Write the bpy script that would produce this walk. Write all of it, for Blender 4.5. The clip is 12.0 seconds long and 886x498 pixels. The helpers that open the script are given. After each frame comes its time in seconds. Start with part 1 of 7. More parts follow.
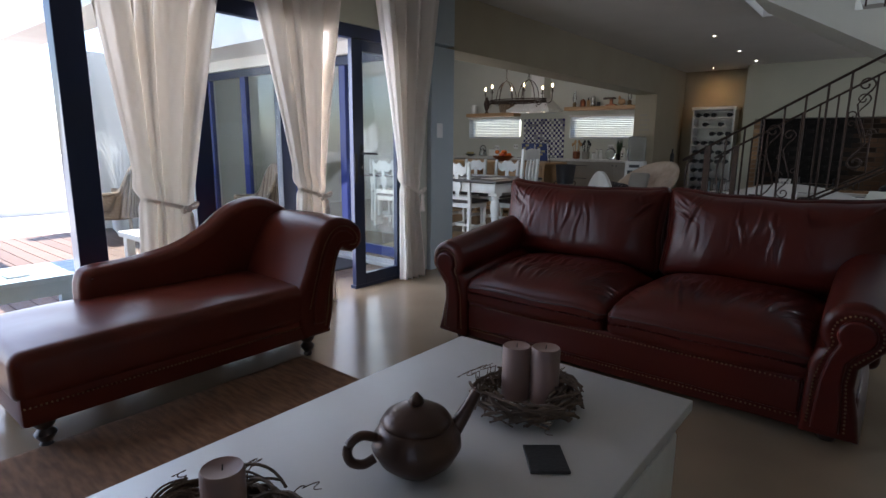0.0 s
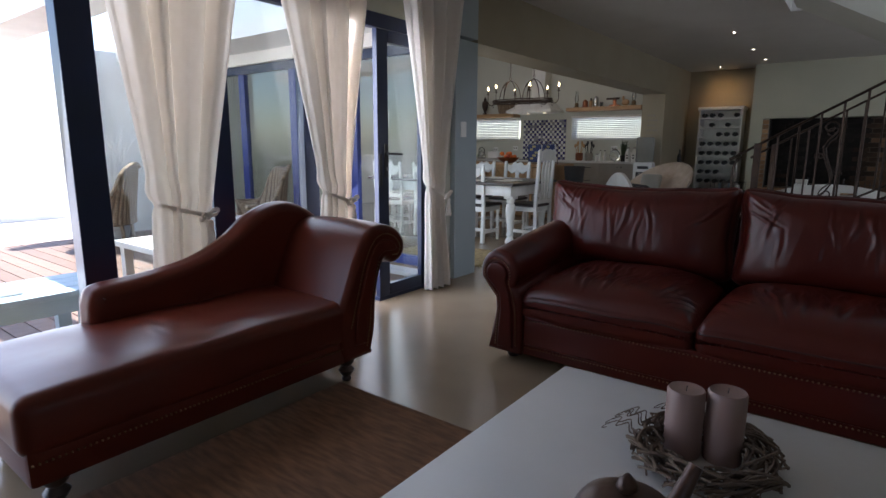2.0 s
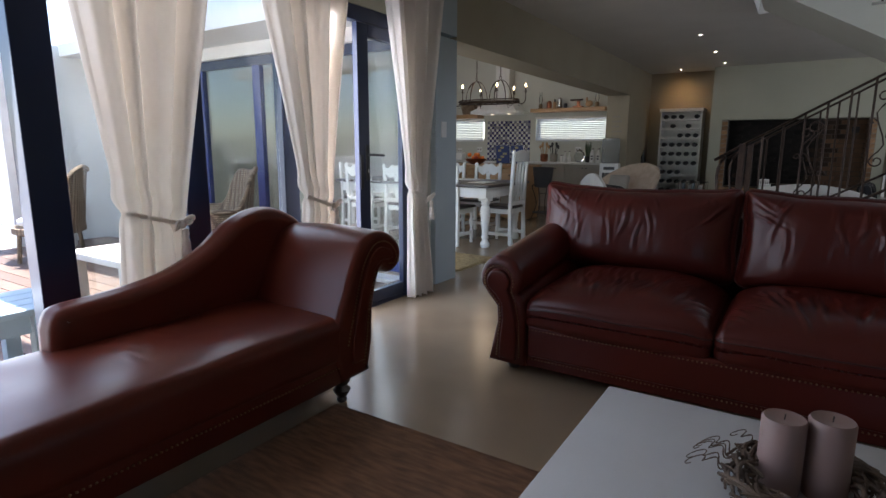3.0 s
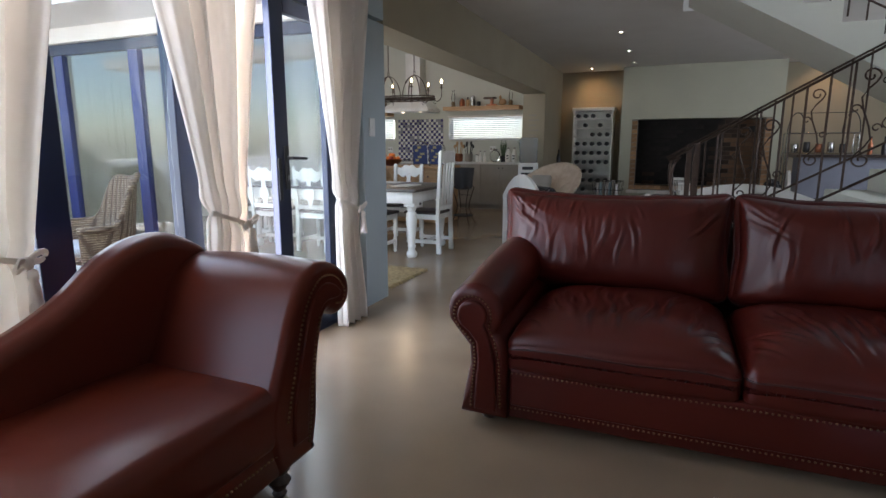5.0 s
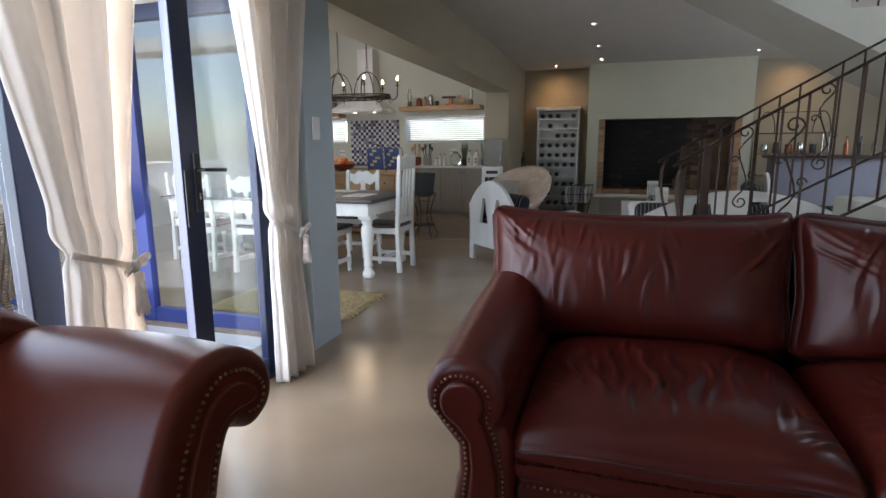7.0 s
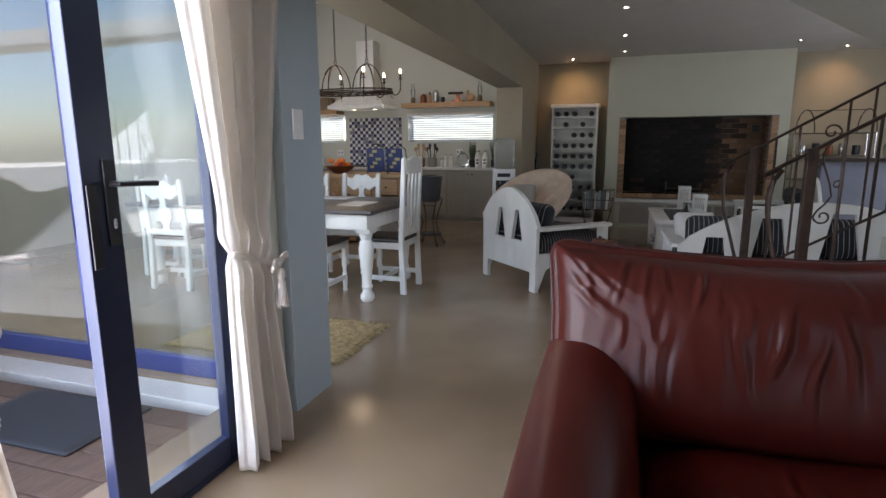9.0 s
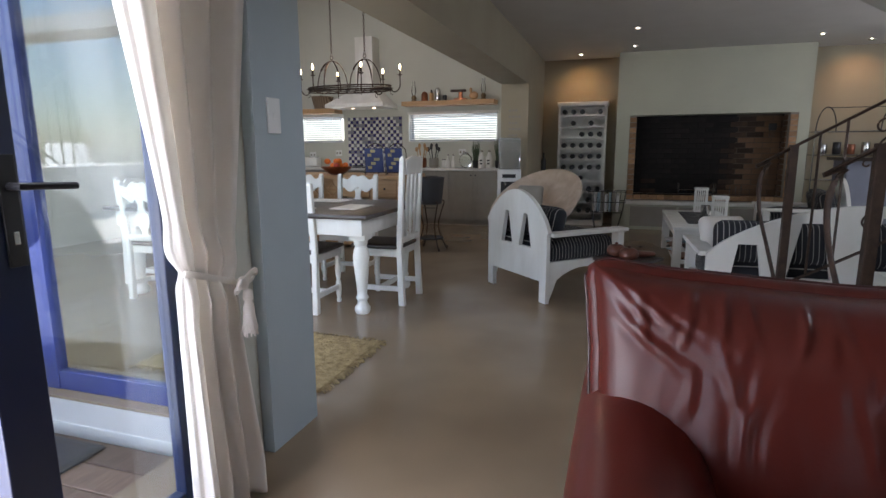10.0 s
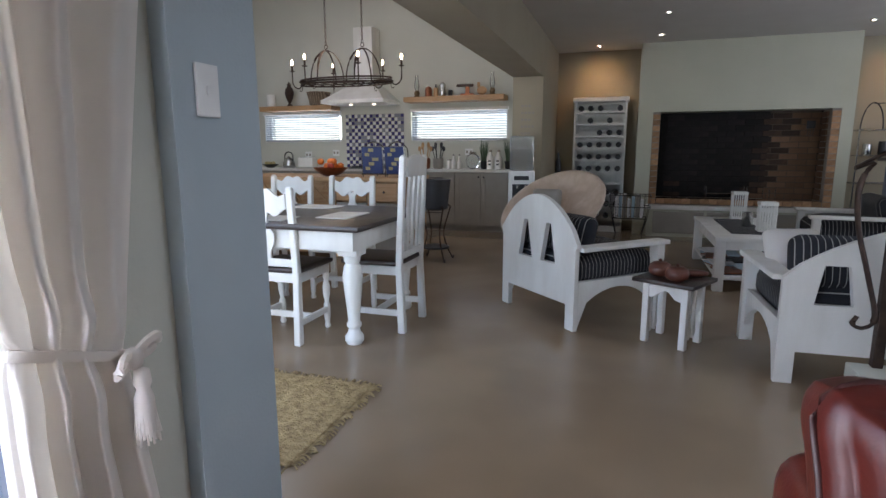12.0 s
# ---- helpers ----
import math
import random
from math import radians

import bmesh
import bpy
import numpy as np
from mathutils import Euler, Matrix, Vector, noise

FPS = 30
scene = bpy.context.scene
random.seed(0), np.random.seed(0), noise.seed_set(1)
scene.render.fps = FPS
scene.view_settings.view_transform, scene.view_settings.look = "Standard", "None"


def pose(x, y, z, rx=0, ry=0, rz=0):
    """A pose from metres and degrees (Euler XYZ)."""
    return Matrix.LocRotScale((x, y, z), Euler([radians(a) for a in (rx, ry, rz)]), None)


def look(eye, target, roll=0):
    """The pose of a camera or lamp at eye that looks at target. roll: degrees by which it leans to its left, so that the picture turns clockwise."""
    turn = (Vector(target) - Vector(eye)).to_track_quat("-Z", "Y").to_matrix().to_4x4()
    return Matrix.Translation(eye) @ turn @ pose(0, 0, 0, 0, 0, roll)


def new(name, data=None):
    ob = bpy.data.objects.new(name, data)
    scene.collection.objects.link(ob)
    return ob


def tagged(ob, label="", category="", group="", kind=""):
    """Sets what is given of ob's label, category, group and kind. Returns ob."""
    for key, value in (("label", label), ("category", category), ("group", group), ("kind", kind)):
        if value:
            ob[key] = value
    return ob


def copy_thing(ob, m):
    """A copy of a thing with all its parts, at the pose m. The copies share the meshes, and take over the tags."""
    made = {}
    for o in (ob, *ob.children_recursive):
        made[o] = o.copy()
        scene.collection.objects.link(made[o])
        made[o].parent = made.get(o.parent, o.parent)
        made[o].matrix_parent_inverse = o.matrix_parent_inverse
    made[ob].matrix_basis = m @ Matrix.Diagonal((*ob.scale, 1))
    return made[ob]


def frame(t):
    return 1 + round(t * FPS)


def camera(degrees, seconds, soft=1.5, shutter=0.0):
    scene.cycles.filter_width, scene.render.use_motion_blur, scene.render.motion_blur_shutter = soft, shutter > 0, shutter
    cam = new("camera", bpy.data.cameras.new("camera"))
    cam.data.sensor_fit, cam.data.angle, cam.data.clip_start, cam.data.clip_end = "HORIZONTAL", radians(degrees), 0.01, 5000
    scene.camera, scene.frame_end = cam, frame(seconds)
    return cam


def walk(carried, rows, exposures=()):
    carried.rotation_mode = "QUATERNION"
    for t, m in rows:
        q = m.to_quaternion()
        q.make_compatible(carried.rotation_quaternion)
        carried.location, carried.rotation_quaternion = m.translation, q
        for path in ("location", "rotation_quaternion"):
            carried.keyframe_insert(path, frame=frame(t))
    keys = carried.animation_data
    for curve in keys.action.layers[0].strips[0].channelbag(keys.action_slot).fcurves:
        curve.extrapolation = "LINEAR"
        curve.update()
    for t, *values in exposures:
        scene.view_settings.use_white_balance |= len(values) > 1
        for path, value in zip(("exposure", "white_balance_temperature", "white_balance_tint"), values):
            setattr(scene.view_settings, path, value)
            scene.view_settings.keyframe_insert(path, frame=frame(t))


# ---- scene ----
cam = camera(77.5, 12.0)
PATH = [
    (0, (3.512, 0.461, 1.222), (2.273, 1.984, 0.844), 0.5),
    (0.5, (3.407, 0.496, 1.203), (2.162, 2.015, 0.829), 0.4),
    (1, (3.282, 0.532, 1.19), (2.037, 2.053, 0.816), 0.4),
    (1.5, (3.16, 0.525, 1.196), (1.929, 2.057, 0.824), 0.3),
    (2, (2.993, 0.499, 1.187), (1.802, 2.064, 0.821), 0.3),
    (2.5, (2.851, 0.501, 1.182), (1.722, 2.112, 0.819), 0.3),
    (4.5, (2.256, 0.797, 1.18), (1.429, 2.583, 0.821), -0.0),
    (5, (2.163, 0.941, 1.19), (1.417, 2.761, 0.828), -0.0),
    (5.5, (2.039, 1.122, 1.19), (1.353, 2.966, 0.831), -0.2),
    (6, (1.943, 1.298, 1.198), (1.318, 3.163, 0.838), -0.2),
    (6.5, (1.889, 1.49, 1.206), (1.293, 3.365, 0.847), -0.3),
    (7, (1.832, 1.629, 1.211), (1.234, 3.504, 0.854), -0.4),
    (7.5, (1.718, 1.785, 1.224), (1.125, 3.661, 0.867), -0.3),
    (9.5, (1.445, 2.546, 1.228), (0.845, 4.419, 0.868), -0.2),
    (10, (1.384, 2.725, 1.205), (0.778, 4.598, 0.85), -0.3),
    (10.5, (1.328, 2.923, 1.185), (0.705, 4.791, 0.833), -0.4),
    (11, (1.237, 3.089, 1.185), (0.603, 4.953, 0.832), -0.2),
    (11.5, (1.162, 3.239, 1.188), (0.528, 5.103, 0.836), -0.2),
    (12, (1.134, 3.384, 1.182), (0.519, 5.254, 0.831), -0.2),
]
walk(cam, [(t, look(eye, target, roll)) for t, eye, target, roll in PATH],
     [(0.0, 1.78, 5980, 17), (2.5, 1.83, 6050, 17), (4.5, 2.3, 6050, 16), (6.5, 2.55, 6100, 16), (9.5, 2.50, 6120, 18), (12.0, 2.70, 5850, 18)])

# ---- world, sun and large lights ----
world = bpy.data.worlds.new("sky")
scene.world = world
world.use_nodes = True
wn = world.node_tree
sky = wn.nodes.new("ShaderNodeTexSky")
sky.sky_type, sky.sun_disc, sky.sun_elevation, sky.sun_rotation = "NISHITA", False, radians(66), radians(326)
wn.links.new(sky.outputs[0], wn.nodes["Background"].inputs[0])
wn.nodes["Background"].inputs[1].default_value = 0.15


def area(name, at, target, w, h, power, color=(1, 1, 1)):
    lamp = bpy.data.lights.new(name, "AREA")
    lamp.shape, lamp.size, lamp.size_y, lamp.energy, lamp.color = "RECTANGLE", w, h, power, color
    ob = new(name, lamp)
    ob.matrix_world = look(at, target)
    return ob


sun_data = bpy.data.lights.new("sun", "SUN")
sun_data.energy, sun_data.angle, sun_data.color = 5.0, radians(0.5), (1, 0.95, 0.87)
sun = new("sun", sun_data)
sun.matrix_world = look((0, 0, 0), (0.18, -0.32, -0.92))
area("window_daylight", (0.045, 1.9, 1.1), (3, 2.0, 0.7), 4.2, 1.9, 16, (0.88, 0.94, 1))
area("open_door_daylight", (-0.04, 3.16, 1.1), (0.30, 4.1, 1.0), 0.42, 1.8, 5, (0.95, 0.97, 1))
# weak added light at an unseen rear opening, placed to suit the sofa's highlights
area("rear_window_daylight", (5.3, -3.3, 1.7), (3.6, 3, 0.8), 1.3, 1.1, 0.8, (0.86, 0.93, 1))
area("stairwell_daylight", (5.9, 6.2, 4.3), (3, 6.4, 2.2), 1.6, 1.2, 16, (0.85, 0.93, 1))
# added fill under the closed kitchen ceiling; there is no roof opening
area("kitchen_rooflight", (-3.0, 8.6, 3.72), (-2.8, 9.0, 0), 2.4, 1.2, 5, (0.95, 0.97, 1))
area("patio_doors_daylight", (-2.3, 4.80, 1.1), (-2.0, 8, 0.6), 4.2, 1.8, 7.5, (0.93, 0.97, 1))
# added fill in front of the solid east wall, brightens the far right end
area("side_window_daylight", (6.1, 9.2, 1.6), (3, 9.4, 1.2), 2.0, 1.2, 8, (0.9, 0.95, 1))


# ---- materials ----
def mat(name, c1, c2=None, rough=0.5, scale=6.0, bump=0.0, bscale=60.0, metal=0.0, stretch=(1, 1, 1), detail=4.0,
        coat=0.0, stops=(0.35, 0.65), rvar=0.0, bdist=0.01, sheen=0.0):
    m = bpy.data.materials.new(name)
    m.use_nodes = True
    t = m.node_tree
    b = t.nodes["Principled BSDF"]
    b.inputs["Roughness"].default_value, b.inputs["Metallic"].default_value = rough, metal
    b.inputs["Coat Weight"].default_value = coat
    b.inputs["Sheen Weight"].default_value = sheen
    c2 = c2 or tuple(v * 0.88 for v in c1)
    co = t.nodes.new("ShaderNodeTexCoord")
    mp = t.nodes.new("ShaderNodeMapping")
    mp.inputs["Scale"].default_value = stretch
    t.links.new(co.outputs["Object"], mp.inputs["Vector"])
    n = t.nodes.new("ShaderNodeTexNoise")
    n.inputs["Scale"].default_value, n.inputs["Detail"].default_value = scale, detail
    t.links.new(mp.outputs[0], n.inputs["Vector"])
    sm = t.nodes.new("ShaderNodeMapRange")
    sm.interpolation_type = "SMOOTHSTEP"
    sm.inputs["From Min"].default_value, sm.inputs["From Max"].default_value = stops[0] - 0.12, stops[1] + 0.12
    t.links.new(n.outputs["Fac"], sm.inputs["Value"])
    r = t.nodes.new("ShaderNodeMix")
    r.data_type = "RGBA"
    r.inputs["A"].default_value, r.inputs["B"].default_value = (*c2, 1), (*c1, 1)
    t.links.new(sm.outputs["Result"], r.inputs["Factor"])
    t.links.new(r.outputs["Result"], b.inputs["Base Color"])
    if rvar:
        ma = t.nodes.new("ShaderNodeMath")
        ma.operation = "MULTIPLY_ADD"
        ma.inputs[1].default_value, ma.inputs[2].default_value = -2 * rvar, rough + rvar
        t.links.new(sm.outputs["Result"], ma.inputs[0])
        t.links.new(ma.outputs[0], b.inputs["Roughness"])
    if bump:
        n2 = t.nodes.new("ShaderNodeTexNoise")
        n2.inputs["Scale"].default_value, n2.inputs["Detail"].default_value = bscale, 6
        t.links.new(mp.outputs[0], n2.inputs["Vector"])
        bp = t.nodes.new("ShaderNodeBump")
        bp.inputs["Strength"].default_value, bp.inputs["Distance"].default_value = bump, bdist
        t.links.new(n2.outputs["Fac"], bp.inputs["Height"])
        t.links.new(bp.outputs[0], b.inputs["Normal"])
    return m


def random_tint(m, lo, hi):
    """Brightness that differs from piece to piece."""
    t = m.node_tree
    b = t.nodes["Principled BSDF"]
    src = b.inputs["Base Color"].links[0].from_socket
    info = t.nodes.new("ShaderNodeObjectInfo")
    mr = t.nodes.new("ShaderNodeMapRange")
    mr.inputs["To Min"].default_value, mr.inputs["To Max"].default_value = lo, hi
    t.links.new(info.outputs["Random"], mr.inputs["Value"])
    mix = t.nodes.new("ShaderNodeVectorMath")
    mix.operation = "SCALE"
    t.links.new(src, mix.inputs[0])
    t.links.new(mr.outputs[0], mix.inputs["Scale"])
    t.links.new(mix.outputs[0], b.inputs["Base Color"])
    return m


def leather(name, c1, c2):
    m = mat(name, c1, c2, 0.31, 2.0, 0, detail=1, rvar=0.02)
    t = m.node_tree
    b = t.nodes["Principled BSDF"]
    co = t.nodes["Texture Coordinate"]
    last = None
    for kind, scale, detail, strength, dist in (("noise", 7, 1.5, 0.2, 0.006), ("voronoi", 220, 0, 0.10, 0.0012)):
        n = t.nodes.new("ShaderNodeTexVoronoi" if kind == "voronoi" else "ShaderNodeTexNoise")
        n.inputs["Scale"].default_value = scale
        if kind == "noise":
            n.inputs["Detail"].default_value, n.inputs["Distortion"].default_value = detail, 0.3
        t.links.new(co.outputs["Object"], n.inputs["Vector"])
        k = t.nodes.new("ShaderNodeBump")
        k.inputs["Strength"].default_value, k.inputs["Distance"].default_value = strength, dist
        t.links.new(n.outputs["Distance" if kind == "voronoi" else "Fac"], k.inputs["Height"])
        if last:
            t.links.new(last.outputs[0], k.inputs["Normal"])
        last = k
    t.links.new(last.outputs[0], b.inputs["Normal"])
    b.inputs["Specular IOR Level"].default_value = 0.28
    return m


def striped(name, dark, light, axis=0, period=0.045, width=0.18):
    """Woven ticking: light pinstripes on dark cloth."""
    m = mat(name, dark, None, 0.85, 40, 0.2, 400)
    t = m.node_tree
    b = t.nodes["Principled BSDF"]
    src = b.inputs["Base Color"].links[0].from_socket
    co = t.nodes["Texture Coordinate"]
    sp = t.nodes.new("ShaderNodeSeparateXYZ")
    t.links.new(co.outputs["Object"], sp.inputs[0])
    d = t.nodes.new("ShaderNodeMath"); d.operation = "DIVIDE"; d.inputs[1].default_value = period
    f = t.nodes.new("ShaderNodeMath"); f.operation = "FRACT"
    l = t.nodes.new("ShaderNodeMath"); l.operation = "LESS_THAN"; l.inputs[1].default_value = width
    t.links.new(sp.outputs[axis], d.inputs[0]); t.links.new(d.outputs[0], f.inputs[0]); t.links.new(f.outputs[0], l.inputs[0])
    mx = t.nodes.new("ShaderNodeMix"); mx.data_type = "RGBA"
    mx.inputs["B"].default_value = (*light, 1)
    t.links.new(l.outputs[0], mx.inputs["Factor"]); t.links.new(src, mx.inputs["A"])
    t.links.new(mx.outputs["Result"], b.inputs["Base Color"])
    return m


def glow(name, color, power):
    m = bpy.data.materials.new(name)
    m.use_nodes = True
    b = m.node_tree.nodes["Principled BSDF"]
    b.inputs["Emission Color"].default_value, b.inputs["Emission Strength"].default_value = (*color, 1), power
    b.inputs["Base Color"].default_value = (*color, 1)
    return m


def glass(name, tint=(1, 1, 1), thin=True, rough=0.0):
    m = bpy.data.materials.new(name)
    m.use_nodes = True
    t = m.node_tree
    if thin:
        t.nodes.remove(t.nodes["Principled BSDF"])
        out = t.nodes["Material Output"]
        a, g, x, fr = (t.nodes.new("ShaderNode" + k) for k in ("BsdfTransparent", "BsdfGlossy", "MixShader", "LayerWeight"))
        a.inputs[0].default_value = (*tint, 1)
        g.inputs["Roughness"].default_value = 0.01
        pw, ad = t.nodes.new("ShaderNodeMath"), t.nodes.new("ShaderNodeMath")
        pw.operation, ad.operation = "POWER", "MULTIPLY_ADD"
        pw.inputs[1].default_value, ad.inputs[1].default_value, ad.inputs[2].default_value = 5, 0.9, 0.06
        t.links.new(fr.outputs["Facing"], pw.inputs[0]); t.links.new(pw.outputs[0], ad.inputs[0])
        t.links.new(ad.outputs[0], x.inputs[0]); t.links.new(a.outputs[0], x.inputs[1]); t.links.new(g.outputs[0], x.inputs[2])
        t.links.new(x.outputs[0], out.inputs[0])
    else:
        b = t.nodes["Principled BSDF"]
        b.inputs["Base Color"].default_value = (*tint, 1)
        b.inputs["Transmission Weight"].default_value, b.inputs["Roughness"].default_value = 1, rough
    return m


M_SCREED = mat("polished screed", (0.305, 0.228, 0.150), (0.225, 0.165, 0.108), 0.2, 1.3, detail=2.5, rvar=0.03, stops=(0.36, 0.64))
M_WALL = mat("sage grey wall paint", (0.49, 0.49, 0.385), (0.46, 0.46, 0.36), 0.75, 2.5, 0.12, 90)
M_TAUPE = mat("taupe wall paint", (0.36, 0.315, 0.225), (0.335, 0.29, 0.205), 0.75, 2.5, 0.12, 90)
M_BLUEWALL = mat("pale blue-grey wall paint", (0.40, 0.46, 0.49), (0.37, 0.43, 0.46), 0.7, 2.5, 0.12, 90)
# assumed dark colour for the unseen south wall, keeps its reflection off the leather
M_DARKWALL = mat("dark unseen rear wall", (0.10, 0.08, 0.062), (0.085, 0.07, 0.055), 0.8, 3)
M_CEIL = mat("white ceiling paint", (0.62, 0.60, 0.56), (0.59, 0.57, 0.53), 0.8, 3, 0.08, 80)
M_KWALL = mat("kitchen wall paint", (0.54, 0.54, 0.47), (0.52, 0.52, 0.45), 0.75, 3, 0.12, 90)
M_WHITE = mat("worn white painted wood", (0.76, 0.75, 0.71), (0.66, 0.64, 0.59), 0.45, 7, 0.15, 50, stretch=(1, 1, 0.3), rvar=0.04)
M_TABLEWHITE = mat("matt white painted table top", (0.55, 0.54, 0.52), (0.51, 0.50, 0.48), 0.42, 4, 0.06, 60)
M_NAVY = mat("navy painted aluminium", (0.010, 0.017, 0.052), (0.009, 0.0155, 0.047), 0.28, 3, detail=1)
M_ROYAL = mat("royal blue painted frame", (0.028, 0.042, 0.18), (0.025, 0.038, 0.16), 0.35, 5, 0.05, 70)
M_SOFA = leather("oxblood leather", (0.074, 0.0105, 0.0065), (0.056, 0.008, 0.0052))
M_CHAISE = leather("chestnut leather", (0.092, 0.0165, 0.008), (0.072, 0.0125, 0.0063))
M_CHAISE.node_tree.nodes["Principled BSDF"].inputs["Specular IOR Level"].default_value = 0.22
M_PIPING = mat("dark leather piping", (0.04, 0.01, 0.008), None, 0.4, 20)
M_DARKWOOD = mat("dark stained wood", (0.045, 0.03, 0.024), (0.022, 0.014, 0.011), 0.32, 6, 0.2, 30, stretch=(1, 8, 1))
M_BRASS = mat("antique brass nail", (0.22, 0.155, 0.085), None, 0.38, 30, metal=1)
M_CURTAIN = mat("unbleached cotton curtain", (0.87, 0.845, 0.81), (0.83, 0.80, 0.755), 0.85, 14, 0.25, 500, bdist=0.001, sheen=0.2)
M_IRON = mat("rusty brown wrought iron", (0.072, 0.044, 0.030), (0.036, 0.023, 0.018), 0.55, 25, 0.3, 90, metal=0.5)
M_RAG = mat("russet woven jute", (0.25, 0.118, 0.052), (0.125, 0.057, 0.024), 0.9, 9, 0.8, 160, stretch=(1, 5, 1))
M_SEAGRASS = mat("straw coloured shaggy jute", (0.50, 0.37, 0.18), (0.26, 0.18, 0.08), 0.95, 25, 0.9, 120)
M_OAK = mat("honey coloured pine", (0.46, 0.28, 0.13), (0.36, 0.20, 0.085), 0.5, 5, 0.15, 40, stretch=(1, 9, 9))
M_GREYCAB = mat("warm grey cabinet paint", (0.31, 0.285, 0.245), None, 0.5, 6, 0.05, 50)
M_STONE = mat("pale worktop", (0.62, 0.60, 0.56), None, 0.3, 40)
M_CHARCOAL = mat("charcoal leatherette", (0.03, 0.03, 0.032), None, 0.5, 20, 0.2, 120)
M_BLACK = mat("black metal", (0.012, 0.012, 0.013), None, 0.35, 20)
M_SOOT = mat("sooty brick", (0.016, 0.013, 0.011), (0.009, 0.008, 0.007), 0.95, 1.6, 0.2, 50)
M_BRICK = random_tint(mat("tan clay brick", (0.42, 0.25, 0.13), (0.30, 0.17, 0.09), 0.85, 20, 0.4, 90), 0.6, 1.25)
M_MORTAR = mat("grey mortar", (0.30, 0.27, 0.23), None, 0.95, 30, 0.4, 120)
# browner brick for the fireplace's right part, with the light there in its colour
M_INBRICK = random_tint(mat("smoked brick, lit side", (0.20, 0.115, 0.065), (0.125, 0.07, 0.04), 0.9, 3, 0.4, 90), 0.8, 1.15)
M_STRIPE = striped("black ticking with pale stripes", (0.012, 0.013, 0.018), (0.33, 0.32, 0.29), 0, 0.031, 0.13)
M_STRIPEY = striped("black ticking with pale stripes, turned", (0.012, 0.013, 0.018), (0.33, 0.32, 0.29), 1, 0.031, 0.13)
M_BLIND = mat("white venetian slat", (0.58, 0.61, 0.66), None, 0.5, 10)
M_CREAM = mat("cream cotton cushion", (0.56, 0.45, 0.35), (0.46, 0.36, 0.27), 0.9, 10, 0.3, 300)
M_CANE = mat("natural cane", (0.42, 0.30, 0.17), (0.28, 0.19, 0.10), 0.6, 30, 0.3, 200)
M_WICKER = mat("washed wicker", (0.52, 0.40, 0.27), (0.27, 0.19, 0.12), 0.75, 60, 0.9, 220)
def woven(m, dark):
    """Rows of round canes on a wicker weave."""
    t = m.node_tree
    b = t.nodes["Principled BSDF"]
    src = b.inputs["Base Color"].links[0].from_socket
    waves = []
    for axis, scale in (("Z", 17), ("X", 9)):
        w = t.nodes.new("ShaderNodeTexWave")
        w.bands_direction = axis
        w.inputs["Scale"].default_value, w.inputs["Distortion"].default_value = scale, 1.2
        t.links.new(t.nodes["Texture Coordinate"].outputs["Object"], w.inputs["Vector"])
        waves.append(w)
    mx = t.nodes.new("ShaderNodeMath")
    mx.operation = "MULTIPLY"
    t.links.new(waves[0].outputs["Fac"], mx.inputs[0]); t.links.new(waves[1].outputs["Fac"], mx.inputs[1])
    ramp = t.nodes.new("ShaderNodeMapRange")
    ramp.inputs["From Max"].default_value = 0.3
    t.links.new(mx.outputs[0], ramp.inputs["Value"])
    c = t.nodes.new("ShaderNodeMix")
    c.data_type = "RGBA"
    c.inputs["A"].default_value = (*dark, 1)
    t.links.new(ramp.outputs[0], c.inputs["Factor"]); t.links.new(src, c.inputs["B"])
    t.links.new(c.outputs["Result"], b.inputs["Base Color"])
    k = t.nodes.new("ShaderNodeBump")
    k.inputs["Distance"].default_value = 0.01
    t.links.new(mx.outputs[0], k.inputs["Height"]); t.links.new(k.outputs[0], b.inputs["Normal"])


woven(M_WICKER, (0.12, 0.08, 0.05))
M_DECK = random_tint(mat("weathered deck board", (0.20, 0.125, 0.085), (0.12, 0.075, 0.05), 0.6, 8, 0.3, 40, stretch=(9, 1, 1)), 0.75, 1.15)
M_PATIO = mat("white patio render", (0.78, 0.78, 0.76), None, 0.8, 3, 0.1, 60)
M_SKYBLUE = mat("light blue painted bench", (0.42, 0.55, 0.62), (0.36, 0.49, 0.56), 0.5, 6)
def translucent(m, color, share):
    t = m.node_tree
    out, b = t.nodes["Material Output"], t.nodes["Principled BSDF"]
    tr, x = t.nodes.new("ShaderNodeBsdfTranslucent"), t.nodes.new("ShaderNodeMixShader")
    tr.inputs[0].default_value = (*color, 1)
    x.inputs[0].default_value = share
    t.links.new(b.outputs[0], x.inputs[1]); t.links.new(tr.outputs[0], x.inputs[2]); t.links.new(x.outputs[0], out.inputs[0])


translucent(M_CURTAIN, (0.88, 0.80, 0.71), 0.36)
translucent(M_BLIND, (0.6, 0.70, 0.85), 0.07)
M_GLASS = glass("window glass", (0.94, 0.97, 0.96))
M_CLEAR = glass("clear glass", (0.9, 0.95, 0.95), False)
M_CHROME = mat("brushed steel", (0.55, 0.55, 0.54), None, 0.25, 40, metal=1)
M_CANDLE = mat("mauve-brown candle wax", (0.27, 0.175, 0.15), (0.23, 0.145, 0.125), 0.5, 5, 0.05, 40)
M_POT = mat("bronze glazed pottery", (0.085, 0.042, 0.027), (0.05, 0.025, 0.017), 0.34, 8, 0.15, 30, metal=0.35)
M_TWIG = mat("dry vine twig", (0.15, 0.10, 0.065), (0.07, 0.045, 0.03), 0.85, 30, 0.5, 120)
M_SLATE = mat("black slate", (0.02, 0.02, 0.021), None, 0.5, 30, 0.3, 150)
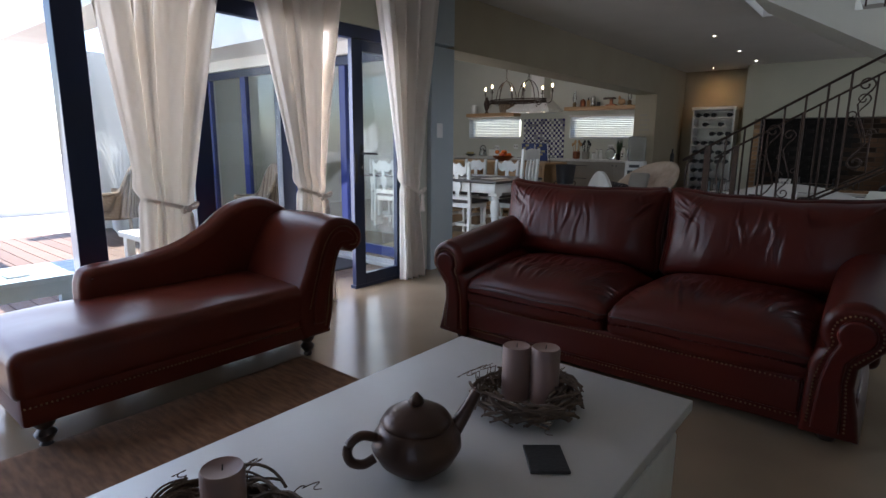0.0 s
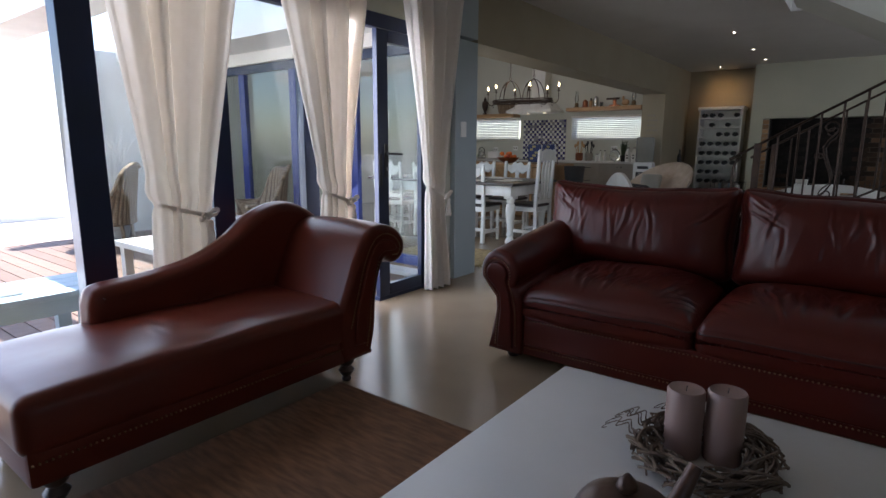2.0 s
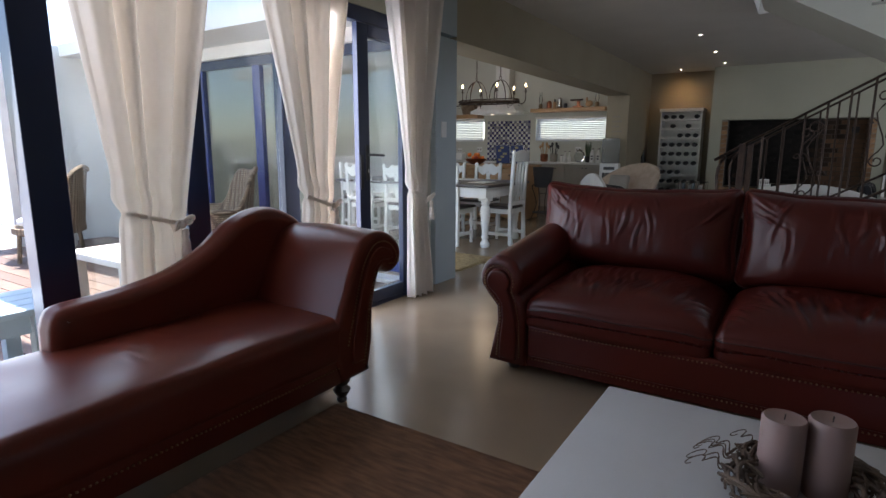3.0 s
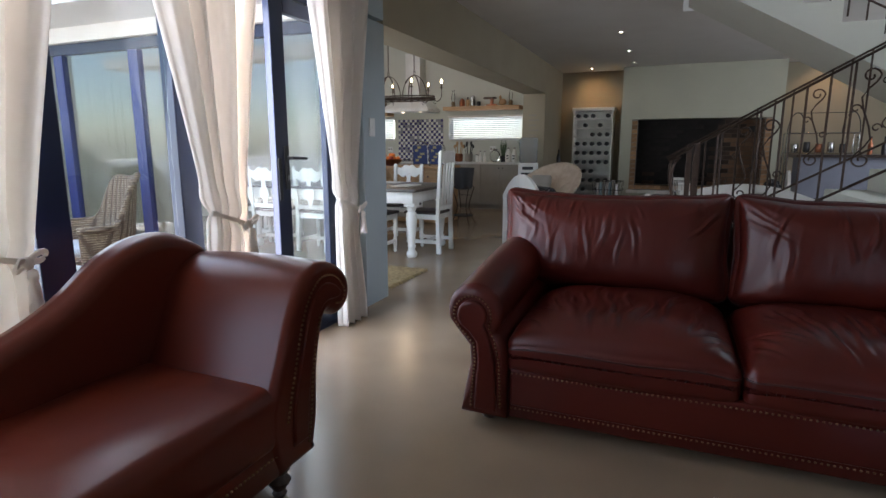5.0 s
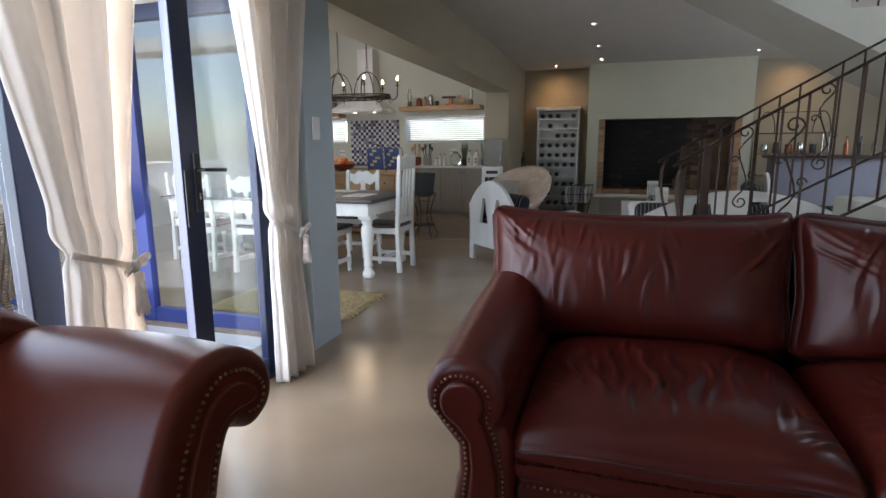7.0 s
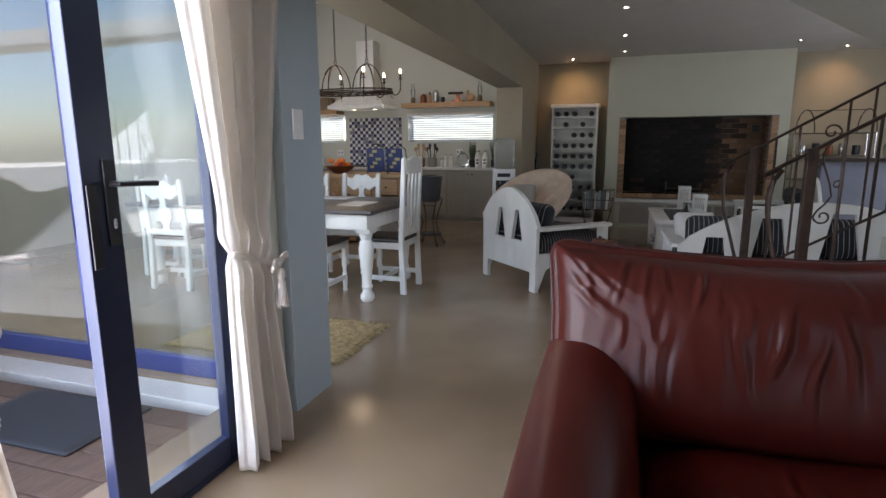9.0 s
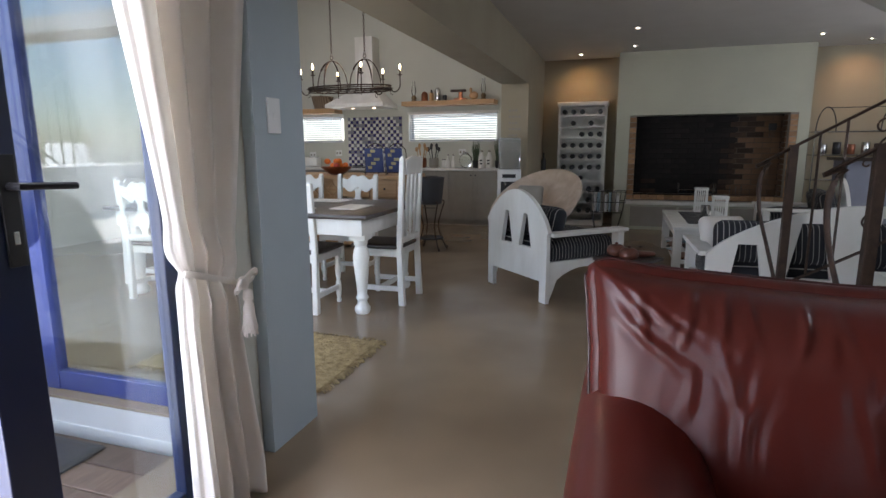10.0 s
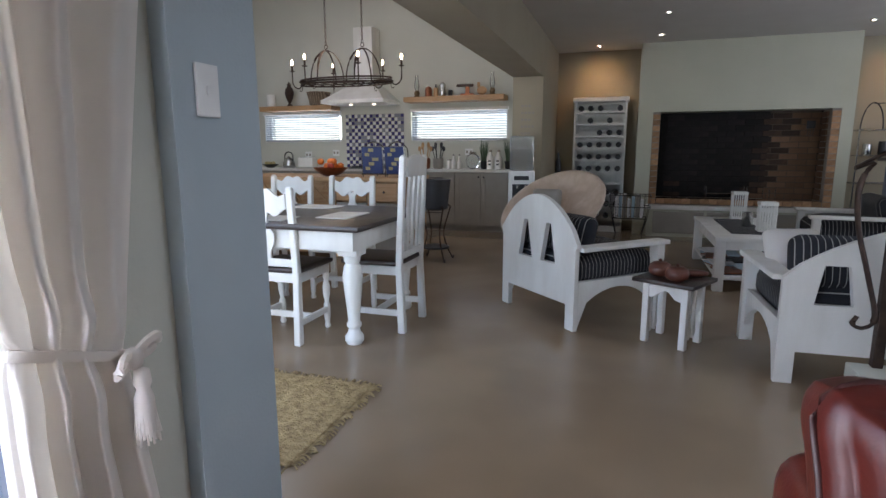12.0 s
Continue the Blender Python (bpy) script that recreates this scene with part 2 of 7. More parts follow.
M_LEAF = mat("green leaf", (0.06, 0.10, 0.04), (0.03, 0.06, 0.02), 0.55, 12)
M_COPPER = mat("worn copper", (0.36, 0.13, 0.06), (0.18, 0.07, 0.04), 0.32, 12, metal=0.8)
M_REDWOOD = mat("polished red-brown wood", (0.15, 0.05, 0.028), (0.08, 0.026, 0.015), 0.3, 14, 0.1, 60)
M_PLASTIC = mat("pale blue clear plastic", (0.80, 0.85, 0.88), None, 0.1, 8)
M_PLASTIC.node_tree.nodes["Principled BSDF"].inputs["Transmission Weight"].default_value = 0.85
M_BULB = glow("lit candle bulb", (1, 0.72, 0.36), 5)
M_DOWN = glow("lit downlight", (1, 0.85, 0.62), 18)
M_HOODLAMP = glow("lit cooker hood lamp", (1, 0.80, 0.55), 2)


# ---- mesh helpers ----
def part(name, bm, material, parent=None, label="", smooth=None, kind=""):
    me = bpy.data.meshes.new(name)
    bmesh.ops.recalc_face_normals(bm, faces=bm.faces[:])
    bm.to_mesh(me)
    bm.free()
    me.materials.append(material)
    if smooth is not None:
        me.shade_smooth()
        if smooth < 180:
            me.set_sharp_from_angle(angle=radians(smooth))
    ob = new(name, me)
    ob.parent = parent
    return tagged(ob, label, "", "", kind)


def structure(name, bm, material, label="", smooth=None, parent=None):
    return part(name, bm, material, parent, label, smooth, "structure")


def thing(name, m, label, category, group=""):
    e = new(name)
    e.matrix_basis = m
    e.empty_display_size = 0.1
    return tagged(e, label, category, group)


def box(bm, x0, x1, y0, y1, z0, z1, bevel=0.0, m=None, seg=2):
    r = bmesh.ops.create_cube(bm, size=1)
    t = Matrix.Translation(((x0 + x1) / 2, (y0 + y1) / 2, (z0 + z1) / 2)) @ Matrix.Diagonal((abs(x1 - x0), abs(y1 - y0), abs(z1 - z0), 1))
    bmesh.ops.transform(bm, matrix=t, verts=r["verts"])
    vs = r["verts"]
    if bevel:
        es = list({e for v in vs for e in v.link_edges})
        k = bmesh.ops.bevel(bm, geom=es, offset=bevel, segments=seg, affect="EDGES", profile=0.5)
        vs = list({v for f in k["faces"] for v in f.verts} | {v for v in vs if v.is_valid})
    if m is not None:
        bmesh.ops.transform(bm, matrix=m, verts=vs)
    return bm


def B(*a, **k):
    return box(bmesh.new(), *a, **k)


def lathe(profile, seg=24, bm=None, m=None, cap=True):
    """Turned shape about z from (radius, height) pairs."""
    bm = bm or bmesh.new()
    rings = []
    for r, z in profile:
        rings.append([bm.verts.new((r * math.cos(2 * math.pi * i / seg), r * math.sin(2 * math.pi * i / seg), z)) for i in range(seg)])
    for a, b in zip(rings, rings[1:]):
        for i in range(seg):
            bm.faces.new((a[i], a[(i + 1) % seg], b[(i + 1) % seg], b[i]))
    if cap:
        bm.faces.new(rings[0][::-1])
        bm.faces.new(rings[-1])
    if m is not None:
        bmesh.ops.transform(bm, matrix=m, verts=[v for r in rings for v in r])
    return bm


def tube(pts, r, seg=6, bm=None, closed=False, r1=None, flat=1.0):
    """A rod that follows the points; r1: radius at its end."""
    bm = bm or bmesh.new()
    pts = [Vector(p) for p in pts]
    n = len(pts)
    rings = []
    up = Vector((0.31, 0.17, 0.93)).normalized()
    for i, p in enumerate(pts):
        a = pts[(i - 1) % n] if closed or i else pts[i]
        b = pts[(i + 1) % n] if closed or i < n - 1 else pts[i]
        d = (b - a).normalized()
        if abs(d.dot(up)) > 0.98:
            s = d.cross(Vector((0.9, 0.3, 0.1))).normalized()
        else:
            s = d.cross(up).normalized()
        u = s.cross(d)
        rr = r if r1 is None else r + (r1 - r) * i / max(1, n - 1)
        rings.append([bm.verts.new(p + (s * math.cos(2 * math.pi * k / seg) * rr + u * math.sin(2 * math.pi * k / seg) * rr * flat)) for k in range(seg)])
    for i in range(n if closed else n - 1):
        a, b = rings[i], rings[(i + 1) % n]
        for k in range(seg):
            bm.faces.new((a[k], a[(k + 1) % seg], b[(k + 1) % seg], b[k]))
    if not closed:
        bm.faces.new(rings[0][::-1])
        bm.faces.new(rings[-1])
    return bm


def prism(poly, a, b, axis="y", bm=None, bevel=0.0, holes=()):
    """A plate: the outline (and holes) in the two other axes, from a to b along axis."""
    bm = bm or bmesh.new()
    put = {"x": lambda u, v, w: (w, u, v), "y": lambda u, v, w: (u, w, v), "z": lambda u, v, w: (u, v, w)}[axis]
    tmp = bmesh.new()
    edges = []
    for loop in (poly, *holes):
        vs = [tmp.verts.new(put(u, v, a)) for u, v in loop]
        edges += [tmp.edges.new((vs[i], vs[(i + 1) % len(vs)])) for i in range(len(vs))]
    f = bmesh.ops.triangle_fill(tmp, edges=edges, use_beauty=True)
    faces = [g for g in f["geom"] if isinstance(g, bmesh.types.BMFace)]
    bmesh.ops.dissolve_limit(tmp, angle_limit=0.01, verts=tmp.verts[:], edges=tmp.edges[:]) if not holes else None
    r = bmesh.ops.extrude_face_region(tmp, geom=tmp.faces[:])
    d = Vector(put(0, 0, b - a))
    bmesh.ops.translate(tmp, vec=d, verts=[v for v in r["geom"] if isinstance(v, bmesh.types.BMVert)])
    bmesh.ops.recalc_face_normals(tmp, faces=tmp.faces[:])
    if bevel:
        es = [e for e in tmp.edges if len(e.link_faces) == 2 and e.calc_face_angle(0) > 0.9]
        bmesh.ops.bevel(tmp, geom=es, offset=bevel, segments=4 if bevel > 0.015 else 2, affect="EDGES")
    me = bpy.data.meshes.new("tmp")
    tmp.to_mesh(me)
    tmp.free()
    bm.from_mesh(me)
    bpy.data.meshes.remove(me)
    return bm


def upholstered(outline, a, b, r, axis="y", seg=6, ribs=5, puff=0.0):
    """A stuffed form with that outline, from a to b along axis, its two rims rounded by r and its sides swollen by puff."""
    put = {"x": lambda u, v, w: (w, u, v), "y": lambda u, v, w: (u, w, v)}[axis]
    n = len(outline)
    area2 = sum(outline[i - 1][0] * outline[i][1] - outline[i][0] * outline[i - 1][1] for i in range(n))
    turn = 1 if area2 > 0 else -1
    nrm = []
    for i in range(n):
        p, q = outline[i - 1], outline[(i + 1) % n]
        d = Vector((q[0] - p[0], q[1] - p[1])).normalized()
        nrm.append((-d.y * turn, d.x * turn))
    stations = [(a + r * (1 - math.sin(t)), r * (1 - math.cos(t))) for t in [math.pi / 2 * (1 - k / seg) for k in range(seg + 1)]]
    stations += [(a + r + (b - a - 2 * r) * k / ribs, -puff * math.sin(math.pi * k / ribs)) for k in range(1, ribs)]
    stations += [(a + b - w, i) for w, i in stations[:seg + 1][::-1]]
    bm = bmesh.new()
    rings = [[bm.verts.new(put(u + nx * i, v + nz * i, w)) for (u, v), (nx, nz) in zip(outline, nrm)] for w, i in stations]
    for r0, r1 in zip(rings, rings[1:]):
        for i in range(n):
            bm.faces.new((r0[i], r0[(i + 1) % n], r1[(i + 1) % n], r1[i]))
    for ring in (rings[0], rings[-1]):
        es = [bm.edges.get((ring[i], ring[(i + 1) % n])) for i in range(n)]
        bmesh.ops.triangle_fill(bm, edges=es, use_beauty=True)
    return bm


def blob(size, e1=0.35, e2=0.35, nu=40, nv=24, wrinkle=None, m=None, bm=None):
    """A stuffed shape: a superellipsoid of that full size, with creases pressed in by wrinkle(p) in metres."""
    bm = bm or bmesh.new()
    sg = lambda v, e: math.copysign(abs(v) ** e, v)
    rows = []
    for j in range(nv + 1):
        ph = -math.pi / 2 + math.pi * j / nv
        row = []
        for i in range(nu):
            th = 2 * math.pi * i / nu
            n = Vector((sg(math.cos(ph), e1) * sg(math.cos(th), e2), sg(math.cos(ph), e1) * sg(math.sin(th), e2), sg(math.sin(ph), e1)))
            p = Vector((n.x * size[0] / 2, n.y * size[1] / 2, n.z * size[2] / 2))
            if wrinkle:
                p += n.normalized() * wrinkle(p)
            row.append(p)
        rows.append(row)
    vs = [[bm.verts.new(p) for p in row] for row in rows[1:-1]]
    a, z = bm.verts.new(rows[0][0]), bm.verts.new(rows[-1][0])
    for r0, r1 in zip(vs, vs[1:]):
        for i in range(nu):
            bm.faces.new((r0[i], r0[(i + 1) % nu], r1[(i + 1) % nu], r1[i]))
    for i in range(nu):
        bm.faces.new((a, vs[0][(i + 1) % nu], vs[0][i]))
        bm.faces.new((z, vs[-1][i], vs[-1][(i + 1) % nu]))
    if m is not None:
        bmesh.ops.transform(bm, matrix=m, verts=[a, z] + [v for r in vs for v in r])
    return bm


def arc(cx, cy, r, a0, a1, n=12):
    return [(cx + r * math.cos(radians(a0 + (a1 - a0) * i / n)), cy + r * math.sin(radians(a0 + (a1 - a0) * i / n))) for i in range(n + 1)]


def smooth_curve(pts, n=8):
    """A rounded line through the points."""
    pts = [Vector(p) for p in pts]
    out = []
    for i in range(len(pts) - 1):
        p0, p1, p2, p3 = pts[max(0, i - 1)], pts[i], pts[i + 1], pts[min(len(pts) - 1, i + 2)]
        for k in range(n):
            t = k / n
            out.append(0.5 * ((2 * p1) + (p2 - p0) * t + (2 * p0 - 5 * p1 + 4 * p2 - p3) * t * t + (3 * p1 - p0 - 3 * p2 + p3) * t ** 3))
    out.append(pts[-1])
    return [tuple(p) for p in out]


# ---- the shell ----
XW, XI = 0.10, -0.28          # faces of the window wall
CZ, KZ, UZ = 2.60, 3.80, 5.2  # ceilings
structure("floor", box(B(XI, 6.4, -3.2, 12.4, -0.12, 0.0), -5.4, XI, 4.6, 12.4, -0.12, 0.0), M_SCREED, "polished taupe cement screed floor with soft mottling")
bm = bmesh.new()
box(bm, -0.05, XW, 4.47, 4.80, 0, 2.09)
box(bm, XI, XW, 4.16, 4.80, 2.12, CZ)
structure("wall_reveal", B(-0.05, 0.05, 4.16, 4.468, 0, 2.09), M_KWALL, "cream painted door reveal")
structure("wall_pier", bm, M_BLUEWALL, "pale blue-grey painted wall pier beside the glass doors")
bm = B(XI, XW, -3.2, -1.2, 0, CZ)
box(bm, XI, XW, -1.2, 4.16, 2.12, CZ)
structure("wall_west", bm, M_WALL, "sage painted wall above the folding glass doors")
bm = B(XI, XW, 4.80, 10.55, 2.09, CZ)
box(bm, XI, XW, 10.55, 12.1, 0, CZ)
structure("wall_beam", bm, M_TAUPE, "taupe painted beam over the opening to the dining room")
structure("wall_upper", B(XI, XW, -3.2, 12.4, CZ, UZ), M_KWALL)
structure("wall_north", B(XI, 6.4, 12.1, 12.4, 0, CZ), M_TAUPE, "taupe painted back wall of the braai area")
structure("wall_east", B(6.2, 6.4, -3.2, 12.1, 0, UZ), M_WALL)
# unseen rear wall; its opening is assumed, set clear of the cushions' reflections
bm = B(XI, 6.4, -3.4, -3.2, 0, 1.2)
box(bm, XI, 6.4, -3.4, -3.2, 2.2, UZ)
box(bm, XI, 4.6, -3.4, -3.2, 1.2, 2.2)
box(bm, 6.0, 6.4, -3.4, -3.2, 1.2, 2.2)
structure("wall_south", bm, M_DARKWALL)
bm = B(XW, 2.16, 5.0, 12.1, CZ, CZ + 0.2)
box(bm, XW, 6.2, -3.2, 5.0, CZ, CZ + 0.2)
box(bm, 2.16, 6.2, 7.62, 12.1, CZ, CZ + 0.2)
structure("ceiling", bm, M_CEIL, "smooth white ceiling with recessed downlights")
bm = B(2.0, 6.4, 7.62, 7.8, CZ + 0.2, UZ)
box(bm, 1.9, 2.1, 4.8, 7.8, CZ + 0.2, UZ)
box(bm, 1.9, 6.4, 4.8, 5.0, CZ + 0.2, UZ)
structure("wall_stairwell", bm, M_BLUEWALL)
structure("ceiling_stairwell", B(1.9, 6.4, 4.8, 7.8, UZ, UZ + 0.2), M_CEIL)

# kitchen and dining room
bm = B(-5.4, XI, 11.8, 12.1, 0, 1.34)
box(bm, -5.4, XI, 11.8, 12.1, 1.80, KZ)
box(bm, -5.4, -4.90, 11.8, 12.1, 1.34, 1.80)
box(bm, -3.40, -2.16, 11.8, 12.1, 1.34, 1.80)
box(bm, -0.60, XI, 11.8, 12.1, 1.34, 1.80)
structure("wall_kitchen", bm, M_KWALL, "off-white kitchen wall with two low strip windows")
structure("wall_kitchen_west", B(-5.6, -5.4, 4.6, 12.1, 0, KZ), M_KWALL)
structure("ceiling_kitchen", B(-5.6, XI, 4.5, 12.1, KZ, KZ + 0.15), M_CEIL)
bm = B(-5.6, XI - 0.002, 4.6, 4.8, 2.15, KZ)
box(bm, -5.6, -4.3, 4.6, 4.8, 0, 2.15)
structure("wall_patio", bm, M_PATIO, "white rendered patio wall round the blue folding doors")


# ---- chimney breast with the braai ----
BY = 11.67
bm = B(1.26, 1.45, BY, 12.1, 0, CZ)
box(bm, 3.66, 3.80, BY, 12.1, 0, CZ)
box(bm, 1.45, 3.66, BY, 12.1, 1.69, CZ)
box(bm, 1.45, 3.66, BY, 12.1, 0, 0.40)
structure("wall_chimney_breast", bm, M_WALL, "sage painted chimney breast round the built-in brick fireplace")
fire = thing("fireplace", pose(1.45, BY, 0.40), "wide built-in tan brick fireplace with a soot- and shade-darkened inside", "fireplace")
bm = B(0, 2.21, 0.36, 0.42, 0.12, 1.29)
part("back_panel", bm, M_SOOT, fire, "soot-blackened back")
bm = B(0.0, 2.21, -0.003, 0.36, 0.0, 0.03)
part("mortar_bed", bm, M_MORTAR, fire)


def pad(size, r=0.05, crown=0.03, n=30, wrinkle=None, m=None, shape=None):
    """A stuffed cushion: a rounded box, swollen on its two large faces, with creases pressed in."""
    bm = bmesh.new()
    hx, hy, hz = (s / 2 for s in size)
    seen, unit, co = {}, [], []

    def vert(p):
        k = (round(p[0], 5), round(p[1], 5), round(p[2], 5))
        if k not in seen:
            q = Vector((p[0] * hx, p[1] * hy, p[2] * hz))
            c = Vector((max(-hx + r, min(hx - r, q.x)), max(-hy + r, min(hy - r, q.y)), max(-hz + r, min(hz - r, q.z))))
            d = q - c
            if d.length > r:
                q = c + d.normalized() * r
            q.z += crown * (1 - p[0] ** 4) * (1 - p[1] ** 4) * p[2]
            unit.append(tuple(p))
            co.append(tuple(q))
            seen[k] = bm.verts.new(q)
        return seen[k]
    nz = max(4, n // (8 if wrinkle else 4))
    for ax in range(3):
        o = [a for a in range(3) if a != ax]
        for s in (-1, 1):
            na, nb = (nz if o[0] == 2 else n), (nz if o[1] == 2 else n)
            for i in range(na):
                for j in range(nb):
                    quad = []
                    for a, b in ((i, j), (i + 1, j), (i + 1, j + 1), (i, j + 1)):
                        p = [0, 0, 0]
                        p[ax], p[o[0]], p[o[1]] = s, -1 + 2 * a / na, -1 + 2 * b / nb
                        quad.append(vert(p))
                    try:
                        bm.faces.new(quad if s > 0 else quad[::-1])
                    except ValueError:
                        pass
    if wrinkle:
        up = wrinkle(np.array(co), np.array(unit))
        for v, d, p in zip(bm.verts, up, unit):
            v.co.z += d * (1 if p[2] >= 0 else -1)
    if shape:
        for v, p in zip(bm.verts, unit):
            v.co = shape(v.co.copy(), p[0], p[1])
    if m is not None:
        bmesh.ops.transform(bm, matrix=m, verts=bm.verts[:])
    return bm


def studs(points, parent, r=0.0049):
    bm = bmesh.new()
    for p in points:
        bmesh.ops.create_icosphere(bm, subdivisions=1, radius=r, matrix=Matrix.Translation(p))
    return part("nail_trim", bm, M_BRASS, parent, "row of antique brass upholstery nails", 180, "stuff")


def along(pts, step):
    out, left = [], 0.0
    for a, b in zip(pts, pts[1:]):
        a, b = Vector(a), Vector(b)
        l = (b - a).length
        while left < l:
            out.append(a.lerp(b, left / l))
            left += step
        left -= l
    return out


# ---- folding glass doors ----
def bars(name, items, parent, material=M_NAVY):
    for n, a in items:
        part(n, B(*a, 0.004), material, parent)


win = thing("window_frames", pose(0, 0, 0), "navy aluminium frame of tall glass doors", "window frame")
win["kind"] = "structure"
FX0, FX1 = 0.03, 0.098
bars("w", [("post", (FX0, FX1 + 0.03, 1.49, 1.635, 0, 2.12)), ("post", (FX0, FX1, 2.18, 2.31, 0, 2.02)),
           ("post", (FX0, FX1, 2.83, 2.94, 0, 2.02)), ("head_rail", (FX0, FX1, 1.64, 4.155, 2.02, 2.118)),
           ("head_rail", (FX0, FX1, -1.2, 1.485, 2.03, 2.118)),
           ("sill_rail", (FX0, FX1, 3.50, 4.155, 0, 0.03)), ("sill_rail", (FX0, FX1, 1.64, 2.178, 0, 0.10)),
           ("sill_rail", (FX0, FX1, 2.312, 2.828, 0, 0.10)), ("post", (FX0, FX1, -1.2, -1.1, 0, 2.03)),
           ("post", (FX0, FX1, 4.10, 4.157, 0.03, 2.018))], win)
for y0, y1 in ((1.64, 2.178), (2.312, 2.828)):
    part("pane", B(0.055, 0.061, y0, y1, 0.10, 2.02), M_GLASS, win)
door = thing("glass_door", pose(0.075, 3.505, 0.03), "navy framed glass door with a dark lever handle, closed", "door")
bars("d", [("stile", (-0.022, 0.022, 0, 0.115, 0, 1.985)), ("stile", (-0.022, 0.022, 0.50, 0.59, 0, 1.985)),
           ("rail", (-0.022, 0.022, 0.117, 0.498, 0, 0.09)), ("rail", (-0.022, 0.022, 0.117, 0.498, 1.90, 1.985))], door)
part("pane", B(-0.003, 0.003, 0.115, 0.50, 0.088, 1.902), M_GLASS, door)
h = part("door_handle", tube([(0.03, 0.085, 1.10), (0.07, 0.085, 1.10), (0.072, 0.10, 1.10), (0.072, 0.21, 1.095)], 0.009, 8), M_BLACK, door, "", 40)
part("backplate", B(0.022, 0.03, 0.065, 0.105, 0.92, 1.17, 0.003), M_BLACK, h)
part("keyhole", B(0.030, 0.033, 0.079, 0.091, 0.97, 1.0, 0.002), M_CHROME, h)
part("backplate", B(0.024, 0.03, 0.006, 0.036, 0.86, 1.10, 0.003), M_BLACK, h)

sw = thing("light_switch", pose(XW, 4.585, 1.335), "white plastic wall light switch on the blue-grey wall", "light switch")
part("plate", B(0.001, 0.010, -0.040, 0.040, -0.066, 0.066, 0.003), M_PATIO, sw)
part("rocker", B(0.009, 0.014, -0.008, 0.008, -0.012, 0.012, 0.002), M_PATIO, sw)


# ---- curtains ----
def curtain(y0, y1, ty0, ty1, tz, by0, by1, seed, tassel=True, folds=4):
    th = thing("curtain", pose(0.20, (ty0 + ty1) / 2, 0.01), "unbleached cotton floor-length curtain gathered by a tied band", "curtain", "curtains at the glass doors")
    cy = (ty0 + ty1) / 2
    rnd = random.Random(seed)
    ph = [rnd.uniform(-0.5, 0.5) for _ in range(20)]
    edges = [0.0]
    for _ in range(folds):
        edges.append(edges[-1] + rnd.uniform(0.65, 1.35))
    edges = [e / edges[-1] for e in edges]
    bm = bmesh.new()
    nu, nv, top = 260, 120, 2.50
    tilt = 0.085
    rows = []
    for j in range(nv + 1):
        z = top * j / nv
        row = []
        for i in range(nu + 1):
            s = i / nu
            tie = tz + tilt * (0.5 - s)
            if z > tie:
                k = (z - tie) / (top - tie)
                k = min(1, k * 1.02) ** 1.08
                a, b = ty0 + (y0 - ty0) * k, ty1 + (y1 - ty1) * k
                open_ = max(0.12, k)
            else:
                k = (tie - z) / tie
                k = min(1, k * 1.2)
                a, b = ty0 + (by0 - ty0) * k, ty1 + (by1 - ty1) * k
                open_ = 0.12 + 0.4 * k
            dz = z - tie
            pinch = math.exp(-(dz / 0.028) ** 2)
            above = math.exp(-((dz - 0.07) / 0.055) ** 2)
            below = math.exp(-((dz + 0.075) / 0.06) ** 2)
            lead = max(0.0, 1 - s / 0.3) ** 1.5
            drift = 0.02 * noise.noise(Vector((s * 3, z * 0.6, seed * 3.7)))
            t = min(0.99999, max(0.0, s + drift * 4 * s * (1 - s)))
            f = next(q for q in range(folds) if t <= edges[q + 1])
            w = (t - edges[f]) / (edges[f + 1] - edges[f])
            ridge = math.sin(math.pi * w) ** (0.8 + 0.7 * (f % 2))
            depth = (0.038 + 0.105 * open_) * (0.75 + 0.5 * abs(ph[f]))
            x = depth * (ridge - 0.55) + 0.018 * math.sin(2 * math.pi * (w * 1.0 + ph[f + 8])) * open_
            x += 0.014 * noise.noise(Vector((s * 5, z * 0.8, seed))) + 0.022 * open_ * noise.noise(Vector((s * 13, z * 0.7, seed + 3)))
            x *= 1 - 0.45 * pinch
            x += (0.020 * above + 0.016 * below) * math.sin(math.pi * min(1, s * 1.05)) ** 0.6
            x += (0.007 * noise.noise(Vector((s * 17, dz * 3 + s * 4, seed + 9)))) * math.exp(-(dz / 0.15) ** 2)
            y = a + (b - a) * s + 0.016 * math.cos(2 * math.pi * w) * (0.4 + open_) * (1 - pinch) * (1 if 0.02 < s < 0.98 else 0.3)
            y += 0.014 * pinch * (1 - 2 * s) - 0.018 * lead * above
            row.append(bm.verts.new((x, y - cy, z)))
        rows.append(row)
    for r0, r1 in zip(rows, rows[1:]):
        for i in range(nu):
            bm.faces.new((r0[i], r0[i + 1], r1[i + 1], r1[i]))
    c = part("cloth", bm, M_CURTAIN, th, "", 180)
    md = c.modifiers.new("thickness", "SOLIDIFY")
    md.thickness = 0.003
    w2 = (ty1 - ty0) / 2
    pts = [((0.017 + 0.004 * math.sin(5 * t)) * math.cos(t) + 0.004, w2 * 0.86 * math.sin(t), tz - tilt * 0.5 * math.sin(t) * 0.9) for t in [2 * math.pi * i / 48 for i in range(48)]]
    bm = bmesh.new()
    tube(pts, 0.004, 6, bm, True, flat=3.0)
    part("tieback", bm, M_CURTAIN, th, "tied cotton band", 60)
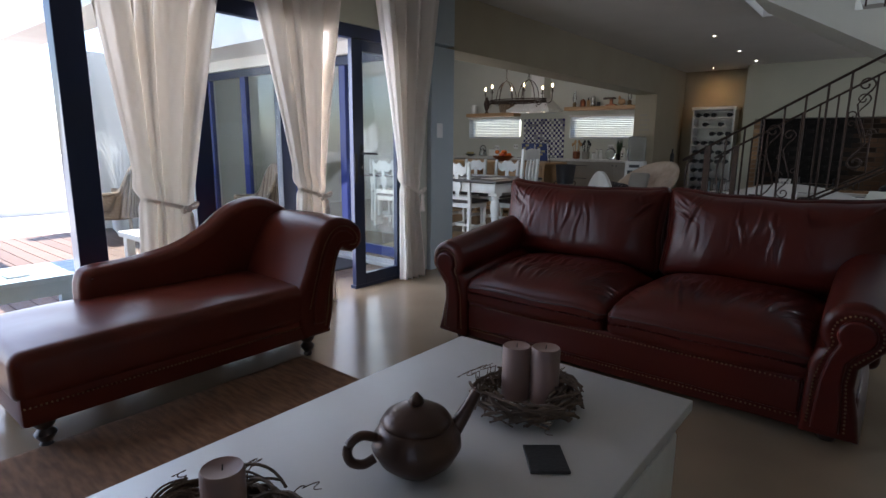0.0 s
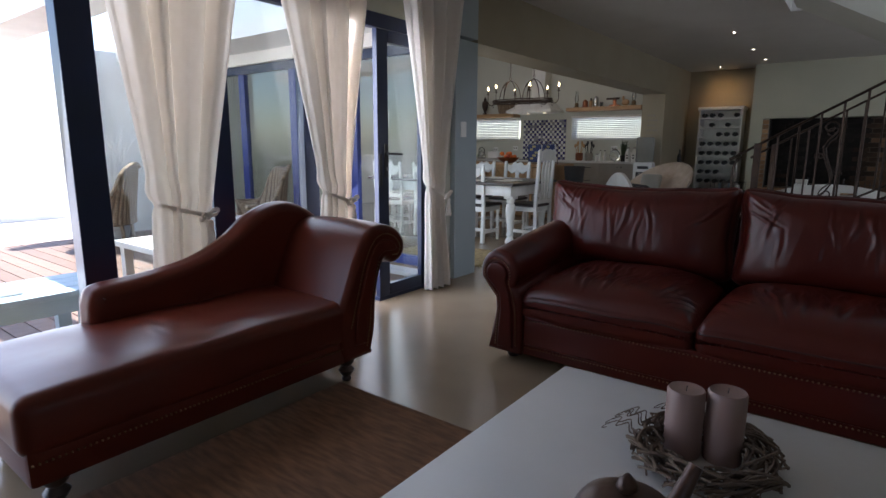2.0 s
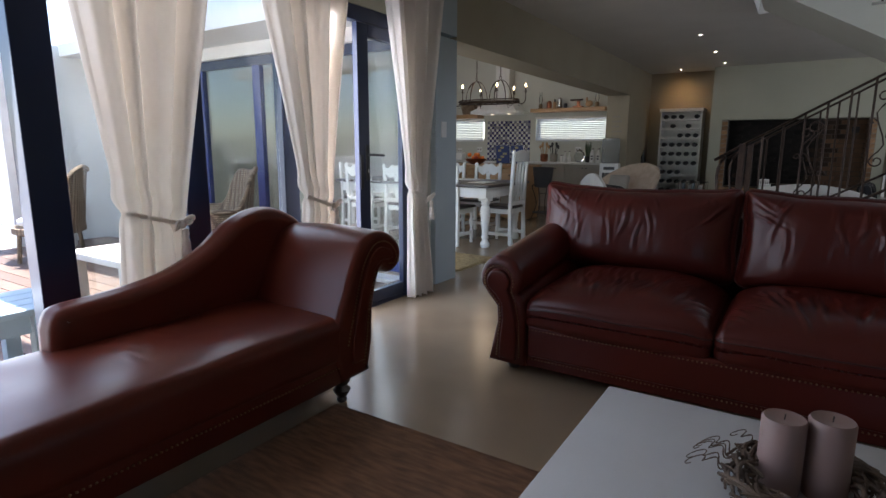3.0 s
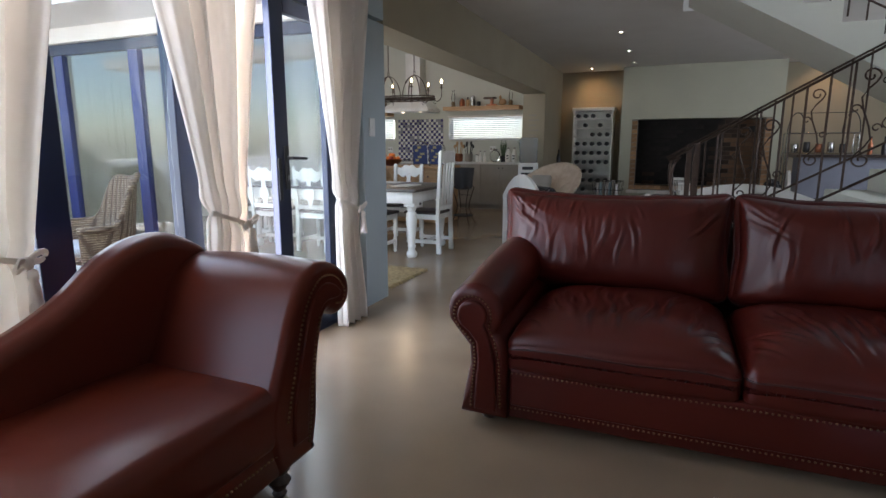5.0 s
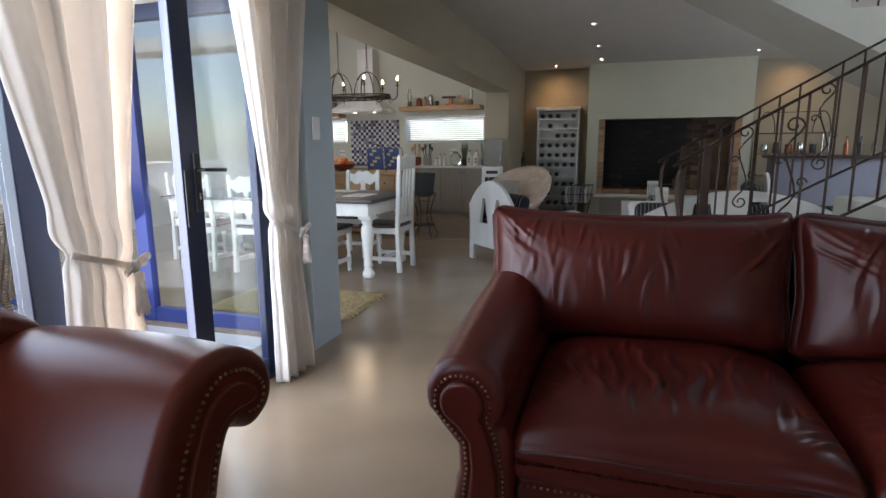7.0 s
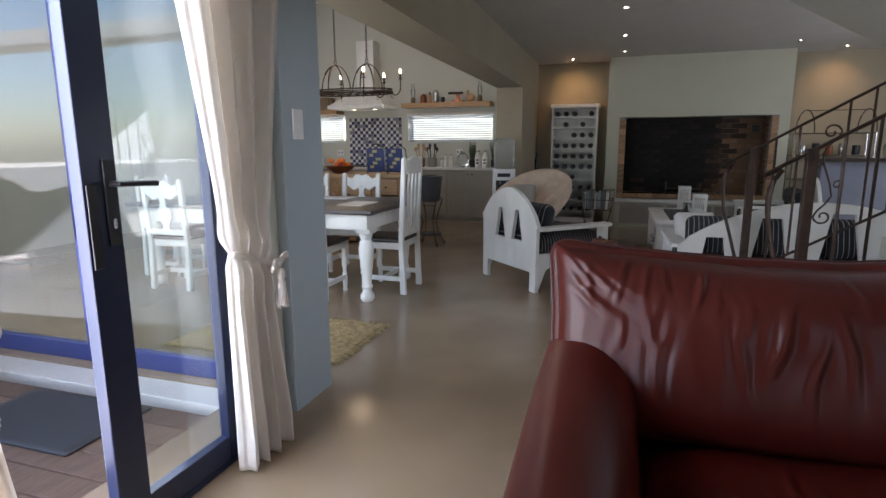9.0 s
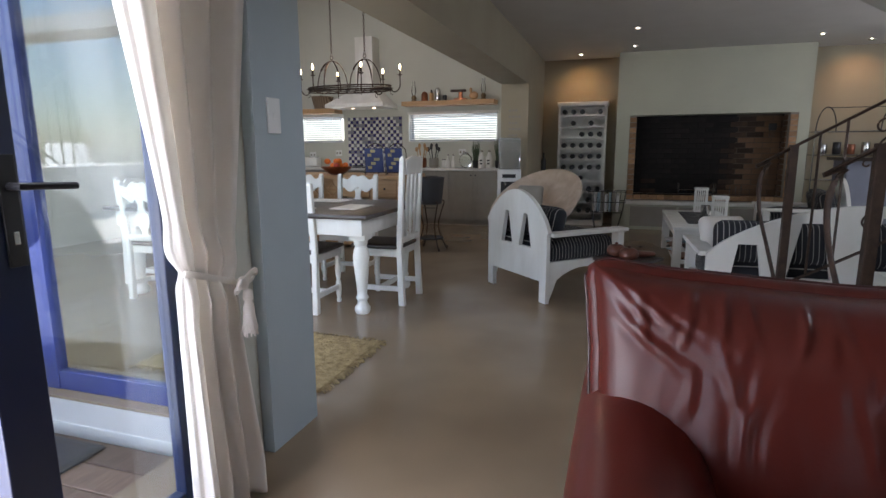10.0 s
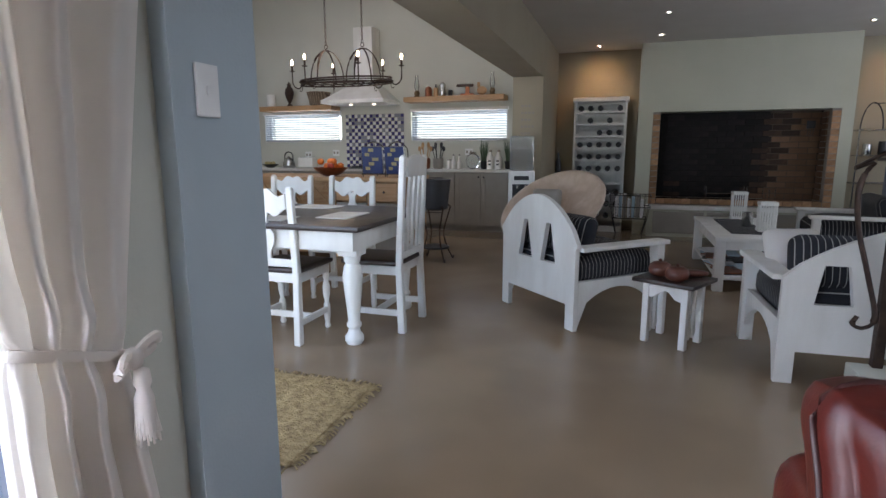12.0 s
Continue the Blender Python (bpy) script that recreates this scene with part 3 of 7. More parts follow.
    if tassel:
        ky, kz = w2 * 0.62, tz - 0.03
        bm = bmesh.new()
        blob((0.035, 0.036, 0.045), 0.9, 0.9, 12, 8, m=Matrix.Translation((0.052, ky, kz)), bm=bm)
        tube(smooth_curve([(0.05, ky, kz), (0.062, ky + 0.025, kz + 0.028), (0.058, ky + 0.055, kz + 0.030), (0.05, ky + 0.045, kz + 0.005), (0.05, ky + 0.01, kz)], 4), 0.007, 6, bm, flat=1.6)
        tube(smooth_curve([(0.05, ky, kz), (0.062, ky - 0.028, kz + 0.012), (0.060, ky - 0.042, kz - 0.020), (0.05, ky - 0.012, kz - 0.01)], 4), 0.007, 6, bm, flat=1.6)
        part("knot", bm, M_CURTAIN, th, "", 60)
        bm = lathe([(0.006, 0.13), (0.014, 0.125), (0.017, 0.10), (0.012, 0.088), (0.018, 0.07), (0.021, 0.0)], 14, m=Matrix.Translation((0.062, ky + 0.006, kz - 0.15)))
        for i in range(34):
            t = i * 2.4
            r = 0.021 + 0.003 * math.sin(i * 1.7)
            tube([(0.062 + 0.012 * math.cos(t), ky + 0.006 + 0.012 * math.sin(t), kz - 0.08), (0.062 + r * math.cos(t), ky + 0.006 + r * math.sin(t), kz - 0.165 - 0.01 * math.sin(i * 5))], 0.0026, 4, bm)
        part("tassel", bm, M_CURTAIN, th, "cotton tassel", 60)
    return th


curtain(1.60, 2.47, 1.80, 2.11, 0.84, 1.77, 2.16, 3)
curtain(2.54, 3.37, 2.88, 3.13, 0.84, 2.85, 3.20, 5)
curtain(3.70, 4.52, 3.95, 4.205, 0.81, 3.96, 4.30, 8)
rod = thing("curtain_rod", pose(0.2, 1.3, 2.53), "dark iron curtain rod with turned finials above the glass doors", "curtain rod")
part("rod", tube([(0, 0, 0), (0, 3.26, 0)], 0.012, 8), M_IRON, rod, "", 60)
for y in (0.0, 3.26):
    part("finial", blob((0.05, 0.06, 0.05), 0.9, 0.9, 12, 8, m=Matrix.Translation((0, y, 0))), M_IRON, rod, "", 180)
for y in (0.2, 1.7, 3.2):
    part("bracket", tube([(0, y, 0), (-0.098, y, 0)], 0.008, 6), M_IRON, rod, "", 60)


# ---- chaise longue ----
def even(ob):
    ob.modifiers.new("even_shading", "WEIGHTED_NORMAL").keep_sharp = True
    return ob


ch = thing("chaise_longue", pose(0.33, 0.92, 0), "chestnut leather chaise longue with a swept back and brass nails", "chaise longue")


def seat_wr(q, p):
    out = []
    for (x, y, z), (u, v, w) in zip(q, p):
        if abs(w) < 0.99:
            out.append(0.0)
            continue
        d = math.exp(-((x + 0.02) ** 2 + (y + 0.12) ** 2) / 0.018)
        fold = 0.5 - abs(noise.noise(Vector((x * 5 + y * 3, y * 24, 1))))
        out.append((0.009 * d * fold + 0.007 * noise.noise(Vector((x * 4, y * 3.5, 2)))) * (1 - u ** 8) * (1 - v ** 8))
    return out


part("seat", pad((0.70, 1.50, 0.21), 0.05, 0.025, 110, seat_wr, pose(0.37, 0.77, 0.32)), M_CHAISE, ch, "", 180)
part("base", B(0.08, 0.712, 0.035, 1.52, 0.12, 0.33, 0.02), M_CHAISE, ch, "", 40)
back = smooth_curve([(0.455, 0.56), (0.50, 0.597), (0.70, 0.61), (0.92, 0.645), (1.10, 0.72), (1.24, 0.82), (1.38, 0.875), (1.52, 0.87), (1.66, 0.80), (1.70, 0.72)], 5)
outline = [(0.44, 0.14), (0.44, 0.24), (0.44, 0.34), (0.44, 0.44), (0.443, 0.52)] + back + [(1.70, 0.60), (1.68, 0.45), (1.66, 0.30), (1.66, 0.14)] + [(1.66 - 0.061 * i, 0.14) for i in range(1, 20)]
even(part("backrest", upholstered(outline, 0.015, 0.165, 0.055, "x", 7, 3, 0.006), M_CHAISE, ch, "", 180))
scroll = smooth_curve([(1.30, 0.36), (1.37, 0.50), (1.43, 0.64), (1.50, 0.745), (1.60, 0.79), (1.70, 0.775), (1.775, 0.725), (1.80, 0.66), (1.775, 0.60), (1.715, 0.575), (1.665, 0.595), (1.635, 0.60), (1.60, 0.52), (1.575, 0.40), (1.565, 0.26), (1.53, 0.12)], 5)
even(part("headrest", upholstered(scroll + [(1.46, 0.12), (1.40, 0.12), (1.34, 0.12), (1.31, 0.20), (1.295, 0.28)], 0.13, 0.722, 0.036, "x", 6, 14, 0.010), M_CHAISE, ch, "", 180))
fr = smooth_curve([(1.385, 0.30), (1.435, 0.46), (1.49, 0.62), (1.545, 0.705), (1.61, 0.742), (1.69, 0.728), (1.745, 0.67), (1.73, 0.625), (1.68, 0.628)], 6)
fr2 = smooth_curve([(1.585, 0.60), (1.552, 0.50), (1.525, 0.38), (1.512, 0.28), (1.488, 0.17)], 6)
studs([(0.724, v.x, v.y) for line in (fr, fr2) for v in along([(a, b, 0) for a, b in line], 0.016)] + [(0.714, 0.05 + 0.018 * i, 0.205) for i in range(72)], ch)
panel = smooth_curve([(1.41, 0.20), (1.415, 0.32), (1.46, 0.47), (1.51, 0.61), (1.56, 0.685), (1.62, 0.715), (1.68, 0.70), (1.715, 0.665), (1.69, 0.648), (1.62, 0.650), (1.565, 0.60), (1.53, 0.49), (1.50, 0.36), (1.48, 0.20)], 4)
even(part("front_panel", upholstered(panel, 0.715, 0.733, 0.007, "x", 4, 2), M_CHAISE, ch, "", 180))
foot = [(0.020, 0), (0.026, 0.012), (0.020, 0.025), (0.034, 0.045), (0.042, 0.06), (0.030, 0.075), (0.024, 0.082), (0.040, 0.10), (0.046, 0.125)]
for x in (0.14, 0.65):
    for y in (0.12, 1.41):
        part("leg", lathe(foot, 18, m=Matrix.Translation((x, y, 0))), M_DARKWOOD, ch, "turned dark wooden foot", 50)


# ---- sofa ----
so = thing("sofa", pose(1.32, 3.05, 0), "oxblood leather two-seat sofa with rolled arms, loose cushions and brass nails", "sofa")
part("base", B(0.08, 2.19, 0.03, 1.10, 0.05, 0.25, 0.02), M_SOFA, so, "", 40)
part("front_rail", B(0.275, 1.995, 0.015, 0.06, 0.115, 0.285, 0.012, seg=4), M_SOFA, so, "", 40)
part("backrest_frame", B(0.02, 2.25, 0.93, 1.14, 0.06, 0.80, 0.05, seg=4), M_SOFA, so, "", 50)


def arm(sx):
    """Section of a rolled arm in (across, up)."""
    c = arc(0.120, 0.508, 0.122, 200, -40, 18)
    p = [(0.06, 0.055), (0.075, 0.16), (0.10, 0.28), (0.095, 0.36), (0.055, 0.405)] + c[::1] + [(0.235, 0.42), (0.265, 0.36), (0.27, 0.055)]
    return [(a if sx > 0 else 2.27 - a, b) for a, b in p]


for sx in (1, -1):
    side = lambda pts: [(a if sx > 0 else 2.27 - a, b) for a, b in pts]

    def rise(bm):
        for v in bm.verts:
            if v.co.z > 0.33:
                v.co.z += 0.125 * max(0.0, v.co.y) / 1.13
        return bm
    even(part("arm", rise(upholstered(arm(sx), -0.008, 1.13, 0.036, "y", 7, 18, 0.008)), M_SOFA, so, "", 180))
    line = [(0.112, 0.10), (0.118, 0.20), (0.128, 0.30), (0.122, 0.375), (0.085, 0.415)] + arc(0.115, 0.50, 0.082, 225, -30, 16) + [(0.212, 0.40), (0.234, 0.30), (0.238, 0.20), (0.242, 0.10)]
    studs([(v.x, -0.010, v.y) for v in along([(a, b, 0) for a, b in side(line)], 0.0165)], so)
    inner = [(0.128, 0.09), (0.132, 0.20), (0.142, 0.30), (0.136, 0.385), (0.10, 0.43)] + arc(0.115, 0.50, 0.066, 235, -35, 16) + [(0.196, 0.40), (0.218, 0.30), (0.224, 0.20), (0.226, 0.09)]
    even(part("front_panel", upholstered(side(inner), -0.024, 0.010, 0.014, "y", 5, 2), M_SOFA, so, "raised keyhole-shaped front panel", 180))
studs([(0.09 + 0.019 * i, 0.027, 0.10) for i in range(111)], so)
studs([(0.285 + 0.019 * i, 0.012, 0.262) for i in range(90)], so)


def creases(seed, n, w, d, seat):
    """Folds pressed into a cushion: on a back they hang from the top seam, on a seat they run to the front edge in a fan."""
    r = random.Random(seed)
    lines = []
    for k in range(n):
        if seat:
            x = w * (-0.36 + 0.74 * (k + r.random()) / n)
            lines.append((x, d * r.uniform(-0.36, 0.10), 0.9 * x + r.uniform(-0.15, 0.15), r.uniform(0.05, 0.12), r.uniform(0.005, 0.009), r.uniform(0.009, 0.015)))
        elif k % 2:
            x = w * r.uniform(-0.44, 0.44)
            lines.append((x, d * r.uniform(0.28, 0.42), -0.5 * x + r.uniform(-0.3, 0.3), r.uniform(0.03, 0.07), r.uniform(0.003, 0.006), r.uniform(0.006, 0.010)))
        else:
            x = w * r.uniform(-0.36, 0.18)
            lines.append((x, d * r.uniform(-0.12, 0.15), -0.3 * x + r.uniform(-0.25, 0.25), r.uniform(0.04, 0.09), r.uniform(0.002, 0.005), r.uniform(0.009, 0.014)))
    for sx in (-1, 1):
        for k in range(4):
            lines.append((sx * w * r.uniform(0.38, 0.45), d * r.uniform(0.15, 0.38) * (-1 if seat else 1), sx * r.uniform(0.8, 1.6), r.uniform(0.03, 0.06), r.uniform(0.004, 0.006), r.uniform(0.008, 0.012)))

    def f(q, p):
        x, y = q[:, 0], q[:, 1]
        out = np.zeros(len(q))
        for cx, cy, a, l, h, s in lines:
            u = (x - cx - a * (y - cy) + 0.006 * np.sin((y - cy) * 28 + cx * 40)) / np.sqrt(1 + a * a)
            v = np.exp(-((y - cy) / l) ** 2)
            out += v * h * (1.15 * np.exp(-(u / s) ** 2) - 0.75 * np.exp(-((u - 1.6 * s) / s) ** 2) - 0.4 * np.exp(-((u + 1.7 * s) / s) ** 2))
        for i in np.nonzero(np.abs(p[:, 2]) > 0.99)[0]:
            out[i] += 0.010 * noise.noise(Vector((x[i] * 3.6, y[i] * 3.2, seed)))
            out[i] += 0.0025 * (0.4 - abs(noise.noise(Vector((x[i] * 19, y[i] * 5.5, seed + 5)))))
        return out * (np.abs(p[:, 2]) > 0.99) * (1 - p[:, 0] ** 10) * (1 - p[:, 1] ** 10)
    return f


def piping(w, d, z, parent, m, r=0.0045, k=0.05, shape=None):
    pts = []
    for cx, cy, a in ((w / 2 - k, d / 2 - k, 0), (-w / 2 + k, d / 2 - k, 90), (-w / 2 + k, -d / 2 + k, 180), (w / 2 - k, -d / 2 + k, 270)):
        pts += [Vector((x, y, z)) for x, y in arc(cx, cy, k, a, a + 90, 5)]
    full = []
    for i, p in enumerate(pts):
        q = pts[(i + 1) % len(pts)]
        n = max(1, int((q - p).length / 0.03))
        full += [p.lerp(q, t / n) for t in range(n)]
    if shape:
        full = [shape(p.copy(), 2 * p.x / w, 2 * p.y / d) for p in full]
    full = [m @ p for p in full]
    return part("piping", tube(full, r, 6, closed=True), M_PIPING, parent, "", 180)


def slump(seed, thin=0.45, sag=0.03):
    """A pillow's form: thin at its seams, its long edge sagging between raised corners, and never quite even."""
    def f(q, u, v):
        e = max(abs(u) ** 5, max(0.0, v) ** 4, 0.6 * max(0.0, -v) ** 8)
        q.z *= 1 - thin * e
        top = max(0.0, (v + 0.2) / 1.2) ** 2
        q.y -= top * (sag * (1 - u * u) + 0.010 * noise.noise(Vector((u * 3.1, seed, 0))) - 0.012 * abs(u) ** 10)
        q.x -= math.copysign(0.022, u) * abs(u) ** 6 * math.sin(math.pi * (v + 1) / 2) ** 1.5
        q.x += 0.008 * noise.noise(Vector((seed, v * 2.7, u))) * abs(u) ** 3
        q.z += 0.012 * noise.noise(Vector((q.x * 3.3, q.y * 3.3, seed)))
        return q
    return f


def bulge(seed):
    """A sat-on seat: soft front edge, low corners."""
    def f(q, u, v):
        q.z -= 0.018 * (abs(u) ** 6 + abs(v) ** 8) * (1 if q.z > 0 else 0)
        q.z += 0.010 * noise.noise(Vector((q.x * 3.5, q.y * 3.5, seed))) * (1 if q.z > 0 else 0)
        q.y -= 0.014 * math.cos(math.pi * u / 2) * max(0.0, -v) ** 6
        return q
    return f


for i in range(2):
    m = pose(0.69 + 0.893 * i, 0.42, 0.345)
    c = part("seat_cushion", pad((0.89, 0.82, 0.17), 0.045, 0.095, 150, creases(11 + i, 24, 0.89, 0.80, True), m, bulge(i)), M_SOFA, so, "creased oxblood leather seat cushion", 180)
    piping(0.886, 0.818, 0.050, c, m, k=0.045, shape=bulge(i))
    m = pose(0.57 + 1.135 * i, 0.88, 0.70, 77, 0, 0)
    c = part("back_cushion", pad((1.15, 0.54, 0.22), 0.07, 0.085, 170, creases(31 + i, 24, 1.12, 0.54, False), m, slump(4 + i)), M_SOFA, so, "plump oxblood leather back cushion with creases", 180)
    piping(1.152, 0.542, 0.035, c, m, k=0.07, shape=slump(4 + i))
for x in (0.16, 2.1):
    for y in (0.12, 1.04):
        part("foot", lathe([(0.03, 0), (0.04, 0.02), (0.045, 0.055)], 14, m=Matrix.Translation((x, y, 0))), M_DARKWOOD, so, "", 50)


# ---- white coffee table and what stands on it ----
ct = thing("coffee_table", pose(2.285, 0.75, 0), "large white painted coffee table with a drawer and dark pull", "coffee table")
part("tabletop", B(0, 0.85, -0.10, 1.34, 0.455, 0.49, 0.005), M_TABLEWHITE, ct, "", 40)
part("body", B(0.03, 0.82, -0.06, 1.30, 0.10, 0.455, 0.006), M_WHITE, ct, "", 40)
part("plinth", B(0.05, 0.80, -0.04, 1.28, 0.0, 0.10, 0.004), M_WHITE, ct, "", 40)
for y0 in (-0.03, 0.63):
    d = part("drawer", B(0.82, 0.838, y0, y0 + 0.62, 0.16, 0.42, 0.006), M_WHITE, ct, "", 40)
    part("pull", tube([(0.838, y0 + 0.30, 0.30), (0.87, y0 + 0.31, 0.285), (0.87, y0 + 0.41, 0.285), (0.838, y0 + 0.42, 0.30)], 0.008, 6), M_IRON, d, "", 60)

tp = thing("teapot", pose(2.745, 1.315, 0.49, 0, 0, 60), "squat bronze glazed clay teapot with a straight spout", "teapot")
part("body", lathe([(0.045, 0), (0.055, 0.004), (0.085, 0.03), (0.102, 0.062), (0.100, 0.082), (0.088, 0.10), (0.084, 0.112), (0.075, 0.118)], 36), M_POT, tp, "", 60)
ld = part("lid", lathe([(0.078, 0.116), (0.080, 0.121), (0.070, 0.135), (0.045, 0.150), (0.020, 0.156)], 32), M_POT, tp, "domed lid", 60)
part("knob", lathe([(0.012, 0.155), (0.018, 0.163), (0.015, 0.172), (0.003, 0.186)], 16), M_POT, ld, "", 60)
part("handle", tube(smooth_curve([(-0.095, 0, 0.095), (-0.125, 0, 0.105), (-0.150, 0, 0.092), (-0.158, 0, 0.068), (-0.148, 0, 0.045), (-0.122, 0, 0.036), (-0.097, 0, 0.046)], 5), 0.011, 12), M_POT, tp, "", 180)
part("spout", tube([(0.080, 0, 0.065), (0.11, 0, 0.105), (0.148, 0, 0.165)], 0.021, 12, r1=0.012), M_POT, tp, "", 60)


def wreath(x, y, seed):
    th = thing("vine_wreath", pose(x, y, 0.49), "dry brown vine wreath with curling tendrils round candles", "wreath", "wreaths on the coffee table")
    rnd = random.Random(seed)
    bm = bmesh.new()
    for k in range(230):
        a0 = rnd.uniform(0, 2 * math.pi)
        ln = rnd.uniform(0.35, 1.0)
        r0, r1 = rnd.uniform(0.080, 0.165), rnd.uniform(0.080, 0.168)
        z0, z1 = rnd.uniform(0.006, 0.055), rnd.uniform(0.006, 0.06)
        pts = []
        for i in range(7):
            t = i / 6
            a = a0 + ln * t
            r = r0 + (r1 - r0) * t
            pts.append((r * math.cos(a), r * math.sin(a), z0 + (z1 - z0) * t + 0.012 * math.sin(math.pi * t)))
        tube(pts, rnd.uniform(0.002, 0.0045), 5, bm)
    part("vine_ring", bm, M_TWIG, th, "", 60, "stuff")
    for k in range(9):
        a = rnd.uniform(0, 2 * math.pi)
        pts = [(0.13 * math.cos(a), 0.13 * math.sin(a), 0.03)]
        for i in range(1, 46):
            t = i / 45
            r = 0.14 + 0.08 * t
            w = 0.014 * t
            pts.append((r * math.cos(a) + w * math.cos(9 * t * 2), r * math.sin(a) + w * math.sin(9 * t * 2), 0.03 + 0.02 * math.sin(t * 3) + 0.008 * math.cos(t * 18)))
        part("tendril", tube(pts, 0.0018, 4, r1=0.001), M_TWIG, th, "", 60)


def candle(x, y, h):
    th = thing("pillar_candle", pose(x, y, 0.49), "mauve-brown pillar candle with a flat top standing inside a vine wreath", "candle", "candles on the coffee table")
    part("wax", lathe([(0.040, 0), (0.041, 0.004), (0.041, h - 0.005), (0.038, h), (0.033, h - 0.003), (0.002, h - 0.006)], 32), M_CANDLE, th, "", 50)
    part("wick", tube([(0, 0, h - 0.008), (0.001, 0.001, h + 0.006)], 0.0012, 5), M_BLACK, th)


wreath(2.775, 1.745, 4)
candle(2.722, 1.775, 0.158)
candle(2.803, 1.80, 0.165)
wreath(2.62, 0.89, 9)
candle(2.60, 0.93, 0.13)
candle(2.635, 0.85, 0.10)
co = thing("coaster", pose(2.957, 1.533, 0.49, 0, 0, 40), "square black slate coaster on the coffee table", "coaster")
part("slab", B(-0.046, 0.046, -0.057, 0.057, 0, 0.008, 0.002), M_SLATE, co)
tagged(co.children[0], "")

# rugs
def rug(name, x0, x1, y0, y1, material, label, fringe, seed, rough=0.004):
    th = thing(name, pose(x0, y0, 0), label, "rug")
    bm = bmesh.new()
    nx, ny = 60, 90
    g = [[bm.verts.new(((x1 - x0) * i / nx, (y1 - y0) * j / ny, 0.012 + rough * noise.noise(Vector((i * 0.9, j * 0.9, seed))))) for j in range(ny + 1)] for i in range(nx + 1)]
    for i in range(nx):
        for j in range(ny):
            bm.faces.new((g[i][j], g[i + 1][j], g[i + 1][j + 1], g[i][j + 1]))
    edge = [g[i][0] for i in range(nx + 1)] + [g[nx][j] for j in range(1, ny + 1)] + [g[i][ny] for i in range(nx - 1, -1, -1)] + [g[0][j] for j in range(ny - 1, 0, -1)]
    low = [bm.verts.new((v.co.x, v.co.y, 0.001)) for v in edge]
    for k in range(len(edge)):
        bm.faces.new((edge[k], low[k], low[(k + 1) % len(edge)], edge[(k + 1) % len(edge)]))
    part("weave", bm, material, th, "", 180)
    if fringe:
        bm = bmesh.new()
        rnd = random.Random(seed)
        for side in (0, 1, 2):
            n = 60
            for k in range(n):
                t = (k + rnd.random()) / n
                if side == 0:
                    p, d = ((x1 - x0), (y1 - y0) * t, 0.006), (1, rnd.uniform(-0.6, 0.6))
                elif side == 1:
                    p, d = ((x1 - x0) * t, 0.0, 0.006), (rnd.uniform(-0.6, 0.6), -1)
                else:
                    p, d = ((x1 - x0) * t, (y1 - y0), 0.006), (rnd.uniform(-0.6, 0.6), 1)
                l = rnd.uniform(0.02, 0.05)
                tube([p, (p[0] + d[0] * l * 0.6, p[1] + d[1] * l * 0.6, 0.012), (p[0] + d[0] * l, p[1] + d[1] * l, 0.004)], 0.004, 4, bm)
        part("fringe", bm, material, th, "", 60, "stuff")


rug("jute_rug", 0.995, 2.9, -0.6, 2.275, M_RAG, "russet brown woven jute rug on the screed floor", False, 2, 0.002)
rug("shaggy_mat", -1.2, -0.02, 5.02, 5.78, M_SEAGRASS, "straw coloured shaggy jute mat with a ragged fringe", True, 6, 0.02)


# ---- dining room ----
dt = thing("dining_table", pose(-0.28, 6.15, 0), "dining table with a dark wood top and white turned legs", "dining table")
part("tabletop", B(-2.38, 0, 0, 1.15, 0.725, 0.76, 0.012), M_DARKWOOD, dt, "dark stained plank top", 40)
part("apron", B(-2.31, -0.07, 0.07, 1.08, 0.60, 0.724, 0.004), M_WHITE, dt, "", 40)
tl = [(0.045, 0), (0.058, 0.02), (0.058, 0.05), (0.040, 0.075), (0.034, 0.10), (0.046, 0.115), (0.046, 0.13), (0.036, 0.145), (0.040, 0.2), (0.054, 0.34), (0.062, 0.43), (0.052, 0.49), (0.040, 0.51), (0.050, 0.525), (0.050, 0.545), (0.060, 0.56)]
for x in (-2.24, -0.14):
    for y in (0.19, 1.01):
        lg = part("leg", lathe(tl, 28, m=Matrix.Translation((x, y, 0))), M_WHITE, dt, "thick turned white leg", 40)
        part("corner_block", B(x - 0.065, x + 0.065, y - 0.065, y + 0.065, 0.56, 0.70, 0.006), M_WHITE, lg)


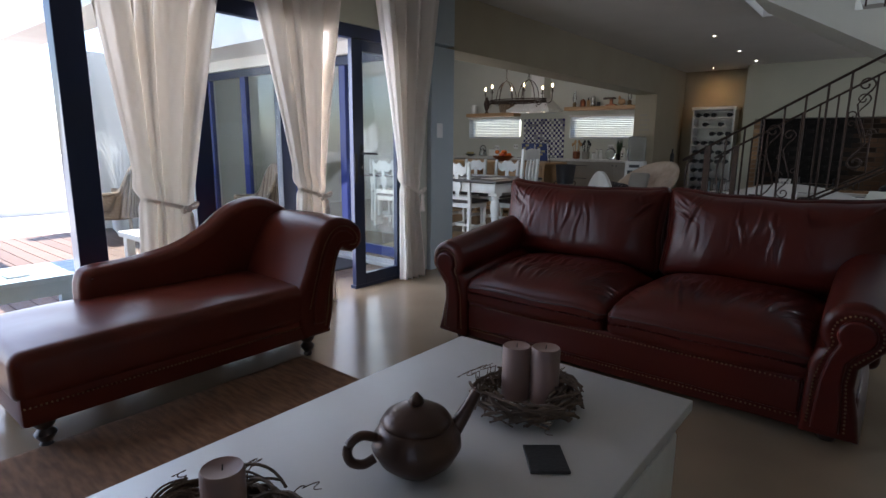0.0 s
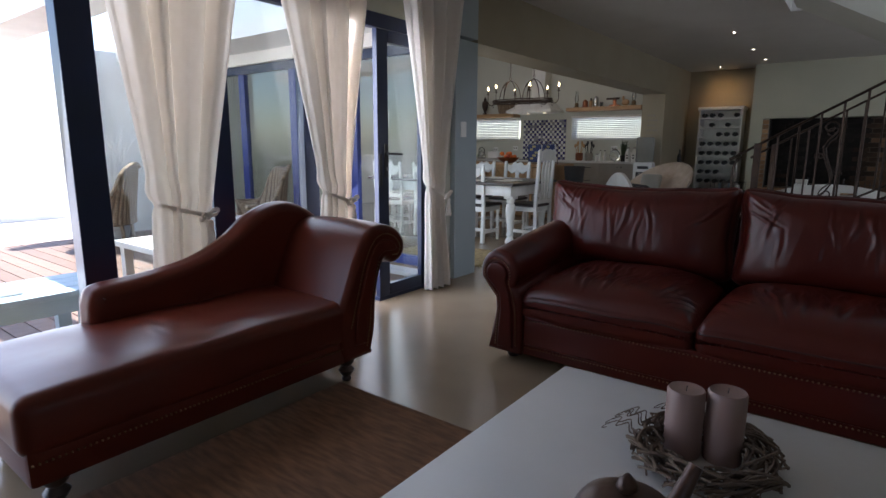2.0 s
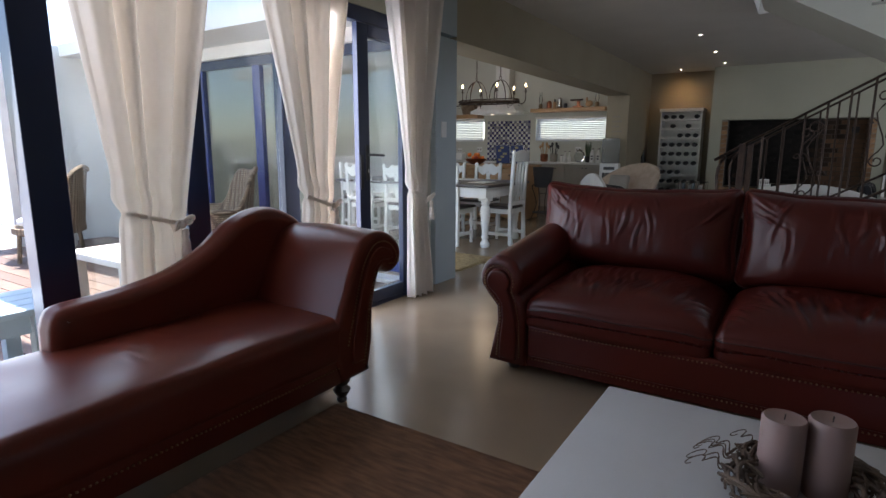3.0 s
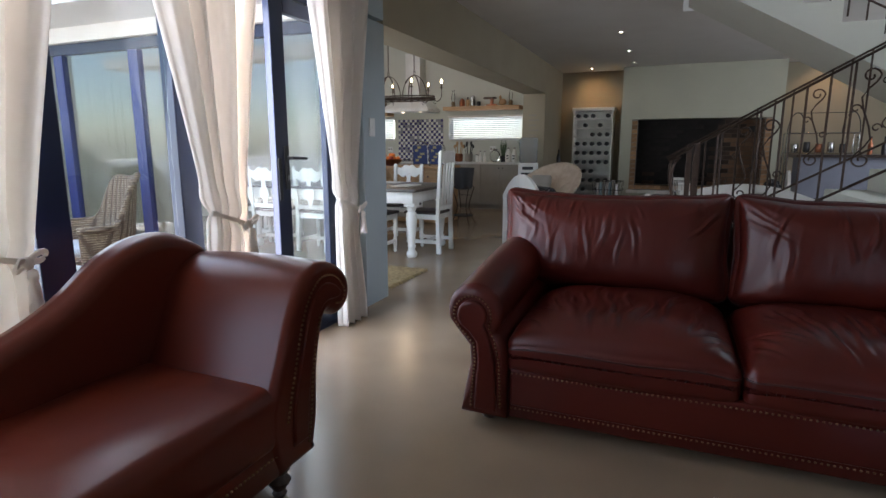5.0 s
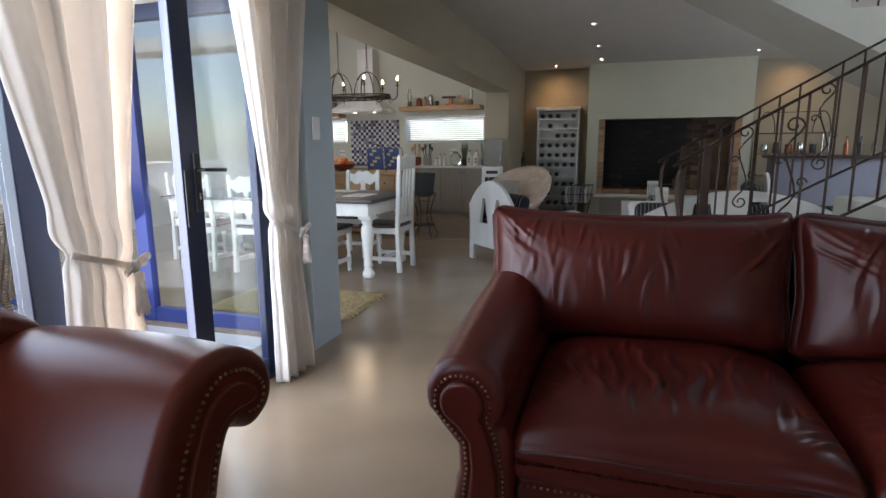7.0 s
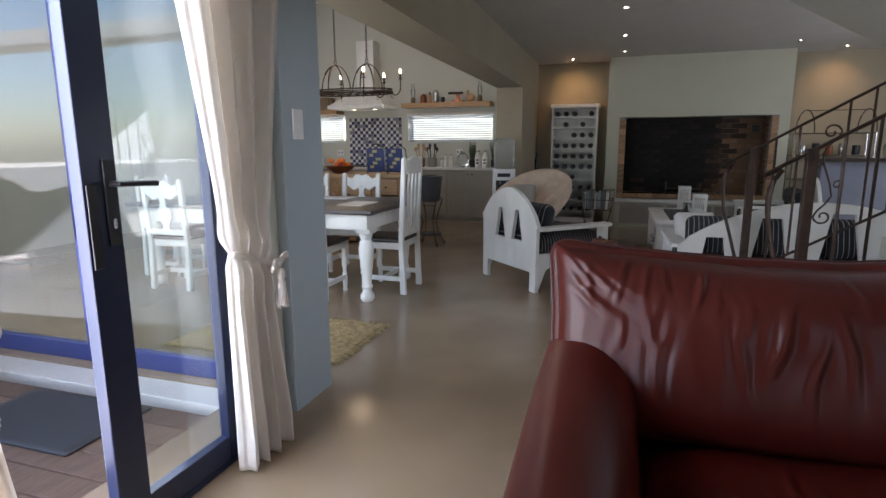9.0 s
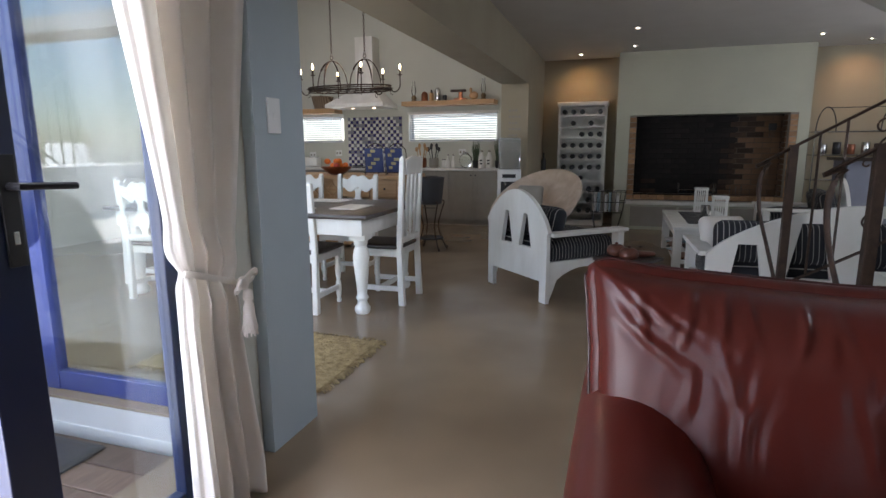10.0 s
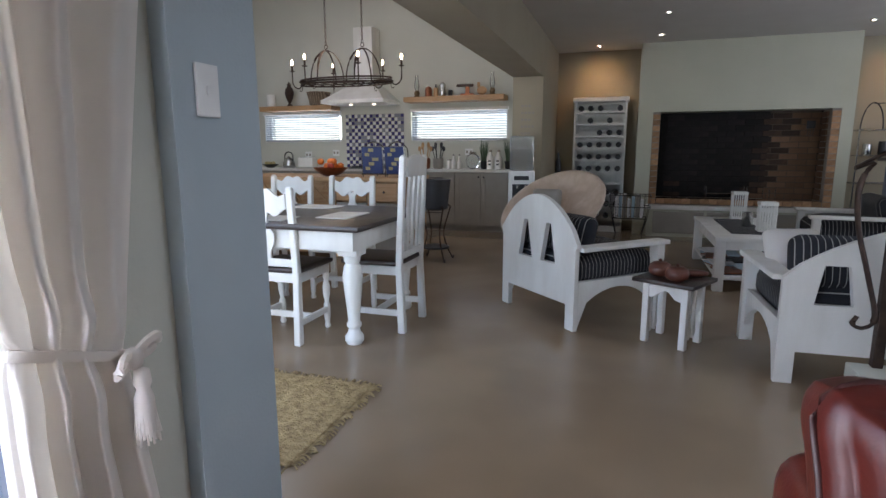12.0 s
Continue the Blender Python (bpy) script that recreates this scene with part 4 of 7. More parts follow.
def dining_chair(m, tall=False):
    th = thing("dining_chair", m, "tall-backed white dining chair with dark seat at the table end" if tall else "white painted dining chair with a scalloped back and dark seat", "dining chair", "chairs round the dining table")
    H = 1.16 if tall else 0.98
    part("seat", pad((0.42, 0.42, 0.035), 0.014, 0.004, 12, None, pose(0, 0.01, 0.462)), M_DARKWOOD, th, "dark stained wooden seat", 50)
    part("seat_frame", B(-0.195, 0.195, -0.185, 0.185, 0.385, 0.443, 0.004), M_WHITE, th)
    for s in (-1, 1):
        side = [(-0.235, 0), (-0.185, 0), (-0.175, 0.44), (-0.215, H - 0.02), (-0.235, H), (-0.25, H - 0.02), (-0.215, 0.44)]
        part("leg", prism(side, s * 0.19 - 0.021, s * 0.19 + 0.021, "x", bevel=0.004), M_WHITE, th, "square back leg running up into the backrest", 40)
        part("leg", lathe([(0.016, 0), (0.022, 0.015), (0.015, 0.035), (0.02, 0.06), (0.022, 0.10), (0.022, 0.16), (0.014, 0.18), (0.024, 0.24), (0.025, 0.29), (0.014, 0.33), (0.022, 0.35), (0.022, 0.386)], 14, m=Matrix.Translation((s * 0.175, 0.165, 0))), M_WHITE, th, "turned white front leg", 50)
        part("stretcher", B(s * 0.18 - 0.011, s * 0.18 + 0.011, -0.185, 0.15, 0.11, 0.15, 0.003), M_WHITE, th)
    part("stretcher", B(-0.17, 0.17, -0.03, -0.008, 0.11, 0.15, 0.003), M_WHITE, th)
    tilt = pose(0, -0.2, 0.44) @ pose(0, 0, 0, 5 if not tall else 4, 0, 0)
    if tall:
        for x in (-0.085, 0.0, 0.085):
            bm = prism([(x - 0.018, 0.06), (x + 0.018, 0.06), (x + 0.012, 0.2), (x + 0.032, 0.42), (x + 0.014, 0.62), (x - 0.014, 0.62), (x - 0.032, 0.42), (x - 0.012, 0.2)], -0.008, 0.008, "y")
            bmesh.ops.transform(bm, matrix=tilt, verts=bm.verts[:])
            part("splat", bm, M_WHITE, th)
        top = [(-0.168, 0.58), (0.168, 0.58), (0.168, 0.69)] + [(0.168 - 0.336 * i / 16, 0.69 + 0.03 * math.sin(math.pi * i / 16)) for i in range(1, 16)] + [(-0.168, 0.69)]
    else:
        sp = smooth_curve([(0.03, 0.08), (0.028, 0.14), (0.06, 0.20), (0.062, 0.26), (0.03, 0.31), (0.028, 0.36), (0.05, 0.40)], 4)
        bm = prism([(a, b) for a, b in sp] + [(-a, b) for a, b in sp[::-1]], -0.008, 0.008, "y")
        bmesh.ops.transform(bm, matrix=tilt, verts=bm.verts[:])
        part("splat", bm, M_WHITE, th, "vase-shaped splat")
        lower = [(0.168 - 0.336 * i / 20, 0.385 + 0.022 * math.cos(4 * math.pi * i / 20)) for i in range(21)][::-1]
        upper = [(0.168 - 0.336 * i / 20, 0.505 + 0.020 * math.cos(math.pi * (i / 20 - 0.5) * 2) + 0.012 * math.cos(6 * math.pi * i / 20)) for i in range(21)]
        top = lower + upper
    bm = prism(top, -0.011, 0.011, "y", bevel=0.003)
    bmesh.ops.transform(bm, matrix=tilt, verts=bm.verts[:])
    part("top_rail", bm, M_WHITE, th, "", 40)
    bm = B(-0.168, 0.168, -0.009, 0.009, 0.05, 0.10, 0.003)
    bmesh.ops.transform(bm, matrix=tilt, verts=bm.verts[:])
    part("back_rail", bm, M_WHITE, th)
    return th


dining_chair(pose(-0.42, 6.80, 0, 0, 0, 90), True)
near = dining_chair(pose(-0.92, 6.41, 0))
for x, y, r in ((-1.62, 6.40, 0), (-1.06, 7.37, 180), (-1.66, 7.38, 178), (-2.25, 6.38, 2), (-2.70, 6.75, -90)):
    copy_thing(near, pose(x, y, 0, 0, 0, r))
for x, y, r in ((-0.62, 6.62, 90), (-1.02, 6.36, 0), (-1.08, 7.08, 180), (-1.62, 7.08, 180)):
    pm = thing("placemat", pose(x, y, 0.76, 0, 0, r), "white rectangular placemat laid on the dark dining table", "placemat", "placemats on the dining table")
    part("mat", B(-0.17, 0.17, -0.11, 0.11, 0.0005, 0.009, 0.003), M_WHITE, pm)


# ---- armchairs and settee with arched plank backs ----
def trap(cx, z0, z1, w0, w1):
    return [(cx - w0 / 2, z0), (cx + w0 / 2, z0), (cx + w1 / 2, z1), (cx - w1 / 2, z1)]


def plank_seat(name, m, W, D, peak, shoulder, holes, label, cat, group, cushions):
    th = thing(name, m, label, cat, group)
    n = 24
    arch = [(W * (1 - i / n), shoulder + (peak - shoulder) * math.sin(math.pi * i / n) ** 0.75) for i in range(n + 1)]
    legs = [(0, 0), (0.085, 0), (0.085, 0.17), (W - 0.085, 0.17), (W - 0.085, 0), (W, 0)]
    cut = 0.0 if W > 1 else 0.035
    outline = legs + [(W, shoulder - 0.05), (W + cut * 0.5, shoulder - 0.03)] + arch[:-1] + [(-cut * 0.5, shoulder), (0, shoulder - 0.05)]
    part("backrest", prism(outline, 0, 0.035, "y", holes=[trap(*h) for h in holes]), M_WHITE, th, "white plank back with an arched top and tapered cut-outs", 30)
    for x in (0.0, W - 0.035):
        part("side_panel", prism([(0.037, 0.02)] + [(0.037, 0.33), (D - 0.07, 0.33), (D - 0.07, 0.10)] + [(D - 0.07 - (D - 0.11) * i / 10, 0.10 + 0.17 * math.sin(math.pi * i / 10) ** 0.6) for i in range(1, 10)], x, x + 0.035, "x"), M_WHITE, th, "", 30)
        part("leg", B(x - 0.02, x + 0.055, D - 0.068, D, 0, 0.53, 0.004), M_WHITE, th)
        part("armrest", B(x - 0.04, x + 0.075, 0.037, D + 0.03, 0.532, 0.562, 0.006), M_WHITE, th)
    part("front_rail", B(0.057, W - 0.057, D - 0.055, D - 0.02, 0.20, 0.33, 0.004), M_WHITE, th)
    part("slat_base", B(0.037, W - 0.037, 0.037, D - 0.06, 0.27, 0.30, 0.003), M_WHITE, th)
    k = cushions
    w = (W - 0.08) / k
    for i in range(k):
        cx = 0.04 + w * (i + 0.5)
        cu = thing("seat_cushion", m @ pose(cx, D / 2 + 0.02, 0.302), "black and white pinstriped box seat cushion on a white seat", "cushion", "striped cushions")
        part("cover", pad((w - 0.01, D - 0.08, 0.165), 0.05, 0.07, 18, None, pose(0, 0, 0.085)), M_STRIPEY, cu, "", 180)
        bc = thing("back_cushion", m @ pose(cx, 0.15, 0.458), "black and white pinstriped back cushion leaning on a white plank back", "cushion", "striped cushions")
        part("cover", pad((w - 0.05, 0.29, 0.14), 0.06, 0.03, 16, None, pose(0, 0.03, 0.145, 76, 0, 0)), M_STRIPE, bc, "", 180)
    return th


plank_seat("armchair", pose(0.25, 7.58, 0, 0, 0, -45.5), 0.86, 0.78, 0.88, 0.60, [(0.30, 0.42, 0.69, 0.17, 0.05), (0.57, 0.42, 0.69, 0.17, 0.05)],
           "white painted plank armchair with an arched cut-out back and striped cushions", "armchair", "plank armchairs", 1)
plank_seat("settee", pose(1.91, 6.47, 0, 0, 0, 2), 1.72, 0.74, 0.87, 0.55, [(0.23, 0.42, 0.62, 0.17, 0.11), (0.57, 0.42, 0.76, 0.24, 0.12), (0.98, 0.42, 0.80, 0.26, 0.13), (1.40, 0.42, 0.68, 0.2, 0.11)],
           "white painted plank settee with a low arched cut-out back", "settee", "", 2)
plank_seat("armchair", pose(3.62, 9.35, 0, 0, 0, 84), 0.86, 0.78, 0.88, 0.60, [(0.30, 0.42, 0.69, 0.17, 0.05), (0.57, 0.42, 0.69, 0.17, 0.05)],
           "white painted plank armchair with striped cushions by the fireplace", "armchair", "plank armchairs", 1)
sc = thing("scatter_cushion", pose(2.08, 7.02, 0.48, 0, 0, 15), "off-white patterned scatter cushion on the settee", "cushion")
part("cover", pad((0.30, 0.26, 0.09), 0.03, 0.035, 14, None, pose(0, 0, 0.12, 64, 0, 0)), M_CURTAIN, sc, "", 180)

st = thing("side_table", pose(1.27, 6.93, 0, 0, 0, -29), "small white side table with a dark wooden top", "side table")
part("tabletop", B(-0.05, 0.33, -0.05, 0.30, 0.385, 0.41, 0.006), M_DARKWOOD, st, "dark stained top", 40)
for x in (0.0, 0.24):
    for y in (0.0, 0.21):
        part("leg", B(x, x + 0.04, y, y + 0.04, 0, 0.385, 0.004), M_WHITE, st)
for a in ((0.041, 0.239, 0.005, 0.025), (0.041, 0.239, 0.225, 0.245)):
    part("apron", prism([(a[0], 0.385), (a[0], 0.29)] + [(a[0] + 0.04 + 0.118 * i / 8, 0.30 + 0.045 * math.sin(math.pi * i / 8)) for i in range(9)] + [(a[1], 0.29), (a[1], 0.385)], a[2], a[3], "y"), M_WHITE, st)
for x in (0.008, 0.252):
    for y in (0.075, 0.135):
        part("side_slat", prism([(y, 0.385), (y + 0.03, 0.385), (y + 0.012, 0.2), (y + 0.03, 0.09), (y, 0.05), (y - 0.008, 0.12), (y + 0.0, 0.2)], x, x + 0.02, "x"), M_WHITE, st)
for x, y, s in ((0.05, 0.11, 1.0), (0.19, 0.04, 1.0)):
    bw = thing("lidded_bowl", st.matrix_basis @ pose(x, y, 0.41), "small turned red-brown wooden lidded bowl on the side table", "bowl", "bowls on the side table")
    part("bowl", lathe([(0.035, 0), (0.062, 0.016), (0.070, 0.042), (0.064, 0.060), (0.060, 0.064)], 20), M_REDWOOD, bw, "", 50)
    lid = part("lid", lathe([(0.064, 0.064), (0.062, 0.072), (0.042, 0.086), (0.012, 0.090)], 20), M_REDWOOD, bw, "", 50)
    part("knob", lathe([(0.007, 0.089), (0.014, 0.099), (0.003, 0.108)], 12), M_REDWOOD, lid, "", 50)
bt = thing("wooden_dish", st.matrix_basis @ pose(0.18, 0.20, 0.41, 0, 0, 40), "long red-brown carved wooden dish on the side table", "dish")
part("dish", blob((0.26, 0.09, 0.045), 0.8, 0.9, 20, 10, m=pose(0, 0, 0.023)), M_REDWOOD, bt, "", 180)

c2 = thing("low_table", pose(1.87, 8.40, 0), "long white painted low table with a lower shelf of magazines", "coffee table")
part("tabletop", B(0, 0.62, 0, 1.58, 0.43, 0.465, 0.005), M_WHITE, c2, "", 40)
for x in (0.01, 0.53):
    for y in (0.01, 1.49):
        part("leg", B(x, x + 0.08, y, y + 0.08, 0, 0.43, 0.004), M_WHITE, c2)
part("shelf", B(0.03, 0.59, 0.03, 1.55, 0.10, 0.125, 0.003), M_WHITE, c2)
part("apron", B(0.02, 0.60, 0.02, 1.56, 0.36, 0.43, 0.003), M_WHITE, c2)
rn = thing("striped_runner", pose(2.18, 9.2, 0.465), "black and white striped table runner on the low table", "table runner")
part("cloth", B(-0.15, 0.15, -0.55, 0.55, 0.0005, 0.005), M_STRIPEY, rn)
rnd = random.Random(5)
for i in range(7):
    mg = thing("magazine", pose(2.02 + 0.12 * (i % 2), 8.6 + 0.17 * i, 0.126, 0, 0, rnd.uniform(-15, 15)), "stack of magazines lying on the low table's shelf", "magazine", "magazines on the shelf")
    for k in range(3):
        part("issue", B(-0.10, 0.10, -0.14, 0.14, 0.012 * k + 0.0005, 0.012 * k + 0.0115, m=pose(0, 0, 0, 0, 0, rnd.uniform(-12, 12))), (M_PATIO, M_SLATE, M_COPPER, M_SKYBLUE)[(i + k) % 4], mg)


def lantern(x, y, h, w):
    th = thing("slatted_lantern", pose(x, y, 0.472), "whitewashed wooden slatted lantern on the low table", "lantern", "lanterns on the low table")
    part("base", B(-w / 2, w / 2, -w / 2, w / 2, 0, 0.015, 0.003), M_WHITE, th)
    part("cap", B(-w / 2, w / 2, -w / 2, w / 2, h - 0.03, h, 0.003), M_WHITE, th)
    for i in range(7):
        t = -w / 2 + 0.008 + (w - 0.016) * i / 6
        for s in (-1, 1):
            part("slat", B(t - 0.004, t + 0.004, s * (w / 2 - 0.006) - 0.004, s * (w / 2 - 0.006) + 0.004, 0.015, h - 0.03), M_WHITE, th)
            if 0 < i < 6:
                part("slat", B(s * (w / 2 - 0.006) - 0.004, s * (w / 2 - 0.006) + 0.004, t - 0.004, t + 0.004, 0.015, h - 0.03), M_WHITE, th)


lantern(2.27, 9.80, 0.28, 0.14)
lantern(2.33, 8.85, 0.26, 0.14)
tn = thing("steel_pot", pose(2.24, 9.15, 0.472), "small brushed steel pot on the low table", "pot")
part("pot", lathe([(0.04, 0), (0.045, 0.01), (0.045, 0.13), (0.047, 0.135), (0.04, 0.133), (0.038, 0.02)], 20), M_CHROME, tn, "", 50)


# ---- papasan chair, wire basket ----
pc = thing("papasan_chair", pose(0.42, 9.35, 0, 0, 0, -28), "round cane papasan chair with a tufted cream cushion", "armchair")
bm = bmesh.new()
for z, r in ((0.02, 0.30), (0.10, 0.27), (0.20, 0.21), (0.30, 0.30)):
    tube([(r * math.cos(a), r * math.sin(a), z) for a in [2 * math.pi * i / 28 for i in range(28)]], 0.014, 7, bm, True)
for i in range(10):
    a = 2 * math.pi * i / 10
    tube([(0.30 * math.cos(a), 0.30 * math.sin(a), 0.02), (0.21 * math.cos(a + 0.2), 0.21 * math.sin(a + 0.2), 0.18), (0.30 * math.cos(a + 0.4), 0.30 * math.sin(a + 0.4), 0.30)], 0.012, 6, bm)
part("base", bm, M_CANE, pc, "", 60)
TP = pose(0, 0.0, 0.55, 38, 0, 0)
bm = bmesh.new()
tube([TP @ Vector((0.52 * math.cos(a), 0.52 * math.sin(a), 0.02)) for a in [2 * math.pi * i / 40 for i in range(40)]], 0.018, 8, bm, True)
for i in range(14):
    a = 2 * math.pi * i / 14
    tube([TP @ Vector((0.52 * math.cos(a) * k, 0.52 * math.sin(a) * k, 0.02 - 0.22 * (1 - k ** 2))) for k in (1, 0.8, 0.55, 0.3)], 0.010, 6, bm)
part("bowl_frame", bm, M_CANE, pc, "", 60)
bm = bmesh.new()
nr, na = 18, 72
rows = []
for side in (1, -1):
    for j in (range(1, nr + 1) if side > 0 else range(nr - 1, 0, -1)):
        k = j / nr
        row = []
        for i in range(na):
            a = 2 * math.pi * i / na
            t = 0.07 * math.sqrt(max(0, 1 - k ** 6)) * (0.55 + 0.45 * abs(math.sin(4 * a)) ** 0.6 * min(1, k * 2)) * (0.8 + 0.2 * math.cos(k * 14))
            row.append(bm.verts.new(TP @ Vector((0.58 * k * math.cos(a), 0.58 * k * math.sin(a), 0.07 - 0.20 * (1 - k ** 2) + side * t))))
        rows.append(row)
c0, c1 = bm.verts.new(TP @ Vector((0, 0, -0.10))), bm.verts.new(TP @ Vector((0, 0, -0.16)))
for r0, r1 in zip(rows, rows[1:]):
    for i in range(na):
        bm.faces.new((r0[i], r0[(i + 1) % na], r1[(i + 1) % na], r1[i]))
for i in range(na):
    bm.faces.new((c0, rows[0][i], rows[0][(i + 1) % na]))
    bm.faces.new((c1, rows[-1][(i + 1) % na], rows[-1][i]))
part("cushion", bm, M_CREAM, pc, "thick tufted cream cotton cushion", 180)
tc = thing("patterned_cushion", pose(0.36, 9.22, 0.52, 0, 0, -20), "small grey patterned cushion on the papasan chair", "cushion")
part("cover", pad((0.30, 0.30, 0.09), 0.03, 0.03, 12, None, pose(0, 0, 0.12, 60, 0, 20)), M_GREYCAB, tc, "", 180)

wb = thing("wire_basket_stand", pose(1.20, 10.55, 0), "black wire magazine basket standing on thin legs", "basket")
for z in (0.36, 0.50, 0.64):
    k = 1 if z > 0.4 else 0.85
    part("hoop", tube([(-0.24 * k, -0.15 * k, z), (0.24 * k, -0.15 * k, z), (0.24 * k, 0.15 * k, z), (-0.24 * k, 0.15 * k, z)], 0.005, 5, closed=True), M_BLACK, wb)
for i in range(9):
    x = -0.24 + 0.06 * i
    for s in (-1, 1):
        part("wire", tube([(x, 0.15 * s, 0.64), (x * 0.85, 0.128 * s, 0.36)], 0.003, 4), M_BLACK, wb)
for sx in (-1, 1):
    for sy in (-1, 1):
        part("leg", tube([(0.2 * sx, 0.12 * sy, 0.36), (0.15 * sx, 0.09 * sy, 0.15), (0.20 * sx, 0.12 * sy, 0.0)], 0.006, 5), M_BLACK, wb)
for i in range(7):
    bk = thing("folded_newspaper", pose(1.04 + 0.05 * i, 10.55, 0.37), "folded newspaper upright in the wire basket", "newspaper", "papers in the basket")
    part("paper", B(-0.018, 0.018, -0.11, 0.11, 0.0, 0.22 + 0.03 * (i % 3), 0.006), (M_PATIO, M_SKYBLUE, M_GREYCAB)[i % 3], bk)


# ---- wine rack ----
wr = thing("wine_rack", pose(0.38, 11.77, 0), "tall white wooden wine rack holding dark bottles", "wine rack")
for x in (0, 0.70):
    part("side_panel", B(x, x + 0.03, 0, 0.31, 0, 1.86, 0.003), M_WHITE, wr)
part("top", B(-0.02, 0.75, -0.02, 0.32, 1.86, 1.92, 0.01), M_WHITE, wr)
part("back_panel", B(0.03, 0.70, 0.295, 0.31, 0.05, 1.86), M_WHITE, wr)
part("plinth", B(0.03, 0.70, 0.0, 0.03, 0, 0.08), M_WHITE, wr)
for k in range(10):
    z = 0.21 + 0.17 * k
    sc_ = [(0.03, z - 0.035)] + [(0.70, z - 0.035)] + [(0.70 - 0.67 * i / 40, z + 0.018 * math.cos(2 * math.pi * 5 * i / 40)) for i in range(41)]
    part("shelf", prism(sc_, 0.01, 0.03, "y"), M_WHITE, wr, "scalloped bottle rail")
    part("shelf", B(0.03, 0.70, 0.03, 0.29, z - 0.035, z - 0.025), M_WHITE, wr)
bottle = None
EMPTY = {(9, 3), (8, 0), (8, 2), (8, 4), (7, 0), (7, 1), (3, 3), (3, 4), (1, 2)}
for k in range(10):
    for i in range(5):
        if (k, i) in EMPTY:
            continue
        m = pose(0.38 + 0.03 + 0.067 + 0.134 * i, 11.75, 0.21 + 0.17 * k + 0.028, -90, 0, 0)
        if bottle is None:
            bottle = thing("wine_bottle", m, "dark glass wine bottle lying base outward in the rack", "bottle", "bottles in the wine rack")
            part("glass_body", lathe([(0.012, -0.018), (0.033, -0.024), (0.038, -0.014), (0.038, 0.15), (0.026, 0.20), (0.016, 0.23), (0.016, 0.275)], 16), M_BLACK, bottle, "", 50)
            part("capsule", lathe([(0.0175, 0.235), (0.0175, 0.278), (0.010, 0.28)], 14), M_CHARCOAL, bottle, "", 50)
        else:
            copy_thing(bottle, m)


# ---- stairs ----
SY0, SY1, RUN, RISE, SX = 5.22, 6.40, 0.29, 0.17, 2.19
stair = thing("staircase", pose(SX, SY0, 0), "cream plastered solid staircase with square steps rising to a landing", "staircase")
for i in range(8):
    part("step", B(RUN * i, RUN * 8 - 0.002 if i > 5 else RUN * (i + 1) + 0.30, 0.02, SY1 - SY0, max(0.0, RISE * (i - 1)) if i else 0.0, RISE * (i + 1), 0.006), M_KWALL, stair, "", 40)
part("landing", B(RUN * 8, RUN * 8 + 1.2, 0, 2.35, 1.30, 1.50, 0.006), M_KWALL, stair)
fl = [(RUN * 8, 1.30)]
up = []
z0 = 1.50
for k in range(7):
    x = RUN * 8 - RUN * k
    up += [(x, z0 + RISE * (k)), (x, z0 + RISE * (k + 1))]
up += [(RUN * 1, z0 + RISE * 7)]
low = [(0.02, 2.63), (RUN * 8, 2.63 - 0.585 * (RUN * 8 - 0.02))]
bm = prism([(a, b) for a, b in up] + low[:1] + [(RUN * 8, 1.32)], 1.28, 2.36, "y")
part("upper_flight", bm, M_KWALL, stair, "pale plastered upper flight with a sloping soffit", 30)


